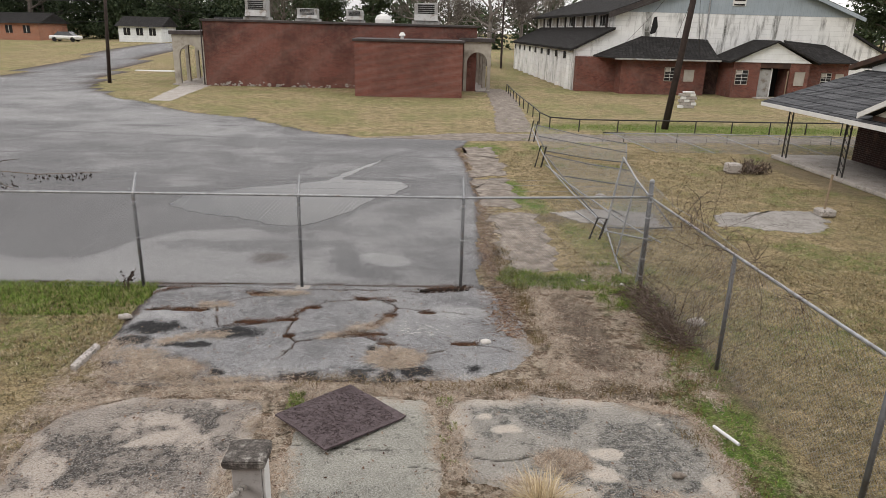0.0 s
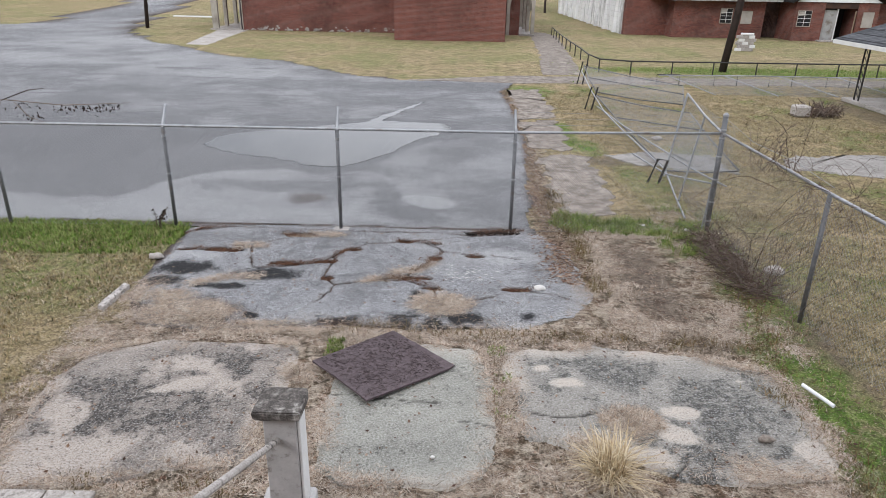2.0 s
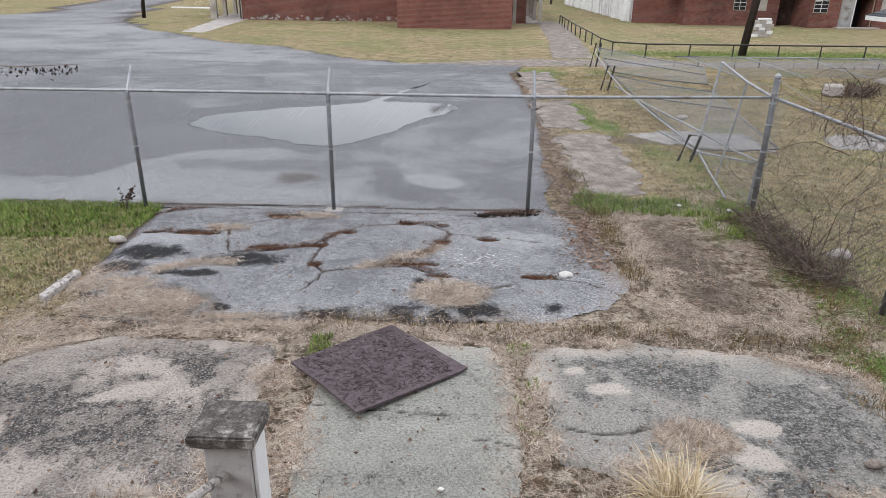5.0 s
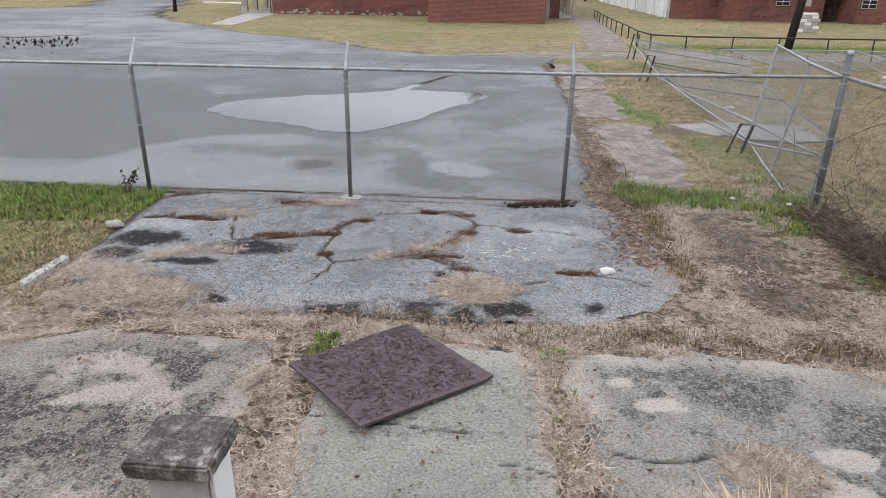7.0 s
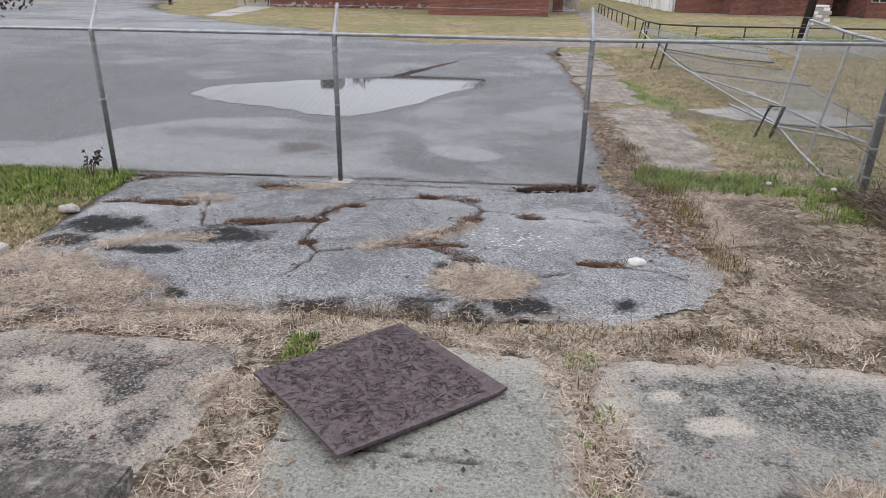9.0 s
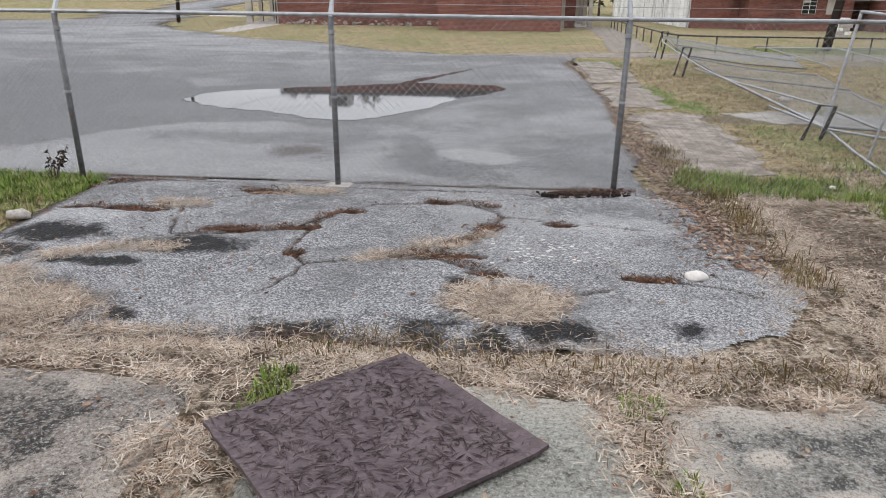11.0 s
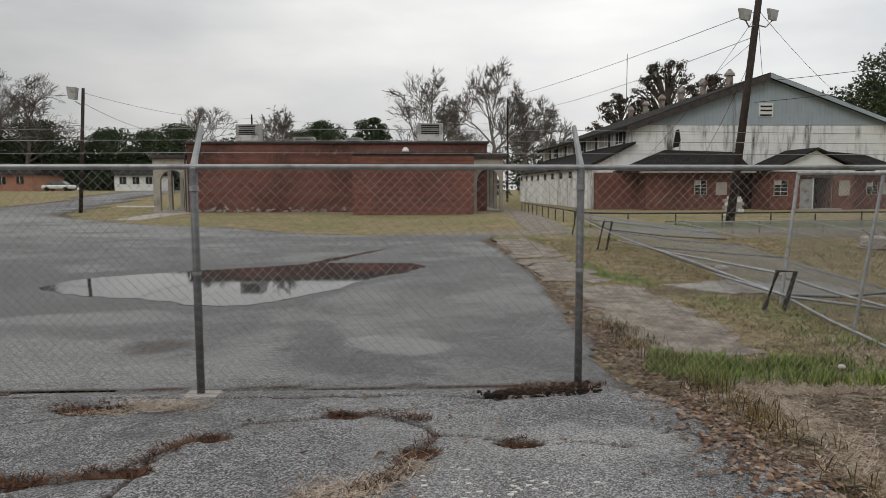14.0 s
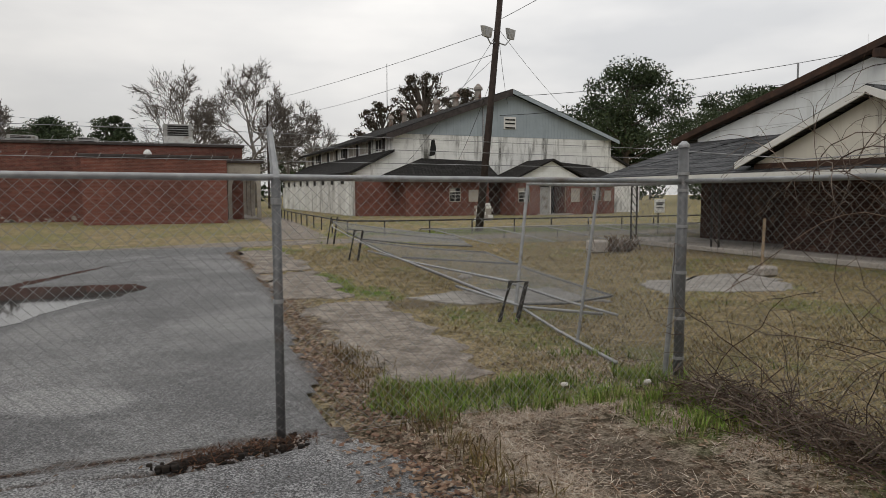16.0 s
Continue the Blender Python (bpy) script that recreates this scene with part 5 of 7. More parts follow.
for side_x0, side_x1, ax0, ax1, y in ((-18.05, -15.7, -17.6, -15.95, 54.2), (4.1, 6.2, 4.35, 5.95, 53.6)):
    part("arch_wall", arch_panel(side_x0, side_x1, y, 0.3, 3.7, ax0, ax1, 2.1, 2.95), M["stucco"], school, "beige stucco arch")
    part("walkway_roof", Geo().soft_box(side_x0 - 0.15 if side_x0 < 0 else 3.75, side_x1 + (0.0 if side_x0 < 0 else 0.2), y - 0.2, y + (19 if side_x0 < 0 else 0.35), 3.7, 3.98, 0.03), M["coping"], school)
    for k in range(7):
        part("column", Geo().soft_box(side_x0 + 0.08 if side_x0 < 0 else side_x1 - 0.36, (side_x0 + 0.36) if side_x0 < 0 else side_x1 - 0.08, y + 2.6 * (k + 1), y + 2.6 * (k + 1) + 0.28, 0, 3.7, 0.02), M["stucco"], school)
        part("arch_wall", arch_panel(side_x0, side_x1, y + 2.6 * (k + 1) + 0.3, 0.2, 3.7, ax0 + 0.1, ax1 - 0.05, 2.1, 2.9), M["stucco"], school) if k in (2, 5) and side_x0 < 0 else None
    part("walkway_floor", Geo().box(side_x0 - 0.1 if side_x0 < 0 else 5.12, side_x1, y - 0.3, y + 19, 0, 0.1), M["pale_concrete"], school)
part("walkway_roof", Geo().soft_box(5.12, 6.4, 53.98, 73, 3.7, 3.96, 0.03), M["coping"], school)
part("downpipe", Geo().tube([(-15.75, 53.9, 0.1), (-15.75, 53.9, 4.6)], 0.05, 8), M["coping"], school)


def air_unit(x, y, w, h, d=1.6):
    u = thing("rooftop_air_unit", (x, y, 4.9), "grey sheet-metal air-conditioning unit on the flat roof", "air conditioner", "rooftop units")
    part("curb", Geo().box(x - w * 0.6, x + w * 0.6, y - d * 0.55, y + d * 0.55, 4.9, 5.15), M["ac"], u)
    part("casing", Geo().soft_box(x - w / 2, x + w / 2, y - d / 2, y + d / 2, 5.15, 5.15 + h, 0.03), M["ac"], u)
    part("grille", Geo().box(x - w * 0.36, x + w * 0.36, y - d / 2 - 0.03, y - d / 2 - 0.003, 5.15 + h * 0.42, 5.15 + h * 0.92), M["dark"], u)
    for k in range(4):
        z = 5.15 + h * (0.48 + 0.11 * k)
        part("louvre", Geo().box(x - w * 0.36, x + w * 0.36, y - d / 2 - 0.045, y - d / 2 - 0.032, z, z + 0.03), M["ac"], u)
    part("hood", Geo().prism([(x - w * 0.5, y - d / 2, 5.15 + h * 0.4), (x - w * 0.5, y - d / 2 - 0.3, 5.2), (x - w * 0.5, y - d / 2, 5.2)], (w, 0, 0)), M["ac"], u)


air_unit(-12.6, 59.5, 1.7, 1.35)
air_unit(1.25, 59.0, 1.9, 1.4)
air_unit(-9.4, 66.0, 1.8, 0.9)
air_unit(-5.2, 67.0, 1.5, 0.9)
vent = thing("roof_vent", (-0.6, 51.0, 3.84), "small white mushroom vent on the wing roof", "vent")
part("stem", Geo().tube([(-0.6, 51, 3.7), (-0.6, 51, 4.05)], 0.13, 10), M["white"], vent)
part("cowl", Geo().tube([(-0.6, 51, 4.03), (-0.6, 51, 4.12), (-0.6, 51, 4.3)], [0.24, 0.22, 0.1], 12), M["white"], vent)
dome = thing("roof_dome", (-2.6, 68.0, 4.9), "white domed roof vent on the flat roof", "vent")
part("cowl", Geo().tube([(-2.6, 68, 4.85), (-2.6, 68, 5.3), (-2.6, 68, 5.65), (-2.6, 68, 5.8)], [0.75, 0.8, 0.6, 0.2], 12), M["white"], dome)

# gymnasium with clerestory
gym = thing("gymnasium", (26, 57, 0), "tall white gabled gymnasium with clerestory windows and stained walls", "building")
GX0, GX1, GY0, GY1 = 16.6, 36.7, 57.0, 92.0
part("front_wall", Geo().prism([(GX0, GY0, 0), (GX0, GY0, 6.3), (GX1, GY0, 6.3), (GX1, GY0, 0)], (0, 0.3, 0)), M["white_wall"], gym)
part("gable", Geo().prism([(GX0, GY0 - 0.02, 6.3), ((GX0 + GX1) / 2, GY0 - 0.02, 9.85), (GX1, GY0 - 0.02, 6.3)], (0, 0.3, 0)), M["blue_siding"], gym, "pale blue gable siding")
part("rear_wall", Geo().prism([(GX0, GY1, 0), (GX0, GY1, 6.4), ((GX0 + GX1) / 2, GY1, 9.8), (GX1, GY1, 6.4), (GX1, GY1, 0)], (0, -0.3, 0)), M["white_wall"], gym)
part("clerestory_wall", Geo().box(GX0, GX0 + 0.3, GY0 + 0.3, GY1 - 0.3, 3, 6.4), M["white_wall"], gym)
part("side_wall", Geo().box(GX1 - 0.3, GX1, GY0 + 0.3, GY1 - 0.3, 0, 6.4), M["white_wall"], gym)
gmid = (GX0 + GX1) / 2
for s in (-1, 1):
    ex = GX0 - 0.7 if s < 0 else GX1 + 0.5
    ez = 6.3 - (0.25 if s < 0 else 0.18)
    part("roof", Geo().prism([(gmid, GY0 - 0.5, 9.95), (ex, GY0 - 0.5, ez), (ex, GY0 - 0.5, ez + 0.22), (gmid, GY0 - 0.5, 10.17)], (0, GY1 - GY0 + 1, 0)), M["old_roof"], gym)
    part("barge_board", Geo().prism([(gmid, GY0 - 0.56, 9.78 if s > 0 else 9.6), (ex, GY0 - 0.56, ez - (0.13 if s > 0 else 0.3)), (ex, GY0 - 0.56, ez + 0.16), (gmid, GY0 - 0.56, 10.12)], (0, 0.055, 0)), M["blue_siding"] if s > 0 else M["coping"], gym)
# aisles under lean-to roofs
AX = 13.4
part("aisle_wall", Geo().box(AX, AX + 0.25, GY0, GY1 - 2, 0, 3.3), M["white_wall"], gym)
part("aisle_front", Geo().prism([(AX + 0.25, GY0, 0), (AX + 0.25, GY0, 3.35), (GX0, GY0, 4.85), (GX0, GY0, 0)], (0, 0.25, 0)), M["white_wall"], gym)
part("aisle_roof", Geo().prism([(AX - 0.35, GY0 - 0.35, 3.15), (GX0, GY0 - 0.35, 4.9), (GX0, GY0 - 0.35, 5.08), (AX - 0.35, GY0 - 0.35, 3.33)], (0, GY1 - GY0 - 2, 0)), M["old_roof"], gym)
part("aisle_front", Geo().prism([(GX1, GY0, 0), (GX1, GY0, 4.9), (GX1 + 3.2, GY0, 3.4), (GX1 + 3.2, GY0, 0)], (0, 0.25, 0)), M["white_wall"], gym)
part("aisle_roof", Geo().prism([(GX1 + 3.5, GY0 - 0.3, 3.2), (GX1, GY0 - 0.3, 4.9), (GX1, GY0 - 0.3, 5.08), (GX1 + 3.5, GY0 - 0.3, 3.38)], (0, 30, 0)), M["old_roof"], gym)
for k in range(8):
    y = 60.0 + 4.0 * k
    # Every third window is a near-black sheet that paints the unlit inside.
    w = part("clerestory_window", Geo().box(GX0 - 0.03, GX0 + 0.02, y, y + (1.5 if k % 3 == 0 else 2.4), 5.2, 6.05), M["dark"] if k % 3 == 0 else M["plywood"], gym, "broken window with its unlit inside painted near-black" if k % 3 == 0 else "boarded window")
    part("frame", Geo().box(GX0 - 0.06, GX0 - 0.032, y + 0.7, y + 0.78, 5.2, 6.05), M["white"], w)
    part("pier", Geo().box(GX0 - 0.16, GX0 - 0.005, y - 0.9, y - 0.65, 4.95, 6.1), M["coping"], gym)
for k in range(9):
    y = 58.4 + 3.6 * k
    part("buttress", Geo().prism([(AX - 0.28, y, 0), (AX - 0.1, y, 3.0), (AX, y, 3.0), (AX, y, 0)], (0, 0.35, 0)), M["white_wall"], gym)
    # Near-black sheet on the wall paints the shade inside the vent.
    part("vent_shade", Geo().box(AX - 0.02, AX + 0.02, y + 1.4, y + 2.4, 2.45, 3.0), M["dark"], gym)
part("gable_vent", Geo().box(26.1, 27.2, GY0 - 0.08, GY0 - 0.025, 6.95, 7.95), M["white"], gym, "white louvred gable vent")
for z in (7.1, 7.45, 7.75):
    # Shade between the slats, painted as near-black strips.
    part("slat_shade", Geo().box(26.2, 27.1, GY0 - 0.1, GY0 - 0.083, z - 0.1, z + 0.02), M["dark"], gym)
# Near-black sheet paints the shade inside the broken wall; no hole is cut.
part("broken_hole_shade", Geo().prism([(19.55, GY0 - 0.02, 4.6), (19.75, GY0 - 0.02, 5.9), (20.0, GY0 - 0.02, 6.0), (20.15, GY0 - 0.02, 5.2), (20.0, GY0 - 0.02, 4.7)], (0, 0.015, 0)), M["dark"], gym, "near-black sheet painting the shade of a broken opening")
part("service_pipe", Geo().tube([(24.2, GY0 - 0.1, 3.5), (24.2, GY0 - 0.1, 9.0)], 0.06, 6), M["galv"], gym)
for k in range(6):
    y, xx = 62.0 + 5.0 * k, gmid - 0.5
    part("ridge_ventilator", Geo().tube([(xx, y, 9.8), (xx, y, 10.75), (xx, y, 10.8), (xx, y, 11.0), (xx, y, 11.35)], [0.28, 0.28, 0.42, 0.4, 0.1], 10), M["vent_rust"], gym, "rust-stained white roof ventilator")

# brick annexe in front of the gymnasium
annexe = thing("brick_annexe", (24, 54, 0), "derelict red brick annexe with a hipped roof and a gabled porch", "building")
part("link_wall", Geo().box(13.55, 16.75, 56.3, 56.98, 0, 2.75), M["brick_old"], annexe)
part("wall", Geo().box(16.75, 23.6, 54.6, 56.98, 0, 2.75), M["brick_old"], annexe)
# Recessed bay: its shade is put into the brick colour.
part("wall", Geo().box(23.6, 25.2, 55.8, 56.98, 0, 2.75), M["brick_shaded"], annexe)
part("wall", Geo().box(31.3, 35.4, 54.6, 56.98, 0, 2.75), M["brick_old"], annexe)
DX0, DX1 = 27.35, 29.75
part("porch_wall", Geo().box(25.2, DX0, 53.2, 56.98, 0, 2.7), M["brick_old"], annexe)
part("porch_wall", Geo().box(DX1, 31.3, 53.2, 56.98, 0, 2.7), M["brick_old"], annexe)
part("porch_lintel", Geo().box(DX0, DX1, 53.2, 56.98, 2.3, 2.7), M["fascia_rust"], annexe)
# Near-black panel paints the shade deep in the doorway.
part("door_recess_shade", Geo().box(DX0, DX1, 55.0, 55.1, 0, 2.3), M["dark"], annexe)
door = part("door", Geo().soft_box(DX0 + 0.06, DX0 + 1.02, 53.4, 53.45, 0.05, 2.2, 0.01), M["ac"], annexe, "grey door leaf left closed")
part("door_frame", Geo().box(DX0 + 1.03, DX0 + 1.1, 53.36, 53.5, 0.05, 2.28), M["white"], annexe)
part("door", Geo().prism([(DX1 - 0.05, 53.3, 0.05), (DX1 - 0.45, 52.7, 0.05), (DX1 - 0.42, 52.68, 0.05), (DX1 - 0.01, 53.28, 0.05)], (0, 0, 2.1)), M["tan_wood"], annexe, "tan door leaf standing open")
part("porch_step", Geo().soft_box(DX0 - 0.3, DX1 + 0.3, 52.5, 53.18, 0, 0.1, 0.02), M["pale_concrete"], annexe)
part("roof", Geo().prism([(15.9, 54.0, 2.72), (24.4, 54.0, 2.72), (24.4, 56.98, 4.2), (18.9, 56.98, 4.35)], (0, 0, 0.1)), M["old_roof"], annexe)
part("roof", Geo().prism([(15.9, 54.0, 2.72), (18.9, 56.98, 4.35), (15.0, 56.98, 2.75)], (0, 0, 0.1)), M["old_roof"], annexe)
part("roof", Geo().prism([(30.9, 54.0, 2.72), (36.0, 54.0, 2.72), (34.5, 56.98, 4.0), (30.9, 56.98, 4.3)], (0, 0, 0.1)), M["old_roof"], annexe)
pm, pz = 28.3, 4.25
for ex in (24.7, 31.9):
    part("porch_roof", Geo().prism([(ex, 52.75, 2.66), (pm, 52.75, pz), (pm, 52.75, pz + 0.14), (ex, 52.75, 2.8)], (0, 4.24, 0)), M["old_roof"], annexe)
part("porch_gable", Geo().prism([(25.2, 53.1, 2.72), (pm, 53.1, pz - 0.03), (31.4, 53.1, 2.72)], (0, 0.12, 0)), M["white_siding"], annexe, "white porch gable")
part("gutter", Geo().box(16.0, 24.5, 53.9, 54.0, 2.66, 2.78), M["ac"], annexe)


def window(x, y, w, z0, z1, boarded=False):
    # An unboarded window is a near-black sheet, painting the unlit room behind.
    f = part("window", Geo().box(x, x + w, y - 0.03, y - 0.004, z0, z1), M["plywood"] if boarded else M["dark"], annexe, "boarded window" if boarded else "broken window with its unlit inside painted near-black")
    fr = Geo()
    for a, b, c, d in ((x - 0.03, x, z0 - 0.04, z1 + 0.03), (x + w, x + w + 0.03, z0 - 0.04, z1 + 0.03), (x, x + w, z1, z1 + 0.03), (x, x + w, z0 - 0.04, z0)):
        fr.box(a, b, y - 0.06, y - 0.004, c, d)
    part("frame", fr, M["stucco"], f)
    if not boarded:
        for k in range(3):
            part("mullion", Geo().box(x, x + w, y - 0.05, y - 0.032, z0 + (k + 1) * (z1 - z0) / 4 - 0.015, z0 + (k + 1) * (z1 - z0) / 4 + 0.015), M["white"], f)
        part("mullion", Geo().box(x + w / 2 - 0.015, x + w / 2 + 0.015, y - 0.052, y - 0.034, z0, z1), M["white"], f)
        part("pane", Geo().face((x + 0.03, y - 0.036, z1 - 0.35), (x + w / 2, y - 0.036, z1 - 0.3), (x + w / 2, y - 0.036, z1 - 0.03), (x + 0.03, y - 0.036, z1 - 0.03)), M["plywood"], f)


window(20.3, 54.6, 0.85, 1.1, 2.1)
window(21.9, 54.6, 0.75, 1.1, 1.95, True)
window(25.45, 53.2, 0.95, 1.05, 2.1)
window(30.2, 53.2, 0.75, 1.05, 2.05, True)
window(33.2, 54.6, 0.8, 1.1, 1.95)
window(34.4, 54.6, 0.6, 1.1, 1.9, True)
sign = thing("brick_sign", (18.3, 44.6, 0), "small white-painted block marker on the lawn", "marker")
for r in range(5):
    for c in range(3):
        part("block", Geo().soft_box(17.75 + 0.36 * c + (0.12 if r % 2 else 0), 18.10 + 0.36 * c + (0.12 if r % 2 else 0), 44.5, 44.75, 0.19 * r, 0.19 * r + 0.18, 0.015), M["pale_concrete"] if (r + c) % 3 else M["white"], sign)
part("block", Geo().soft_box(18.0, 18.75, 44.5, 44.75, 0.95, 1.08, 0.02), M["white"], sign)

# house with a porch on the yard's far side
house = thing("yard_house", (17, 22, 0), "white-gabled house with charcoal shingles and a brick porch", "house")
part("porch_slab", Geo().soft_box(14.5, 17.2, 8.0, 26.2, 0, 0.14, 0.02), M["pale_concrete"], house)
# The porch's shade is painted into the colour of these walls.
part("brick_wall", Geo().box(17.2, 27.0, 9.0, 25.2, 0, 2.3), M["brick_shaded"], house)
part("brick_wall", Geo().box(15.7, 17.2, 10.0, 20.5, 0.14, 2.3), M["brick_shaded"], house)
for y in (25.5, 21.9):
    p = part("lattice_post", Geo().tube([(14.65, y - 0.14, 0.1), (14.65, y - 0.14, 2.0)], 0.03, 8), M["black_pipe"], house)
    q = Geo().tube([(14.65, y + 0.14, 0.1), (14.65, y + 0.14, 2.0)], 0.03, 8)
    for k in range(7):
        q.tube([(14.65, y - 0.14, 0.2 + 0.25 * k), (14.65, y + 0.14, 0.45 + 0.25 * k)], 0.014, 6)
    part("lattice", q, M["black_pipe"], p)
part("porch_roof", Geo().prism([(14.0, 26.6, 2.06), (18.0, 26.6, 3.34), (18.0, 26.6, 3.48), (14.0, 26.6, 2.2)], (0, -19, 0)), M["shingle"], house)
part("hip_roof", Geo().prism([(14.0, 26.62, 2.1), (27.0, 26.62, 2.1), (22.0, 23.0, 3.5), (18.0, 23.6, 3.42)], (0, 0, 0.1)), M["shingle"], house)
part("porch_fascia", Geo().box(13.95, 13.995, 7.5, 26.6, 2.03, 2.17), M["white"], house)
part("porch_beam", Geo().box(14.5, 14.8, 8.0, 26.2, 1.98, 2.12), M["white"], house)
# small gable over the entry
part("entry_gable", Geo().prism([(14.25, 20.2, 2.4), (14.25, 17.1, 3.72), (14.25, 14.0, 2.4)], (0.12, 0, 0)), M["cream_siding"], house, "cream boarded entry gable")
for y0, y1 in ((20.55, 17.1), (13.65, 17.1)):
    part("entry_roof", Geo().prism([(13.95, y0, 2.36), (13.95, y1, 3.82), (13.95, y1, 3.94), (13.95, y0, 2.48)], (4.2, 0, 0)), M["shingle"], house)
    part("entry_barge", Geo().prism([(13.9, y0, 2.27), (13.9, y1, 3.73), (13.9, y1, 3.9), (13.9, y0, 2.44)], (0.048, 0, 0)), M["white"], house)
part("entry_lintel", Geo().box(14.2, 14.5, 14.0, 20.2, 2.18, 2.4), M["fascia_rust"], house)
# high gable behind
part("main_gable", Geo().prism([(18.0, 26.3, 3.2), (18.0, 26.3, 3.6), (18.0, 14.7, 6.7), (18.0, 3.4, 3.6), (18.0, 3.4, 3.2)], (0.2, 0, 0)), M["white_siding"], house, "white lap-sided main gable")
for y0 in (27.3, 2.1):
    part("main_roof", Geo().prism([(17.74, y0, 3.5), (17.74, 14.7, 6.86), (17.74, 14.7, 7.0), (17.74, y0, 3.64)], (11, 0, 0)), M["shingle"], house)
    part("main_fascia", Geo().prism([(17.69, y0, 3.42), (17.69, 14.7, 6.78), (17.69, 14.7, 6.98), (17.69, y0, 3.62)], (0.046, 0, 0)), M["fascia_rust"], house, "rotting brown barge board")
    part("soffit", Geo().prism([(17.74, y0, 3.42), (17.74, 14.7, 6.78), (17.74, 14.7, 6.84), (17.74, y0, 3.48)], (0.256, 0, 0)), M["fascia_rust"], house)
part("purlin_end", Geo().box(17.55, 18.0, 19.4, 19.6, 5.2, 5.42), M["fascia_rust"], house)
part("roof_pipe", Geo().tube([(18.2, 22.4, 4.7), (18.2, 22.4, 5.6)], 0.03, 6), M["galv"], house)

stump = thing("white_block", (11.6, 23.0, 0), "white concrete block beside a heap of brush", "block")
part("block", Geo().soft_box(11.15, 11.65, 22.7, 23.15, 0, 0.36, 0.05), M["pale_concrete"], stump)
brush = Geo()
rb = random.Random(5)
for _ in range(160):
    x, y = 12.05 + rb.gauss(0, 0.28), 22.9 + rb.gauss(0, 0.2)
    a = rb.uniform(0, 6.28)
    brush.tube([(x, y, rb.uniform(0, 0.15)), (x + 0.35 * math.cos(a), y + 0.3 * math.sin(a), rb.uniform(0.1, 0.5))], 0.012, 3, False)
tagged(part("brush_pile", brush, M["bramble"]), "heap of dead brown brush on the grass", "brush", "", "stuff")
post_stub = thing("yard_stake", (11.3, 17.3, 0), "thin wooden stake set in a concrete foot", "stake")
part("foot", Geo().soft_box(11.1, 11.55, 17.0, 17.4, 0, 0.2, 0.04), M["pale_concrete"], post_stub)
part("stake", Geo().tube([(11.3, 17.2, 0.18), (11.33, 17.2, 1.15)], 0.03, 6), M["tan_wood"], post_stub)

# ---- poles and wires ----
pole = thing("utility_pole", (13.0, 34.0, 0), "dark leaning wooden utility pole with two floodlights", "utility pole")
part("shaft", Geo().tube([(12.98, 34, -0.2), (13.5, 34, 5), (14.12, 34, 11.5)], [0.18, 0.15, 0.12], 12), M["pole"], pole, "", True)
for sx in (-1, 1):
    bx = 13.86 + sx * 0.55
    arm = part("lamp_arm", Geo().tube([(13.84, 33.95, 8.2), (13.84 + sx * 0.35, 33.9, 8.1), (bx, 33.85, 8.35)], 0.03, 6), M["galv"], pole)
    part("floodlight", Geo().prism([(bx - 0.19, 33.7, 8.8), (bx + 0.19, 33.7, 8.72), (bx + 0.11, 33.7, 8.3), (bx - 0.11, 33.7, 8.36)], (0.05 * sx, 0.35, 0.08)), M["ac"], arm, "grey floodlight head")
part("crossarm", Geo().box(13.5, 14.4, 33.92, 34.08, 10.4, 10.55), M["pole"], pole)
pole2 = thing("light_pole", (-23.0, 54.3, 0), "dark wooden light pole with a floodlight bank", "utility pole")
part("shaft", Geo().tube([(-23.1, 54.3, -0.2), (-22.5, 54.3, 8.5)], [0.14, 0.1], 10), M["pole"], pole2, "", True)
arm = part("lamp_arm", Geo().tube([(-22.55, 54.25, 7.3), (-23.0, 54.1, 7.6)], 0.04, 6), M["galv"], pole2)
part("floodlight", Geo().prism([(-23.45, 53.9, 8.55), (-22.8, 53.9, 8.5), (-22.9, 53.9, 7.7), (-23.35, 53.9, 7.75)], (0, 0.4, 0)), M["ac"], arm, "grey floodlight bank")
pole3 = thing("service_pole", (-16.6, 78, 0), "thin dark service pole behind the school", "utility pole")
part("shaft", Geo().tube([(-16.6, 78, 0), (-16.6, 78, 9.3)], [0.12, 0.08], 8), M["pole"], pole3)
pole4 = thing("service_pole", (11.5, 88, 0), "thin dark service pole behind the school", "utility pole")
part("shaft", Geo().tube([(11.5, 88, 0), (11.5, 88, 12.3)], [0.14, 0.1], 8), M["pole"], pole4)
mast = thing("radio_mast", (33, 110, 0), "thin pale radio mast beyond the trees", "mast")
part("mast", Geo().tube([(33, 110, 0), (33, 110, 22)], [0.12, 0.05], 6), M["galv"], mast)


def cable(a, b, sag, r=0.012):
    a, b = Vector(a), Vector(b)
    pts = [a.lerp(b, i / 14) - Vector((0, 0, sag * 4 * (i / 14) * (1 - i / 14))) for i in range(15)]
    tagged(part("overhead_cable", Geo().tube(pts, r, 4, False), M["cable"]), "thin black overhead cable", "cable", "overhead cables")


cable((13.8, 34, 8.75), (2.0, 125, 15.0), 1.2, 0.013)
cable((13.8, 34, 7.75), (10, 125, 15.0), 1.6, 0.013)
cable((14.0, 34, 9.2), (17.5, 4, 12.5), 0.3, 0.013)
cable((22, 60, 9.6), (50, 32, 12.6), 1.2, 0.02)
cable((22, 62, 8.2), (46, 30, 10.4), 1.0, 0.02)
cable((13.9, 34, 8.7), (26.5, 57, 8.9), 0.4)
cable((13.8, 34, 7.7), (22.5, 53.6, 3.2), 0.2)
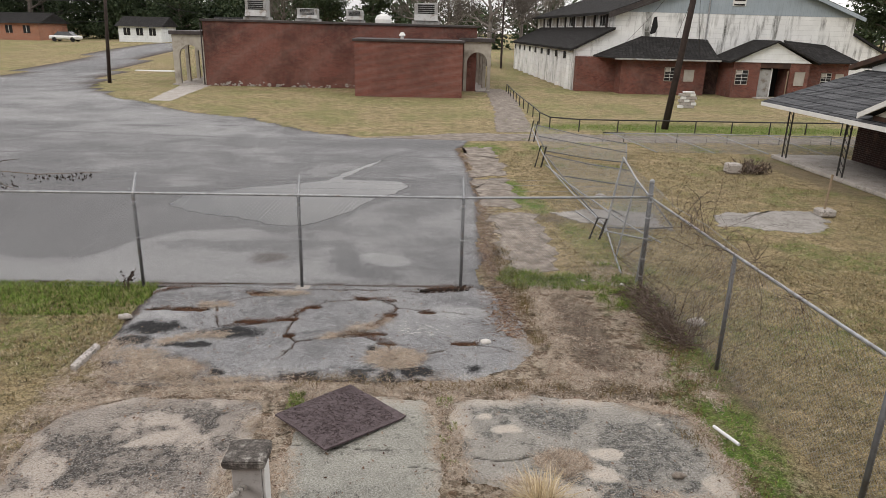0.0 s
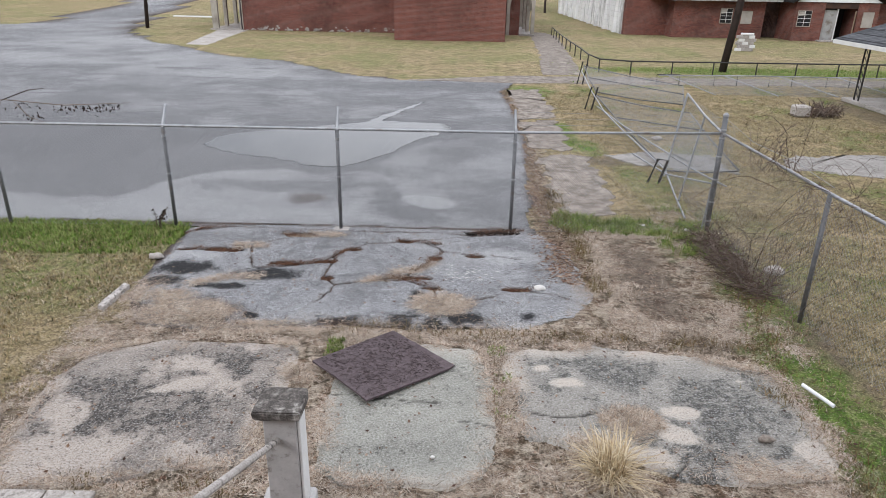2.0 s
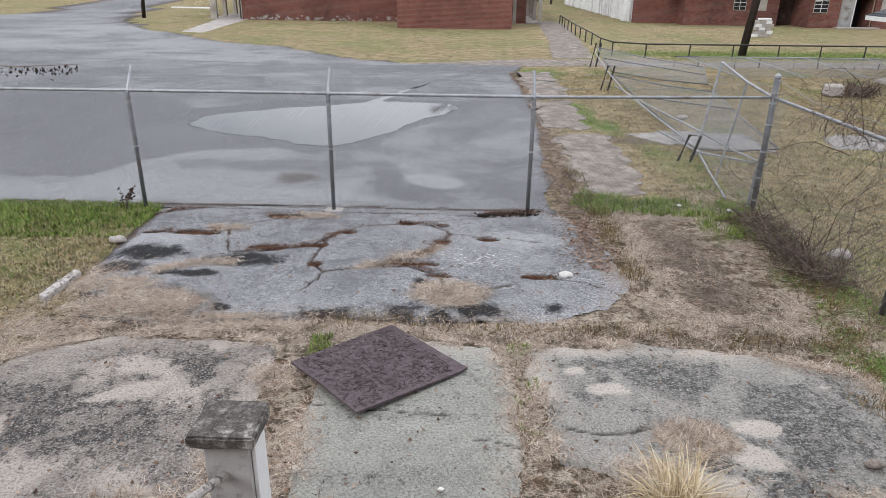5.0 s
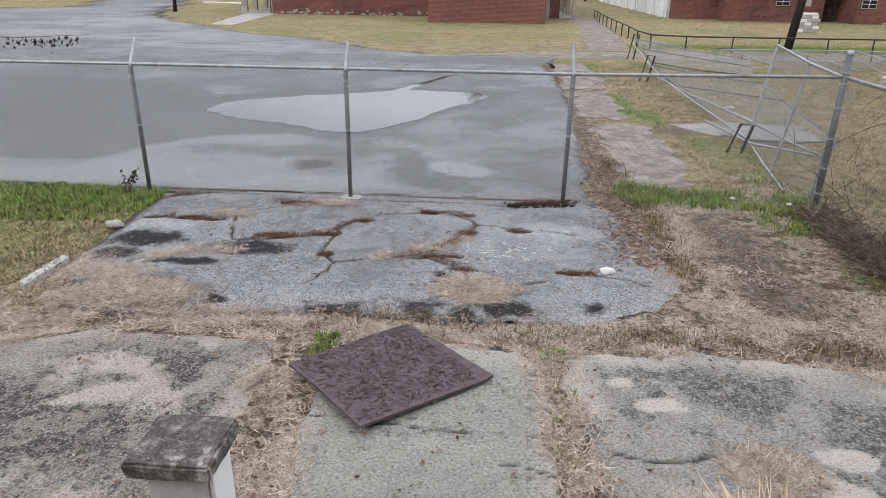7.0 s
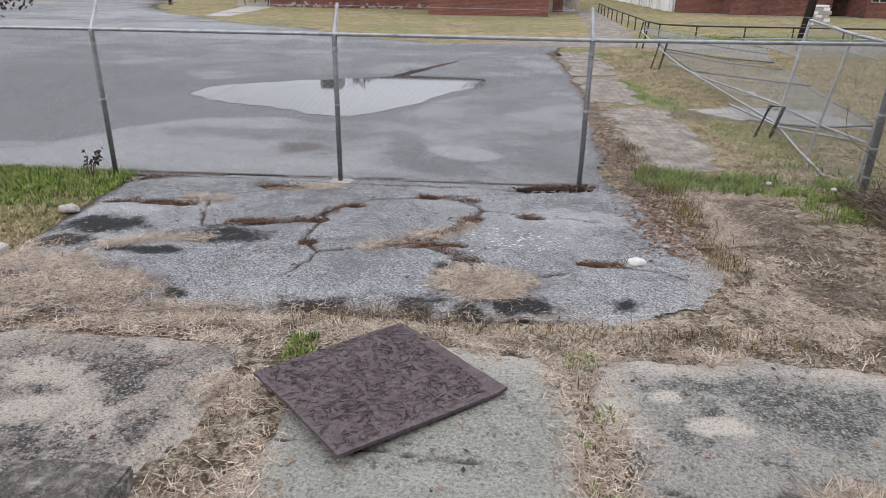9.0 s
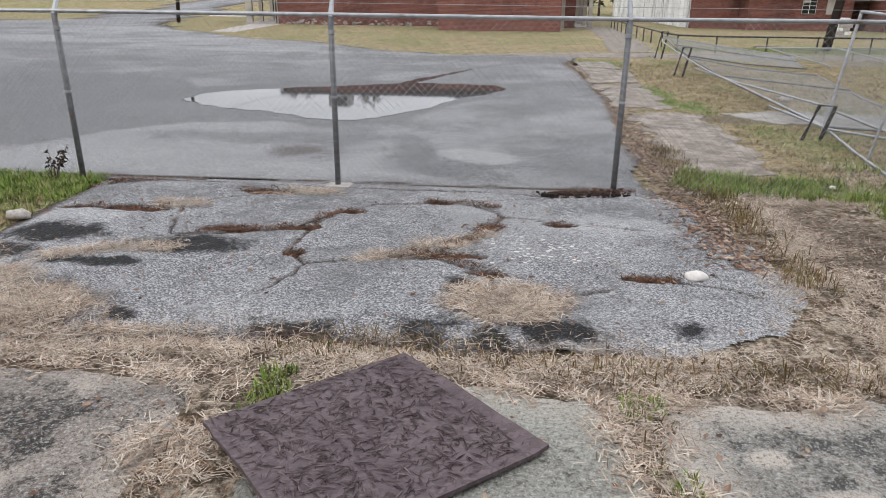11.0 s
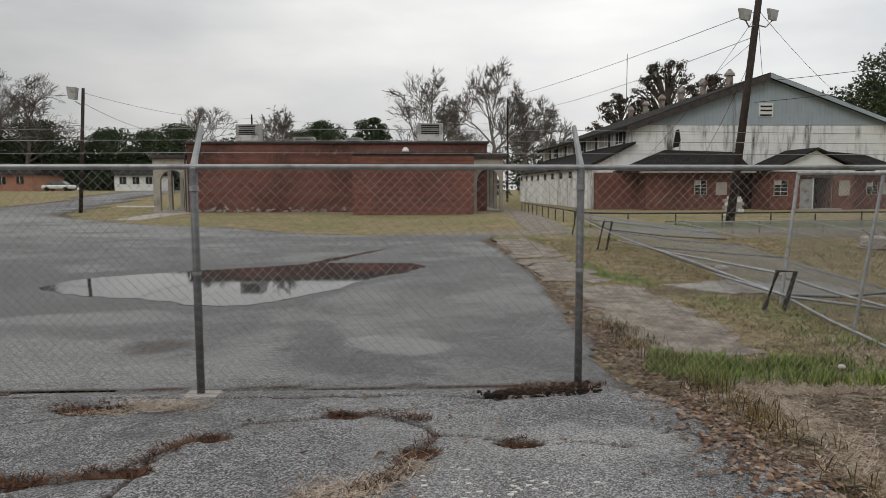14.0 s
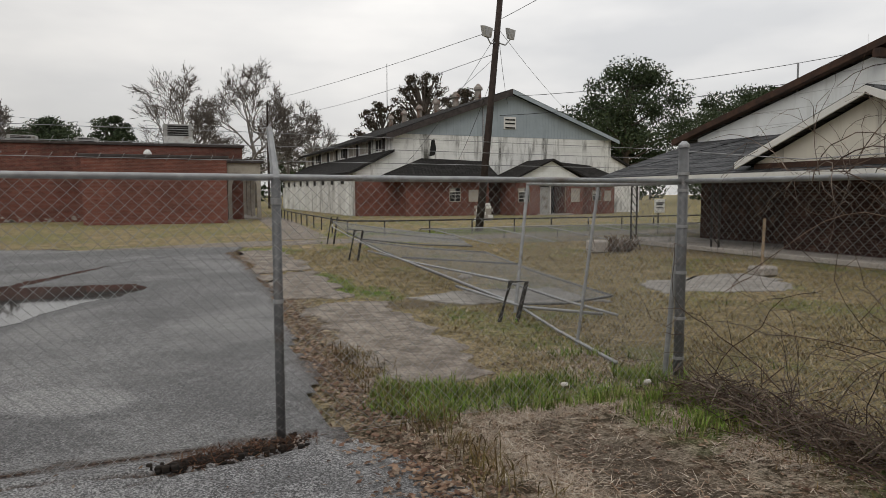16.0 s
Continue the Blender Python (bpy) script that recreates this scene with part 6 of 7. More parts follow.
cable((13.8, 34, 7.6), (16.8, 56.8, 6.2), 0.3)
cable((13.85, 34, 8.6), (17.2, 56.9, 3.6), 0.4)
cable((13.7, 34, 6.9), (20.0, 53.8, 3.0), 0.3)
cable((5.0, 56, 4.9), (13.3, 60, 3.4), 0.35)
cable((-22.7, 54.3, 5.2), (-95, 63, 5.6), 0.8)
cable((13.9, 34, 8.8), (45, 70, 8), 0.8)
cable((-22.55, 54.3, 8.2), (-16.6, 78, 8.9), 0.6)
cable((-22.55, 54.3, 7.5), (-15.5, 56, 5.2), 0.5)
cable((-22.6, 54.3, 6.0), (-95, 60, 6.5), 0.8)
cable((-22.7, 54.3, 4.5), (-95, 66, 4.8), 0.8)
cable((-16.6, 78, 8.9), (11.5, 88, 9.5), 0.5)

notice = thing("notice_board", (22.1, 33.15, 0), "small white notice on the lawn rail", "sign")
part("stake", Geo().box(22.06, 22.12, 33.16, 33.2, 0, 1.3), M["black_pipe"], notice)
part("board", Geo().soft_box(21.8, 22.4, 33.1, 33.14, 0.75, 1.4, 0.008), M["white"], notice)
for z, w in ((1.18, 0.22), (1.1, 0.18), (0.95, 0.2)):
    part("text_bar", Geo().box(22.1 - w, 22.1 + w, 33.09, 33.097, z, z + 0.06), M["dark"], notice)


# ---- trees ----
def bare_tree(x, y, h, spread, seed, label, mat="bark", droop=0.0, fork=0.26, depth=6):
    """A leafless tree: a leader, limbs set round it that divide again and again, and fine twigs; the crown is broad and rounded."""
    rt = random.Random(seed)
    tree = thing("bare_tree", (x, y, 0), label, "tree")
    trunk, limbs, twigs = Geo(), Geo(), Geo()
    z0 = land(x, y) - 0.2
    r0 = h * 0.018
    lead = [Vector((x + rt.uniform(-0.012, 0.012) * h * k, y, z0 + h * f)) for k, f in enumerate((0, fork, 0.42, 0.58, 0.74))]
    trunk.tube(lead, [r0 * 1.35, r0, r0 * 0.75, r0 * 0.45, r0 * 0.2], 8)

    def grow(p, d, length, r, level):
        q = p + d * length
        mid = p + d * length * 0.5 + Vector((rt.uniform(-1, 1), rt.uniform(-1, 1), rt.uniform(-0.6, 0.4))) * length * 0.1
        (twigs if level >= 3 else limbs).tube([p, mid, q], [r, r * 0.85, r * 0.66], 3 if level >= 3 else 5, False)
        if level >= depth:
            return
        for k in range(3):
            s = Vector((rt.gauss(0, 1), rt.gauss(0, 1), rt.gauss(0, 0.7))).normalized()
            nd = (d + s * (spread * 0.95 + 0.04 * level) + Vector((0, 0, 0.10 - droop * level * 0.1))).normalized()
            grow(p.lerp(q, 1.0 if k == 0 else rt.uniform(0.35, 0.95)), nd, length * rt.uniform(0.6, 0.84), max(r * rt.uniform(0.5, 0.66), 0.026), level + 1)

    n = 11
    for k in range(n):
        f = k / (n - 1)
        a = 2.4 * k + rt.uniform(-0.4, 0.4)
        zz = fork + (0.70 - fork) * f
        p = Vector((x, y, z0 + h * zz))
        out = 1.5 * (1 - f) + 0.3
        grow(p, Vector((math.cos(a) * out, math.sin(a) * out, 0.7 + 0.7 * f)).normalized(), h * (0.205 - 0.07 * f) * rt.uniform(0.85, 1.15), r0 * (0.5 - 0.25 * f), 1)
    part("trunk", trunk, M[mat], tree, "", True)
    tagged(part("limb_wood", limbs, M[mat], tree), kind="stuff")
    tagged(part("twig_spray", twigs, M["twig"], tree), kind="stuff")


def leaf_cloud(g, centres, n, size, rt, flat=0.6):
    for _ in range(n):
        c, rad = rt.choice(centres)
        u = Vector((rt.gauss(0, 1), rt.gauss(0, 1), rt.gauss(0, 1)))
        u = u.normalized() * rad * rt.random() ** 0.45
        p = c + Vector((u.x, u.y, u.z * flat))
        a = Vector((rt.gauss(0, 1), rt.gauss(0, 1), rt.gauss(0, 1))).normalized() * size * rt.uniform(0.5, 1.2)
        b = a.cross(Vector((rt.gauss(0, 1), rt.gauss(0, 1), rt.gauss(0, 1)))).normalized() * size * rt.uniform(0.25, 0.6)
        g.face(p - a, p + b, p + a * 0.9, p - b)


def leafy_tree(x, y, h, w, seed, label, n=6000, clumps=26, low=0.3, mat="leaf_dark", size=0.28, clump=0.17):
    """An evergreen: trunk and limbs, and a crown of leaves in clumps with gaps between."""
    rt = random.Random(seed)
    tree = thing("evergreen_tree", (x, y, 0), label, "tree")
    z0 = land(x, y) - 0.2
    wood, crown = Geo(), Geo()
    wood.tube([(x, y, z0), (x + 0.2, y, z0 + h * 0.45), (x, y, z0 + h * 0.85)], [h * 0.025, h * 0.018, h * 0.006], 8)
    cs = []
    for _ in range(clumps):
        t = rt.random()
        zz = low + (0.95 - low) * t
        prof = math.sin(math.pi * min(1, max(0.08, 0.15 + 0.85 * (1 - abs(t - 0.42) / 0.62))) / 2)
        a, q = rt.uniform(0, 6.28), rt.random() ** 0.5
        c = Vector((x + math.cos(a) * w / 2 * q * prof, y + math.sin(a) * w / 2 * q * prof, z0 + h * zz))
        cs.append((c, w * clump * rt.uniform(0.6, 1.3)))
        wood.tube([(x, y, z0 + h * zz * 0.75), c.lerp(Vector((x, y, z0 + h * zz * 0.8)), 0.4), c], [h * 0.008, h * 0.005, h * 0.002], 4, False)
    leaf_cloud(crown, cs, int(n * 1.7), size * 0.72, rt)
    part("trunk", wood, M["bark"], tree)
    part("crown", crown, M[mat], tree)


def land(x, y):
    return float(rise(np.array([x * 1.0]), np.array([y * 1.0]))[0])


bare_tree(2.5, 92, 15.5, 0.62, 11, "tall bare grey tree with fine spreading twigs", "bark_pale")
bare_tree(10.5, 94, 17.0, 0.60, 12, "tall bare grey tree with fine spreading twigs", "bark_pale")
bare_tree(15.5, 99, 14.0, 0.62, 13, "bare grey tree behind the school", "bark_pale")
bare_tree(-17.0, 95, 11.5, 0.6, 14, "small bare tree behind the flat roof")
bare_tree(-61.5, 119, 18.5, 0.62, 15, "broad bare tree with a rounded crown", "bark", 0.3)
bare_tree(-74, 115, 18.5, 0.6, 16, "bare tree at the wood's edge", "bark", 0.15)
bare_tree(-83, 118, 21.0, 0.6, 17, "tall bare tree at the wood's edge")
bare_tree(-70, 126, 19.0, 0.55, 18, "tall bare tree at the wood's edge")
bare_tree(-38, 132, 15.0, 0.6, 19, "bare tree beyond the field")
bare_tree(24.0, 125, 15.0, 0.55, 20, "pale bare tree beyond the gymnasium", "bark_pale")
bare_tree(6, 112, 14.0, 0.6, 21, "bare grey tree behind the school", "bark_pale")
leafy_tree(-12.0, 96, 10.6, 8.0, 31, "round dark evergreen behind the school", 9000, 60, 0.55, "leaf_dark", 0.26, 0.17)
leafy_tree(-5.2, 96, 11.4, 4.2, 32, "narrow dark evergreen behind the school", 5000, 34, 0.5, "leaf_dark", 0.24, 0.24)
leafy_tree(67.3, 95, 22.2, 18, 33, "large dark green pine-like tree", 17000, 64, 0.28, "leaf_dark", 0.4, 0.17)
leafy_tree(96, 98, 20.5, 22, 34, "flat-topped dark pine beyond the house", 8000, 34, 0.6, "leaf_dark", 0.4, 0.13)
leafy_tree(29.0, 100, 15.5, 9, 37, "thin-crowned oak with rusty leaves", 3600, 110, 0.4, "leaf_brown", 0.28, 0.085)
leafy_tree(35.0, 99, 19.8, 11, 35, "thin-crowned oak with rusty leaves", 5000, 150, 0.4, "leaf_brown", 0.28, 0.08)
leafy_tree(42.0, 101, 18.3, 10, 38, "thin-crowned oak with rusty leaves", 4000, 120, 0.4, "leaf_brown", 0.28, 0.08)
for i, (x, y, h, w) in enumerate(((-33, 100, 9.0, 9), (-38, 104, 8.5, 8), (-44, 104, 9.0, 9), (-52, 100, 10.0, 10), (-59, 98, 9.5, 9), (-68, 92, 11.0, 11), (-76, 90, 12.0, 11), (-85, 92, 12.0, 12), (-27, 108, 8.0, 8))):
    leafy_tree(x * 1.2, y + 24, h * 1.2, w * 1.2, 50 + i, "dark evergreen at the wood's edge", 6500, 40, 0.05, "leaf_dark", 0.36, 0.2)

rw = random.Random(77)
woods, trunks = Geo(), Geo()
for i in range(120):
    a = -1.35 + 2.7 * i / 119 + rw.uniform(-0.02, 0.02)
    d = rw.uniform(165, 215)
    x, y = d * math.sin(a), d * math.cos(a)
    h = rw.uniform(9, 15)
    trunks.tube([(x, y, 0), (x, y, h)], [0.3, 0.08], 4, False)
    cs = [(Vector((x + rw.uniform(-5, 5), y + rw.uniform(-4, 4), h * rw.uniform(0.1, 0.85))), rw.uniform(2.2, 4.2)) for _ in range(8)]
    leaf_cloud(woods, cs, 420, 0.8, rw, 0.9)
for i in range(70):
    x, y = -118 + 97 * i / 69 + rw.uniform(-1.5, 1.5), 124 + rw.uniform(0, 16)
    h = rw.uniform(6.5, 12.0)
    cs = [(Vector((x + rw.uniform(-3.5, 3.5), y + rw.uniform(-3, 3), 1.3 + h * rw.uniform(0.08, 0.85))), rw.uniform(1.3, 2.6)) for _ in range(9)]
    leaf_cloud(woods, cs, 520, 0.42, rw, 0.9)
tagged(part("far_woods", woods, M["leaf_dark"]), "dark belt of far woodland round the fields", "woods", "", "stuff")
tagged(part("far_trunks", trunks, M["bark"]), "trunks of the far woodland", "woods", "", "stuff")


def far_house(x, y, w, d, h, wall, roof, label):
    z = land(x, y)
    ho = thing("far_house", (x, y, z), label, "house", "houses beyond the field")
    part("wall", Geo().box(x - w / 2, x + w / 2, y, y + d, z - 0.3, z + h), M[wall], ho)
    r = Geo().prism([(x - w / 2 - 0.4, y - 0.5, z + h), (x - w / 2 - 0.4, y + d / 2, z + h + 1.5), (x - w / 2 - 0.4, y + d + 0.5, z + h)], (w + 0.8, 0, 0))
    part("roof", r, M[roof], ho)
    for k in range(3):
        wx = x - w * 0.3 + w * 0.3 * k
        # Near-black panels paint the unlit rooms.
        wi = part("window", Geo().box(wx - 0.5, wx + 0.5, y - 0.04, y - 0.005, z + 1.0, z + 2.1), M["dark"], ho)
        part("frame", Geo().box(wx - 0.03, wx + 0.03, y - 0.07, y - 0.042, z + 1.0, z + 2.1), M["white"], wi)


far_house(-59.5, 108, 8.5, 9, 2.4, "brick_far", "old_roof", "low orange brick house beyond the field")
far_house(-69, 107, 7, 8, 2.4, "stucco", "old_roof", "low house with a porch beyond the field")
far_house(-42, 112, 6.5, 7, 2.3, "white_siding", "old_roof", "small white house beyond the field")
far_house(-29, 118, 7, 7, 2.6, "white_siding", "old_roof", "small white house beyond the field")
far_house(46, 76, 7, 8, 2.6, "white_siding", "shingle", "small white house behind the yard")
car = thing("parked_car", (-50.5, 106, land(-50.5, 106)), "white car parked beyond the field", "car")
cz = land(-50.5, 106)
part("body", Geo().soft_box(-52.6, -48.4, 105.2, 106.9, cz + 0.3, cz + 0.85, 0.15), M["white"], car)
part("cabin", Geo().prism([(-52.0, 105.35, cz + 0.84), (-51.3, 105.5, cz + 1.4), (-49.8, 105.5, cz + 1.4), (-49.1, 105.35, cz + 0.84)], (0, 1.4, 0)), M["glass"], car)
for x in (-51.8, -49.2):
    for y in (105.3, 106.8):
        part("wheel", Geo().tube([(x, y - 0.1, cz + 0.32), (x, y + 0.1, cz + 0.32)], 0.32, 12), M["dark"], car)

strip = part("kerb_strip", Geo().soft_box(-26.0, -22.4, 67.0, 67.5, 0, 0.18, 0.03), M["white"])
structure(strip, "low white concrete kerb strip in the grass", "kerb")


# ---- grass, straw and litter ----
rng = np.random.default_rng(4)


def spread_points(n, x0, x1, y0, y1, density):
    x, y = rng.uniform(x0, x1, n), rng.uniform(y0, y1, n)
    k = rng.random(n) < np.clip(density(x, y), 0, 1)
    return x[k], y[k]


def surface(x, y):
    """Height of whatever lies on top at a place."""
    z = ground_height(x, y) + rise(x, y)
    on = inside(x, y, APRON) > 0.05
    z[on] = np.maximum(z[on], apron_height(x[on], y[on]))
    return z


def blade_mesh(name, x, y, z, length, width, lean, material, label, category, curl=0.5):
    """Many bent blades, two faces each; lean 0 stands, 1 lies."""
    n = len(x)
    a = rng.uniform(0, 6.2832, n)
    b = a + 1.5708 + rng.uniform(-0.7, 0.7, n)
    ca, sa = np.cos(a), np.sin(a)
    up1, out1 = length * 0.55 * (1 - lean * 0.9), length * 0.55 * lean
    up2, out2 = length * (1 - lean) * (1 - 0.25 * curl) + 0.004, length * (lean + curl * 0.35 * (1 - lean))
    wx, wy = np.cos(b) * width / 2, np.sin(b) * width / 2
    P = np.empty((n, 5, 3), np.float32)
    P[:, 0] = np.stack([x - wx, y - wy, z], -1)
    P[:, 1] = np.stack([x + wx, y + wy, z], -1)
    mx, my = x + ca * out1, y + sa * out1
    P[:, 2] = np.stack([mx + wx * 0.8, my + wy * 0.8, z + up1], -1)
    P[:, 3] = np.stack([mx - wx * 0.8, my - wy * 0.8, z + up1], -1)
    P[:, 4] = np.stack([x + ca * out2, y + sa * out2, z + up2], -1)
    me = bpy.data.meshes.new(name)
    i = np.arange(n, dtype=np.int32)[:, None] * 5
    me.vertices.add(5 * n)
    me.vertices.foreach_set("co", P.ravel())
    me.loops.add(7 * n)
    me.loops.foreach_set("vertex_index", (i + np.array([[0, 1, 2, 3, 3, 2, 4]], np.int32)).ravel().astype(np.int32))
    me.polygons.add(2 * n)
    me.polygons.foreach_set("loop_start", (np.arange(n, dtype=np.int32)[:, None] * 7 + np.array([[0, 4]], np.int32)).ravel().astype(np.int32))
    me.update(calc_edges=True)
    me.materials.append(material)
    return tagged(new(name, me), label, category, "", "stuff")


def green(x, y):
    return ground_mask(x, y)[0]


def off_paving(x, y, m=0.0):
    d = np.maximum(inside(x, y, LOT), inside(x, y, APRON))
    for o in PADS:
        d = np.maximum(d, inside(x, y, o))
    return d < m


def U(n, a, b):
    return rng.uniform(a, b, n)


# living weeds
x, y = spread_points(260000, -13, 16, 4, 22, lambda x, y: np.clip(green(x, y) - 0.12, 0, 1) ** 1.5 * off_paving(x, y, 0.03) * (0.12 + 0.9 * (fbm(x, y, 3.5, 201) > 0.5)))
blade_mesh("weeds", x, y, surface(x, y) - 0.005, U(len(x), 0.03, 0.11), U(len(x), 0.006, 0.015), U(len(x), 0.1, 0.75), M["grass_green"], "low bright green weeds and clover", "weeds")
x, y = spread_points(90000, 5, 28, 22, 37, lambda x, y: green(x, y) ** 2 * off_paving(x, y))
blade_mesh("weeds", x, y, surface(x, y), U(len(x), 0.05, 0.12), U(len(x), 0.012, 0.02), U(len(x), 0.1, 0.6), M["grass_green"], "bright green grass under the pipe rail", "grass")
# dead lawn on both sides
x, y = spread_points(330000, -14, 15, 3.5, 30, lambda x, y: ((x < -4.3) | (x > 3.9) | (y > 12)) * off_paving(x, y) * np.clip(1.15 - y / 34, 0.2, 1) * np.clip((fbm(x, y, 1.8, 202) - 0.36) * 5, 0.12, 1))
blade_mesh("dead_lawn", x, y, surface(x, y) - 0.004, U(len(x), 0.03, 0.095), U(len(x), 0.005, 0.012), U(len(x), 0.3, 0.97), M["grass_dry"], "short dead tan lawn grass", "grass")


def tufts(n, x0, x1, y0, y1, density, each, spread):
    """Points gathered in clumps."""
    cx, cy = spread_points(n, x0, x1, y0, y1, density)
    k = len(cx) * each
    return np.repeat(cx, each) + rng.normal(0, spread, k), np.repeat(cy, each) + rng.normal(0, spread, k)


for x0, x1, y0, y1, n in ((-9.5, -4.4, 5.0, 11.5, 13000), (4.6, 9.5, 4.5, 13.0, 13000), (3.4, 13.0, 12.0, 27.0, 15000), (-13.0, -9.5, 7.0, 11.5, 3000)):
    x, y = tufts(n, x0, x1, y0, y1, lambda x, y: off_paving(x, y, -0.03) * np.clip((fbm(x, y, 1.8, 207) - 0.34) * 5, 0.15, 1), 9, 0.022)
    blade_mesh("dead_lawn", x, y, surface(x, y) - 0.004, U(len(x), 0.035, 0.12), U(len(x), 0.005, 0.012), U(len(x), 0.25, 0.9), M["grass_dry"], "tufted dead tan and olive lawn grass", "grass")
x, y = tufts(5200, 1.6, 4.6, 10.6, 13.0, lambda x, y: np.clip(green(x, y) - 0.2, 0, 1) * off_paving(x, y, 0.02) * np.clip((fbm(x, y, 2.6, 208) - 0.42) * 8, 0.06, 1), 8, 0.025)
blade_mesh("weeds", x, y, surface(x, y) - 0.005, U(len(x), 0.06, 0.19), U(len(x), 0.005, 0.011), U(len(x), 0.05, 0.6), M["grass_green"], "fresh green grass tufts by the fence", "grass")
x, y = tufts(3000, 1.7, 4.6, 11.3, 13.2, lambda x, y: off_paving(x, y, 0.0) * np.clip((fbm(x, y, 2.6, 209) - 0.42) * 6, 0.05, 1), 9, 0.03)
blade_mesh("dead_lawn", x, y, surface(x, y) - 0.004, U(len(x), 0.03, 0.11), U(len(x), 0.004, 0.008), U(len(x), 0.55, 0.98), M["straw"], "dry straw among the green tufts", "grass")
x, y = tufts(7000, -9.0, -4.5, 10.3, 11.9, lambda x, y: np.clip(green(x, y) - 0.2, 0, 1) * off_paving(x, y, 0.02), 9, 0.02)
blade_mesh("weeds", x, y, surface(x, y) - 0.005, U(len(x), 0.04, 0.15), U(len(x), 0.006, 0.014), U(len(x), 0.1, 0.7), M["grass_green"], "low green weeds at the fence foot", "weeds")

# straw round the paving
GAPS = [([(-4.5, 7.86), (-1.5, 7.9), (0.5, 7.92), (3.0, 7.9), (4.0, 7.7)], 0.2), ([(-1.78, 7.7), (-1.7, 6.8), (-1.72, 6.2), (-1.55, 5.2)], 0.2), ([(0.45, 7.7), (0.46, 6.6), (0.42, 5.2)], 0.1),
        ([(-4.5, 8.9), (-4.2, 8.2), (-3.4, 8.0)], 0.35), ([(1.9, 8.2), (2.9, 8.2), (3.8, 8.1)], 0.35), ([(2.0, 8.6), (2.3, 9.6), (2.2, 11.0)], 0.25), ([(3.6, 8.2), (3.75, 9.6), (3.6, 11.4)], 0.2), ([(2.3, 11.4), (3.3, 11.5)], 0.1), ([(0.6, 5.35), (1.6, 5.45), (2.4, 5.5), (3.3, 5.25)], 0.22), ([(-3.2, 7.88), (-2.3, 7.97), (-1.6, 7.95)], 0.22), ([(2.1, 9.2), (2.1, 8.3)], 0.3),
        ([(-4.4, 5.2), (-4.55, 6.2), (-4.5, 7.4)], 0.14), ([(-2.9, 5.2), (-1.6, 5.2)], 0.14), ([(0.9, 5.9), (1.6, 5.85), (1.9, 6.2)], 0.1)]


def gap_density(x, y):
    d = np.zeros(x.shape)
    for o in PADS[:3]:
        d = np.maximum(d, 0.9 * np.exp(-((inside(x, y, o) + 0.04) / 0.13) ** 2))
    d = np.maximum(d, 0.1 * (x > 1.9) * (x < 4.0) * (y > 8.0) * (y < 11.7))
    for line, w in GAPS:
        d = np.maximum(d, np.exp(-(along(x, y, line) / w) ** 2))
    return d * np.clip((fbm(x, y, 3.4, 203) - 0.36) * 5, 0.08, 1.2)


def deck(x, y):
    z = surface(x, y)
    for o in PADS[:3]:
        z = np.where(inside(x, y, o) > -0.02, np.maximum(z, SLAB_TOP), z)
    return z


x, y = spread_points(520000, -5, 4.3, 4.9, 11.6, gap_density)
blade_mesh("straw", x, y, deck(x, y) + U(len(x), 0.0, 0.018), U(len(x), 0.03, 0.13), U(len(x), 0.0025, 0.0065), U(len(x), 0.78, 1.0), M["straw"], "tangled dead straw in the paving joints", "straw", 0.2)
STRAWED = ((-0.2, 8.74, 0.36, 0.3, 1.0), (-3.45, 8.35, 0.6, 0.32, 0.9), (-3.9, 8.8, 0.35, 0.18, 0.8), (-3.3, 10.66, 0.26, 0.12, 0.9), (-2.35, 11.2, 0.48, 0.12, 0.7), (-2.4, 8.05, 0.8, 0.12, 0.8), (-0.75, 9.75, 0.2, 0.14, 0.7))


def straw_patches(x, y):
    d = np.zeros(x.shape)
    for cx, cy, rx, ry, k in STRAWED:
        d = np.maximum(d, k * blob(x, y, cx, cy, rx, ry, 108))
    d = np.maximum(d, 0.9 * np.exp(-(along(x, y, [(-1.3, 9.42), (-0.75, 9.6), (-0.35, 10.1)]) / 0.07) ** 2))
    d = np.maximum(d, 0.8 * np.exp(-(along(x, y, [(-3.7, 9.2), (-3.35, 9.43), (-2.85, 9.48)]) / 0.09) ** 2))
    return d * (0.3 + fbm(x, y, 4, 204))


x, y = spread_points(190000, -4.7, 1.0, 7.7, 11.6, straw_patches)
blade_mesh("straw", x, y, surface(x, y) + U(len(x), 0.0, 0.015), U(len(x), 0.05, 0.18), U(len(x), 0.0025, 0.006), U(len(x), 0.82, 1.0), M["straw"], "dead straw caught in the asphalt cracks", "straw", 0.2)
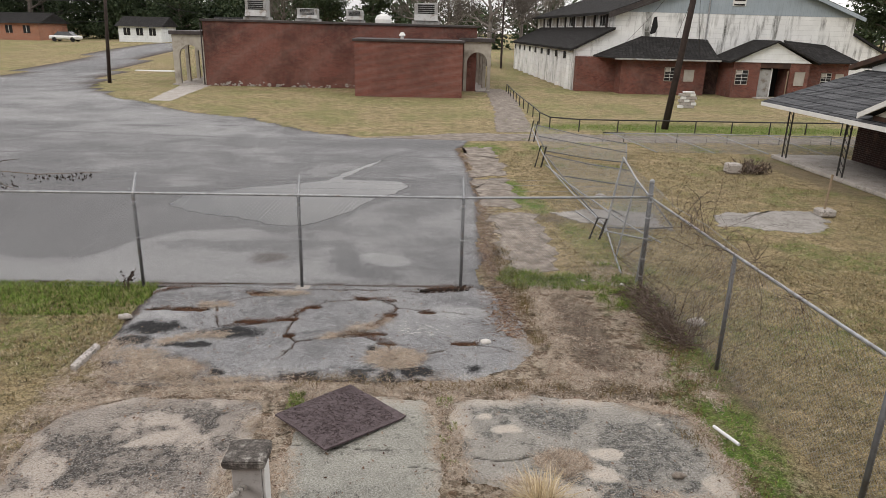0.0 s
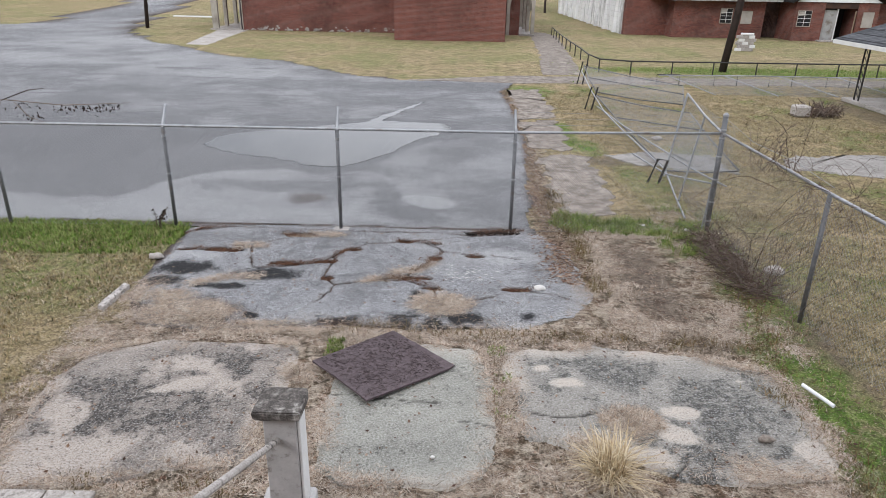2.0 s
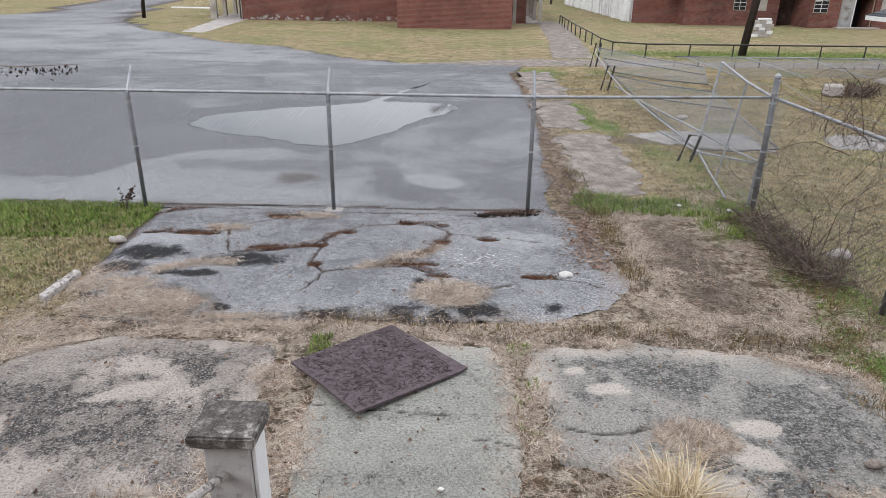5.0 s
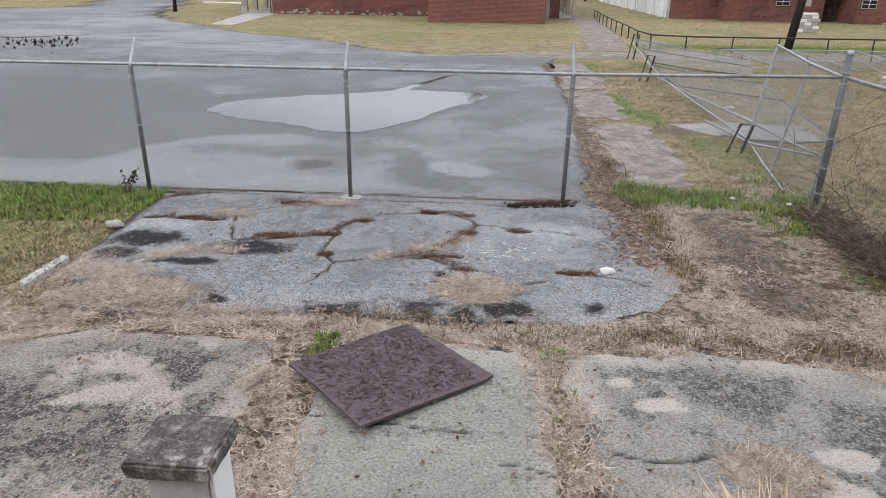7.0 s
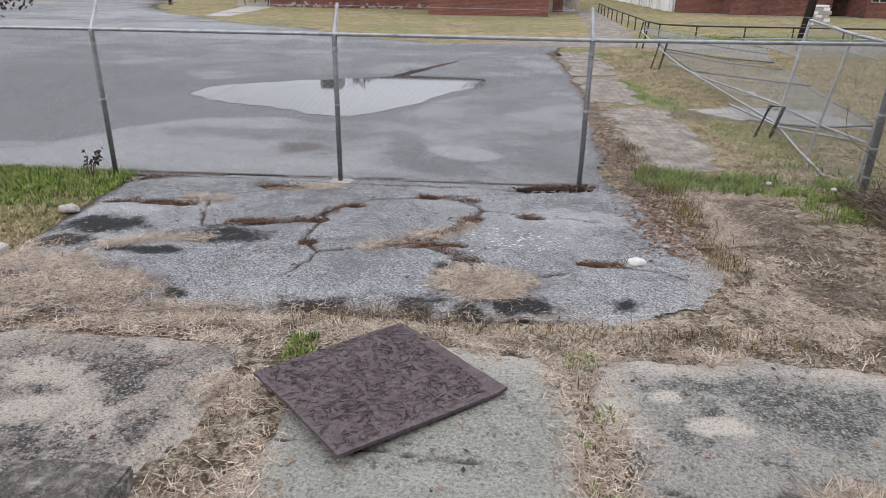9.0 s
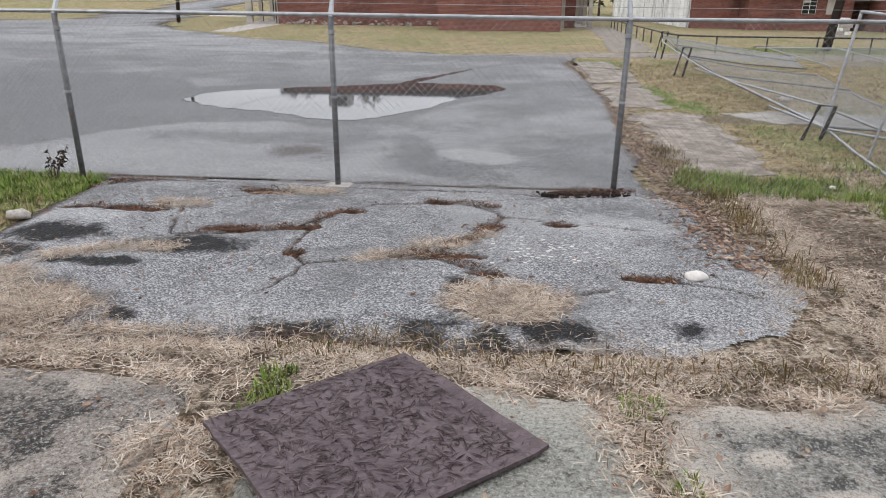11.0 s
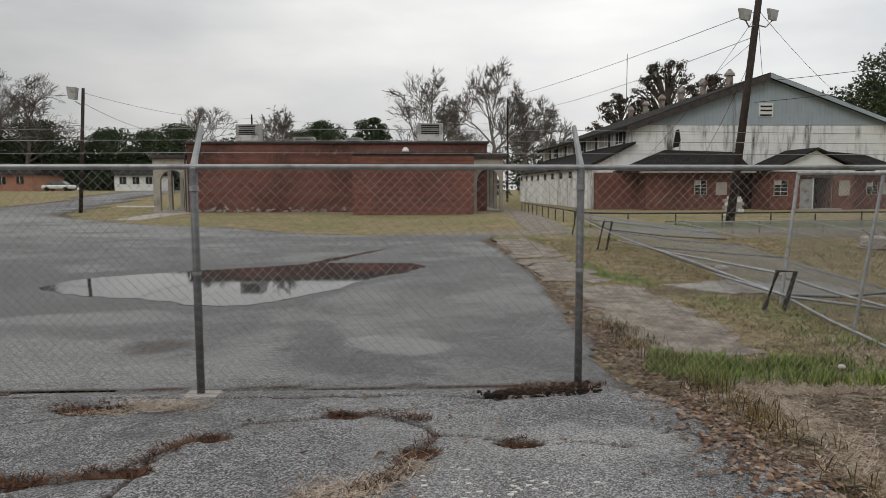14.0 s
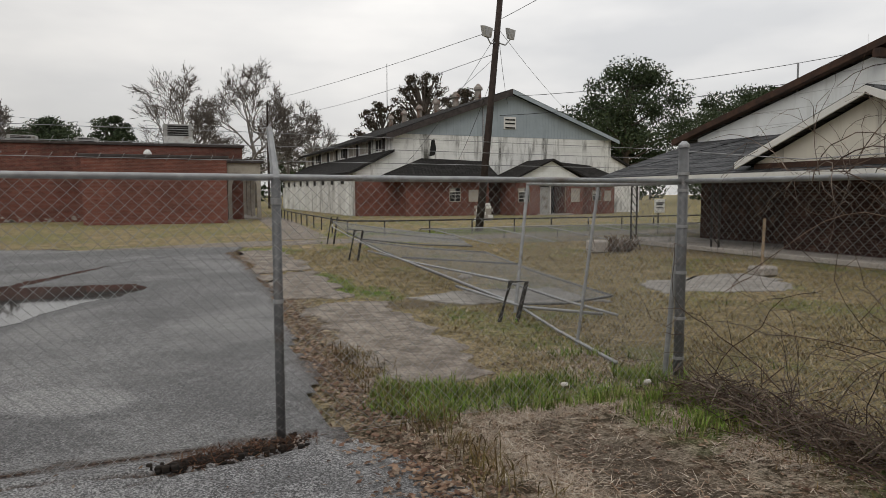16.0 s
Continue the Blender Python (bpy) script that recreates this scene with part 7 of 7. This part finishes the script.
# brown standing weeds
x, y = spread_points(200000, -5, 5.2, 4.8, 14, lambda x, y: (0.95 * np.exp(-(along(x, y, [(-1.6, 8.0), (-1.0, 8.12), (0.2, 7.93), (1.6, 7.93), (3.6, 7.8)]) / 0.12) ** 2) + 0.95 * np.exp(-(along(x, y, [(-3.3, 5.2), (-2.6, 5.27), (-2.0, 5.2)]) / 0.12) ** 2) + 0.9 * np.exp(-(along(x, y, [(2.0, 9.3), (2.0, 10.1), (2.07, 11.3), (1.9, 12.0), (1.98, 13.9)]) / 0.15) ** 2)
                                                          + 0.9 * np.exp(-(along(x, y, [(3.75, 7.3), (4.1, 8.6), (4.05, 9.8), (4.2, 11.4)]) / 0.26) ** 2) + 0.4 * np.exp(-(along(x, y, [(0.45, 7.7), (0.44, 6.2)]) / 0.05) ** 2)
                                                          + 0.6 * np.exp(-(along(x, y, [(3.4, 6.8), (3.75, 6.2), (3.6, 5.2)]) / 0.2) ** 2)) * np.clip((fbm(x, y, 3, 205) - 0.34) * 5, 0.1, 1.1))
tall = np.where((x > 1.6) & (x < 2.6) & (y > 9.0), 1.0, 0.5)
blade_mesh("brown_weeds", x, y, deck(x, y), U(len(x), 0.06, 0.26) * tall, U(len(x), 0.004, 0.009), U(len(x), 0.1, 0.8), M["weed_brown"], "rusty brown and olive dead weeds", "weeds")
x, y = spread_points(1500, -1.56, -1.36, 7.3, 7.8, lambda x, y: 0.2 + 0.6 * (fbm(x, y, 6, 4) > 0.5))
blade_mesh("weeds", x, y, deck(x, y), U(len(x), 0.03, 0.11), U(len(x), 0.006, 0.014), U(len(x), 0.1, 0.6), M["grass_green"], "small bright green weed by the strand board", "weeds")
x, y = spread_points(9000, 0.36, 0.58, 6.3, 7.7, lambda x, y: 0.22 * (fbm(x, y, 5, 9) > 0.5))
blade_mesh("weeds", x, y, deck(x, y), U(len(x), 0.02, 0.07), U(len(x), 0.004, 0.01), U(len(x), 0.1, 0.6), M["grass_green"], "green weeds in the slab joint", "weeds")
# rusty needles mounded in the holes of the asphalt
hx, hy, hz = [], [], []
for cx, cy, rx, ry in HOLES:
    n = int(9000 * rx * ry * 3) + 60
    q, a = np.sqrt(rng.random(n)), rng.uniform(0, 6.283, n)
    hx.append(cx + rx * q * np.cos(a)), hy.append(cy + ry * q * np.sin(a)), hz.append(0.012 * (1 - q))
for line in LITTERED:
    for (ax, ay), (bx, by) in zip(line, line[1:]):
        n = int(520 * math.dist((ax, ay), (bx, by)))
        t = rng.random(n) ** rng.choice([0.6, 1.0, 1.7])
        hx.append(ax + (bx - ax) * t + rng.normal(0, 0.045, n)), hy.append(ay + (by - ay) * t + rng.normal(0, 0.03, n)), hz.append(rng.uniform(0, 0.02, n))
n = 700
t = rng.random(n)
hx.append(0.3 + 0.85 * t + rng.normal(0, 0.05, n)), hy.append(11.42 + 0.14 * t + rng.normal(0, 0.06, n)), hz.append(rng.uniform(0, 0.05, n))
x, y, dz = np.concatenate(hx), np.concatenate(hy), np.concatenate(hz)
blade_mesh("needle_litter", x, y, surface(x, y) + dz, U(len(x), 0.03, 0.09), U(len(x), 0.004, 0.009), U(len(x), 0.55, 0.98), M["needle"], "rust-brown needles and soil filling the asphalt holes", "litter", 0.3)
# one big pale tuft
n = 520
a, q = U(n, 0, 6.283), np.sqrt(rng.random(n)) * 0.14
blade_mesh("dry_tuft", 1.33 + q * np.cos(a), 5.46 + q * np.sin(a), np.full(n, 0.02), U(n, 0.28, 0.72), U(n, 0.005, 0.011), U(n, 0.1, 0.9), M["straw_pale"], "large pale tuft of dry bunch grass", "grass", 0.8)
n = 2600
a, q = U(n, 0, 6.283), np.sqrt(rng.random(n)) * 0.3
blade_mesh("dry_tuft", 1.72 + q * np.cos(a), 6.25 + q * np.sin(a) * 0.75, np.full(n, 0.02), U(n, 0.05, 0.17), U(n, 0.002, 0.006), U(n, 0.55, 1.0), M["straw"], "low tuft of dry grass in the slab", "grass", 0.8)


def leaf_mesh(name, x, y, z, size, material, label):
    n = len(x)
    a, t = rng.uniform(0, 6.283, n), rng.uniform(-0.5, 0.5, n)
    ca, sa = np.cos(a), np.sin(a)
    P = np.empty((n, 4, 3), np.float32)
    for k, (u, v, w) in enumerate(((-1, 0, 0.15), (0, -0.55, 0.02), (1, 0, 0.3), (0, 0.55, 0.25))):
        P[:, k] = np.stack([x + size * (u * ca - v * sa), y + size * (u * sa + v * ca), z + size * (w + t * u * 0.5 + 0.25)], -1)
    me = bpy.data.meshes.new(name)
    i = np.arange(n)[:, None] * 4
    me.from_pydata(P.reshape(-1, 3).tolist(), [], np.concatenate([i + np.array([[0, 1, 2]]), i + np.array([[0, 2, 3]])]).tolist())
    me.materials.append(material)
    return tagged(new(name, me), label, "leaves", "", "stuff")


x, y = spread_points(80000, 1.0, 3.4, 9.4, 28, lambda x, y: np.exp(-((x - 1.66 - 0.016 * (y - 11)) / 0.24) ** 2) * (0.3 + fbm(x, y, 1.5, 206)))
leaf_mesh("fallen_leaves", x, y, surface(x, y) + 0.006, U(len(x), 0.012, 0.034), M["leaf_litter"], "drift of brown fallen leaves along the asphalt edge")
x, y = spread_points(14000, -4.6, 4.6, 5, 13, lambda x, y: 0.12 + 0.8 * (x > 1.9) * (y > 8) + gap_density(x, y) * 0.5)
leaf_mesh("fallen_leaves", x, y, deck(x, y) + 0.004, U(len(x), 0.008, 0.028), M["leaf_litter"], "scattered brown leaf scraps on the paving")

# dead brambles on the side fence
rbm = random.Random(8)
stems = Geo()


def stem(p, d, n, step, r, droop, kids):
    p, d = Vector(p), Vector(d).normalized()
    pts = [p]
    for i in range(n):
        d = (d + Vector((rbm.gauss(0, 0.2), rbm.gauss(0, 0.28), rbm.gauss(0, 0.2) - droop * i / n))).normalized()
        p = p + d * step
        if p.z < 0.03:
            p.z = 0.03
        pts.append(p)
        if kids and rbm.random() < 0.4:
            stem(p, d + Vector((rbm.gauss(0, 0.5), rbm.gauss(0, 0.8), rbm.gauss(0, 0.5))), rbm.randint(3, 6), step * 0.7, r * 0.55, droop, 0)
    stems.tube(pts, [r * (1 - 0.7 * i / n) for i in range(n + 1)], 4, False)


for _ in range(40):
    y0 = rbm.choice((rbm.uniform(8.6, 11.2), rbm.uniform(9.0, 10.8), rbm.uniform(8.0, 9.6)))
    stem((4.42 + rbm.uniform(-0.25, 0.12), y0, 0.0), (rbm.gauss(0, 0.15), rbm.gauss(0, 0.35), 1), rbm.randint(9, 15), rbm.uniform(0.10, 0.16), rbm.uniform(0.002, 0.0055), rbm.uniform(0.0, 0.25), 1)
for _ in range(46):
    y0 = rbm.uniform(7.0, 9.9)
    stem((4.45 + rbm.uniform(-0.1, 0.15), y0, RAIL + rbm.uniform(-0.25, 0.12)), (rbm.gauss(0, 0.3), rbm.choice((-1, 1)), rbm.uniform(-0.1, 0.6)), rbm.randint(7, 13), 0.13, rbm.uniform(0.002, 0.005), 0.55, 1)
for _ in range(34):
    stem((4.42 + rbm.uniform(-0.1, 0.2), rbm.uniform(9.4, 10.8), RAIL + rbm.uniform(-0.3, 0.1)), (rbm.gauss(0, 0.4), rbm.gauss(-0.2, 0.8), rbm.uniform(0.3, 1.1)), rbm.randint(7, 12), 0.11, rbm.uniform(0.002, 0.006), 0.5, 1)
tagged(part("brambles", stems, M["bramble"]), "dead bramble stems woven through the chain-link fence", "brambles", "", "stuff")
heap = Geo()
for _ in range(1500):
    t = rbm.random()
    x, y = 4.18 + rbm.gauss(0, 0.16), 9.1 + 2.3 * t + rbm.gauss(0, 0.1)
    a = rbm.uniform(0, 6.28)
    l = rbm.uniform(0.08, 0.3)
    z = abs(rbm.gauss(0.04, 0.09))
    heap.tube([(x, y, z), (x + l * math.cos(a), y + l * math.sin(a), max(0.01, z + rbm.uniform(-0.08, 0.16)))], rbm.uniform(0.002, 0.005), 3, False)
tagged(part("bramble_heap", heap, M["bramble"]), "matted dark dead brambles at the fence foot", "brambles", "", "stuff")

# dead branch caught over the fence, with shrivelled leaves
snag = thing("dead_branch", (-7.6, 11.6, 1.75), "thin dead branch with shrivelled dark leaves over the fence rail", "branch")
twig, lf = Geo(), Geo()
for p in ([(-8.6, 11.6, 2.05), (-7.4, 11.62, 2.13), (-6.4, 11.6, 2.06), (-5.3, 11.58, 2.12)], [(-7.4, 11.6, 2.12), (-6.9, 11.55, 2.3), (-6.6, 11.5, 2.34)], [(-7.2, 11.6, 2.1), (-7.0, 11.6, 1.86), (-6.75, 11.58, 1.78)], [(-7.6, 11.6, 1.77), (-7.4, 11.62, 2.13)]):
    twig.tube(p, [0.008] * (len(p) - 1) + [0.003], 4, False)
for _ in range(110):
    c = rbm.choice(((-7.05, 2.1), (-6.35, 2.08), (-5.95, 2.06), (-5.75, 2.1), (-6.9, 1.95)))
    p = Vector((c[0] + rbm.gauss(0, 0.14), 11.6 + rbm.gauss(0, 0.05), c[1] - abs(rbm.gauss(0, 0.06))))
    a = Vector((rbm.gauss(0, 0.5), rbm.gauss(0, 0.5), -1)).normalized() * 0.055
    b = Vector((rbm.gauss(0, 1), rbm.gauss(0, 1), 0)).normalized() * 0.016
    lf.face(p, p + a * 0.5 + b, p + a, p + a * 0.5 - b)
part("stem", twig, M["bramble"], snag)
part("foliage", lf, M["dead_leaf"], snag, "shrivelled dark brown leaves")
weed = thing("dead_weed", (-5.15, 11.45, 0), "dead dark weed standing at the fence post", "weed")
wst, wlf = Geo(), Geo()
for _ in range(12):
    a = rbm.uniform(0, 6.28)
    p = [Vector((-5.1 + 0.05 * math.cos(a), 11.45, 0)), Vector((-5.1 + 0.1 * math.cos(a), 11.45 + 0.08 * math.sin(a), 0.18)), Vector((-5.1 + 0.22 * math.cos(a), 11.45 + 0.14 * math.sin(a), rbm.uniform(0.22, 0.42)))]
    wst.tube(p, [0.005, 0.004, 0.002], 4, False)
    for _ in range(6):
        q = p[1].lerp(p[2], rbm.random())
        b = Vector((rbm.gauss(0, 1), rbm.gauss(0, 1), rbm.gauss(0, 0.5))).normalized() * 0.03
        wlf.face(q, q + b + Vector((0, 0, -0.01)), q + b * 1.5, q + b * 0.7 + Vector((0, 0, 0.018)))
part("stem", wst, M["bramble"], weed)
part("foliage", wlf, M["dead_leaf"], weed)


# ---- small things ----
def stone(x, y, z, rx, ry, rz, label, mat, seed):
    bm = bmesh.new()
    bmesh.ops.create_icosphere(bm, subdivisions=2, radius=1.0)
    for v in bm.verts:
        k = 1 + 0.35 * noise.noise(v.co * 1.6 + Vector((seed, 0, 0)))
        v.co = Vector((x + v.co.x * rx * k, y + v.co.y * ry * k, z + max(v.co.z, -0.5) * rz * k))
    ob = part("stone", bm, M[mat])
    ob.data.polygons.foreach_set("use_smooth", [True] * len(ob.data.polygons))
    tagged(ob, label, "stone")


stone(1.17, 9.24, 0.055, 0.085, 0.055, 0.045, "white stone lying on the asphalt", "pebble", 1)
stone(2.93, 5.95, 0.06, 0.075, 0.045, 0.04, "pale rounded stone on the concrete slab", "walk", 2)
stone(-4.6, 10.15, 0.05, 0.13, 0.07, 0.05, "pale broken stone at the asphalt edge", "pale_concrete", 3)
stone(-0.25, 5.62, 0.045, 0.022, 0.018, 0.014, "tiny white stone on the slab", "pebble", 4)
stone(3.35, 11.95, 0.05, 0.035, 0.025, 0.02, "white scrap of stone in the weeds", "pebble", 5)
stone(4.05, 11.75, 0.05, 0.04, 0.025, 0.02, "white scrap of stone in the weeds", "pebble", 6)
stone(4.75, 9.9, 0.1, 0.14, 0.1, 0.08, "pale stone by the fence", "pale_concrete", 7)
stone(5.6, 19.0, 0.06, 0.14, 0.1, 0.06, "pale stone in the dry grass", "pale_concrete", 8)
pipe_g = Geo()
a, b = Vector((3.72, 6.88, 0.075)), Vector((3.86, 6.5, 0.07))
pipe_g.tube([a, b], 0.021, 12, False).tube([b, a], 0.016, 12, False)
tagged(part("plastic_pipe", pipe_g, M["pvc"], None, "", True), "short white plastic pipe lying in the weeds", "pipe")
flecks = Geo()
for _ in range(60):
    x, y = 0.05 + rbm.gauss(0, 0.22), 9.75 + rbm.gauss(0, 0.16)
    s = rbm.uniform(0.008, 0.018)
    z = float(apron_height(np.array([x]), np.array([y]))[0])
    flecks.soft_box(x - s, x + s, y - s * 0.5, y + s * 0.5, z, z + 0.006, 0.002)
tagged(part("paint_flecks", flecks, M["pebble"]), "white paint flecks scattered on the asphalt", "flecks", "", "stuff")
# Black clods give the debris and paint in the darkness of a hole.
hole_clods = Geo()
for _ in range(800):
    t = rbm.random()
    x, y = 0.28 + 0.75 * t + rbm.gauss(0, 0.05), 11.42 + 0.13 * t + rbm.gauss(0, 0.045) * (0.4 + t)
    s = rbm.uniform(0.006, 0.024)
    hole_clods.soft_box(x - s, x + s, y - s * 0.6, y + s * 0.6, 0.005, 0.018 + rbm.random() * 0.035, s * 0.25)
tagged(part("hole_debris", hole_clods, M["hole_clods"]), "black debris clods painting in the dark hole by the fence post", "debris", "", "stuff")
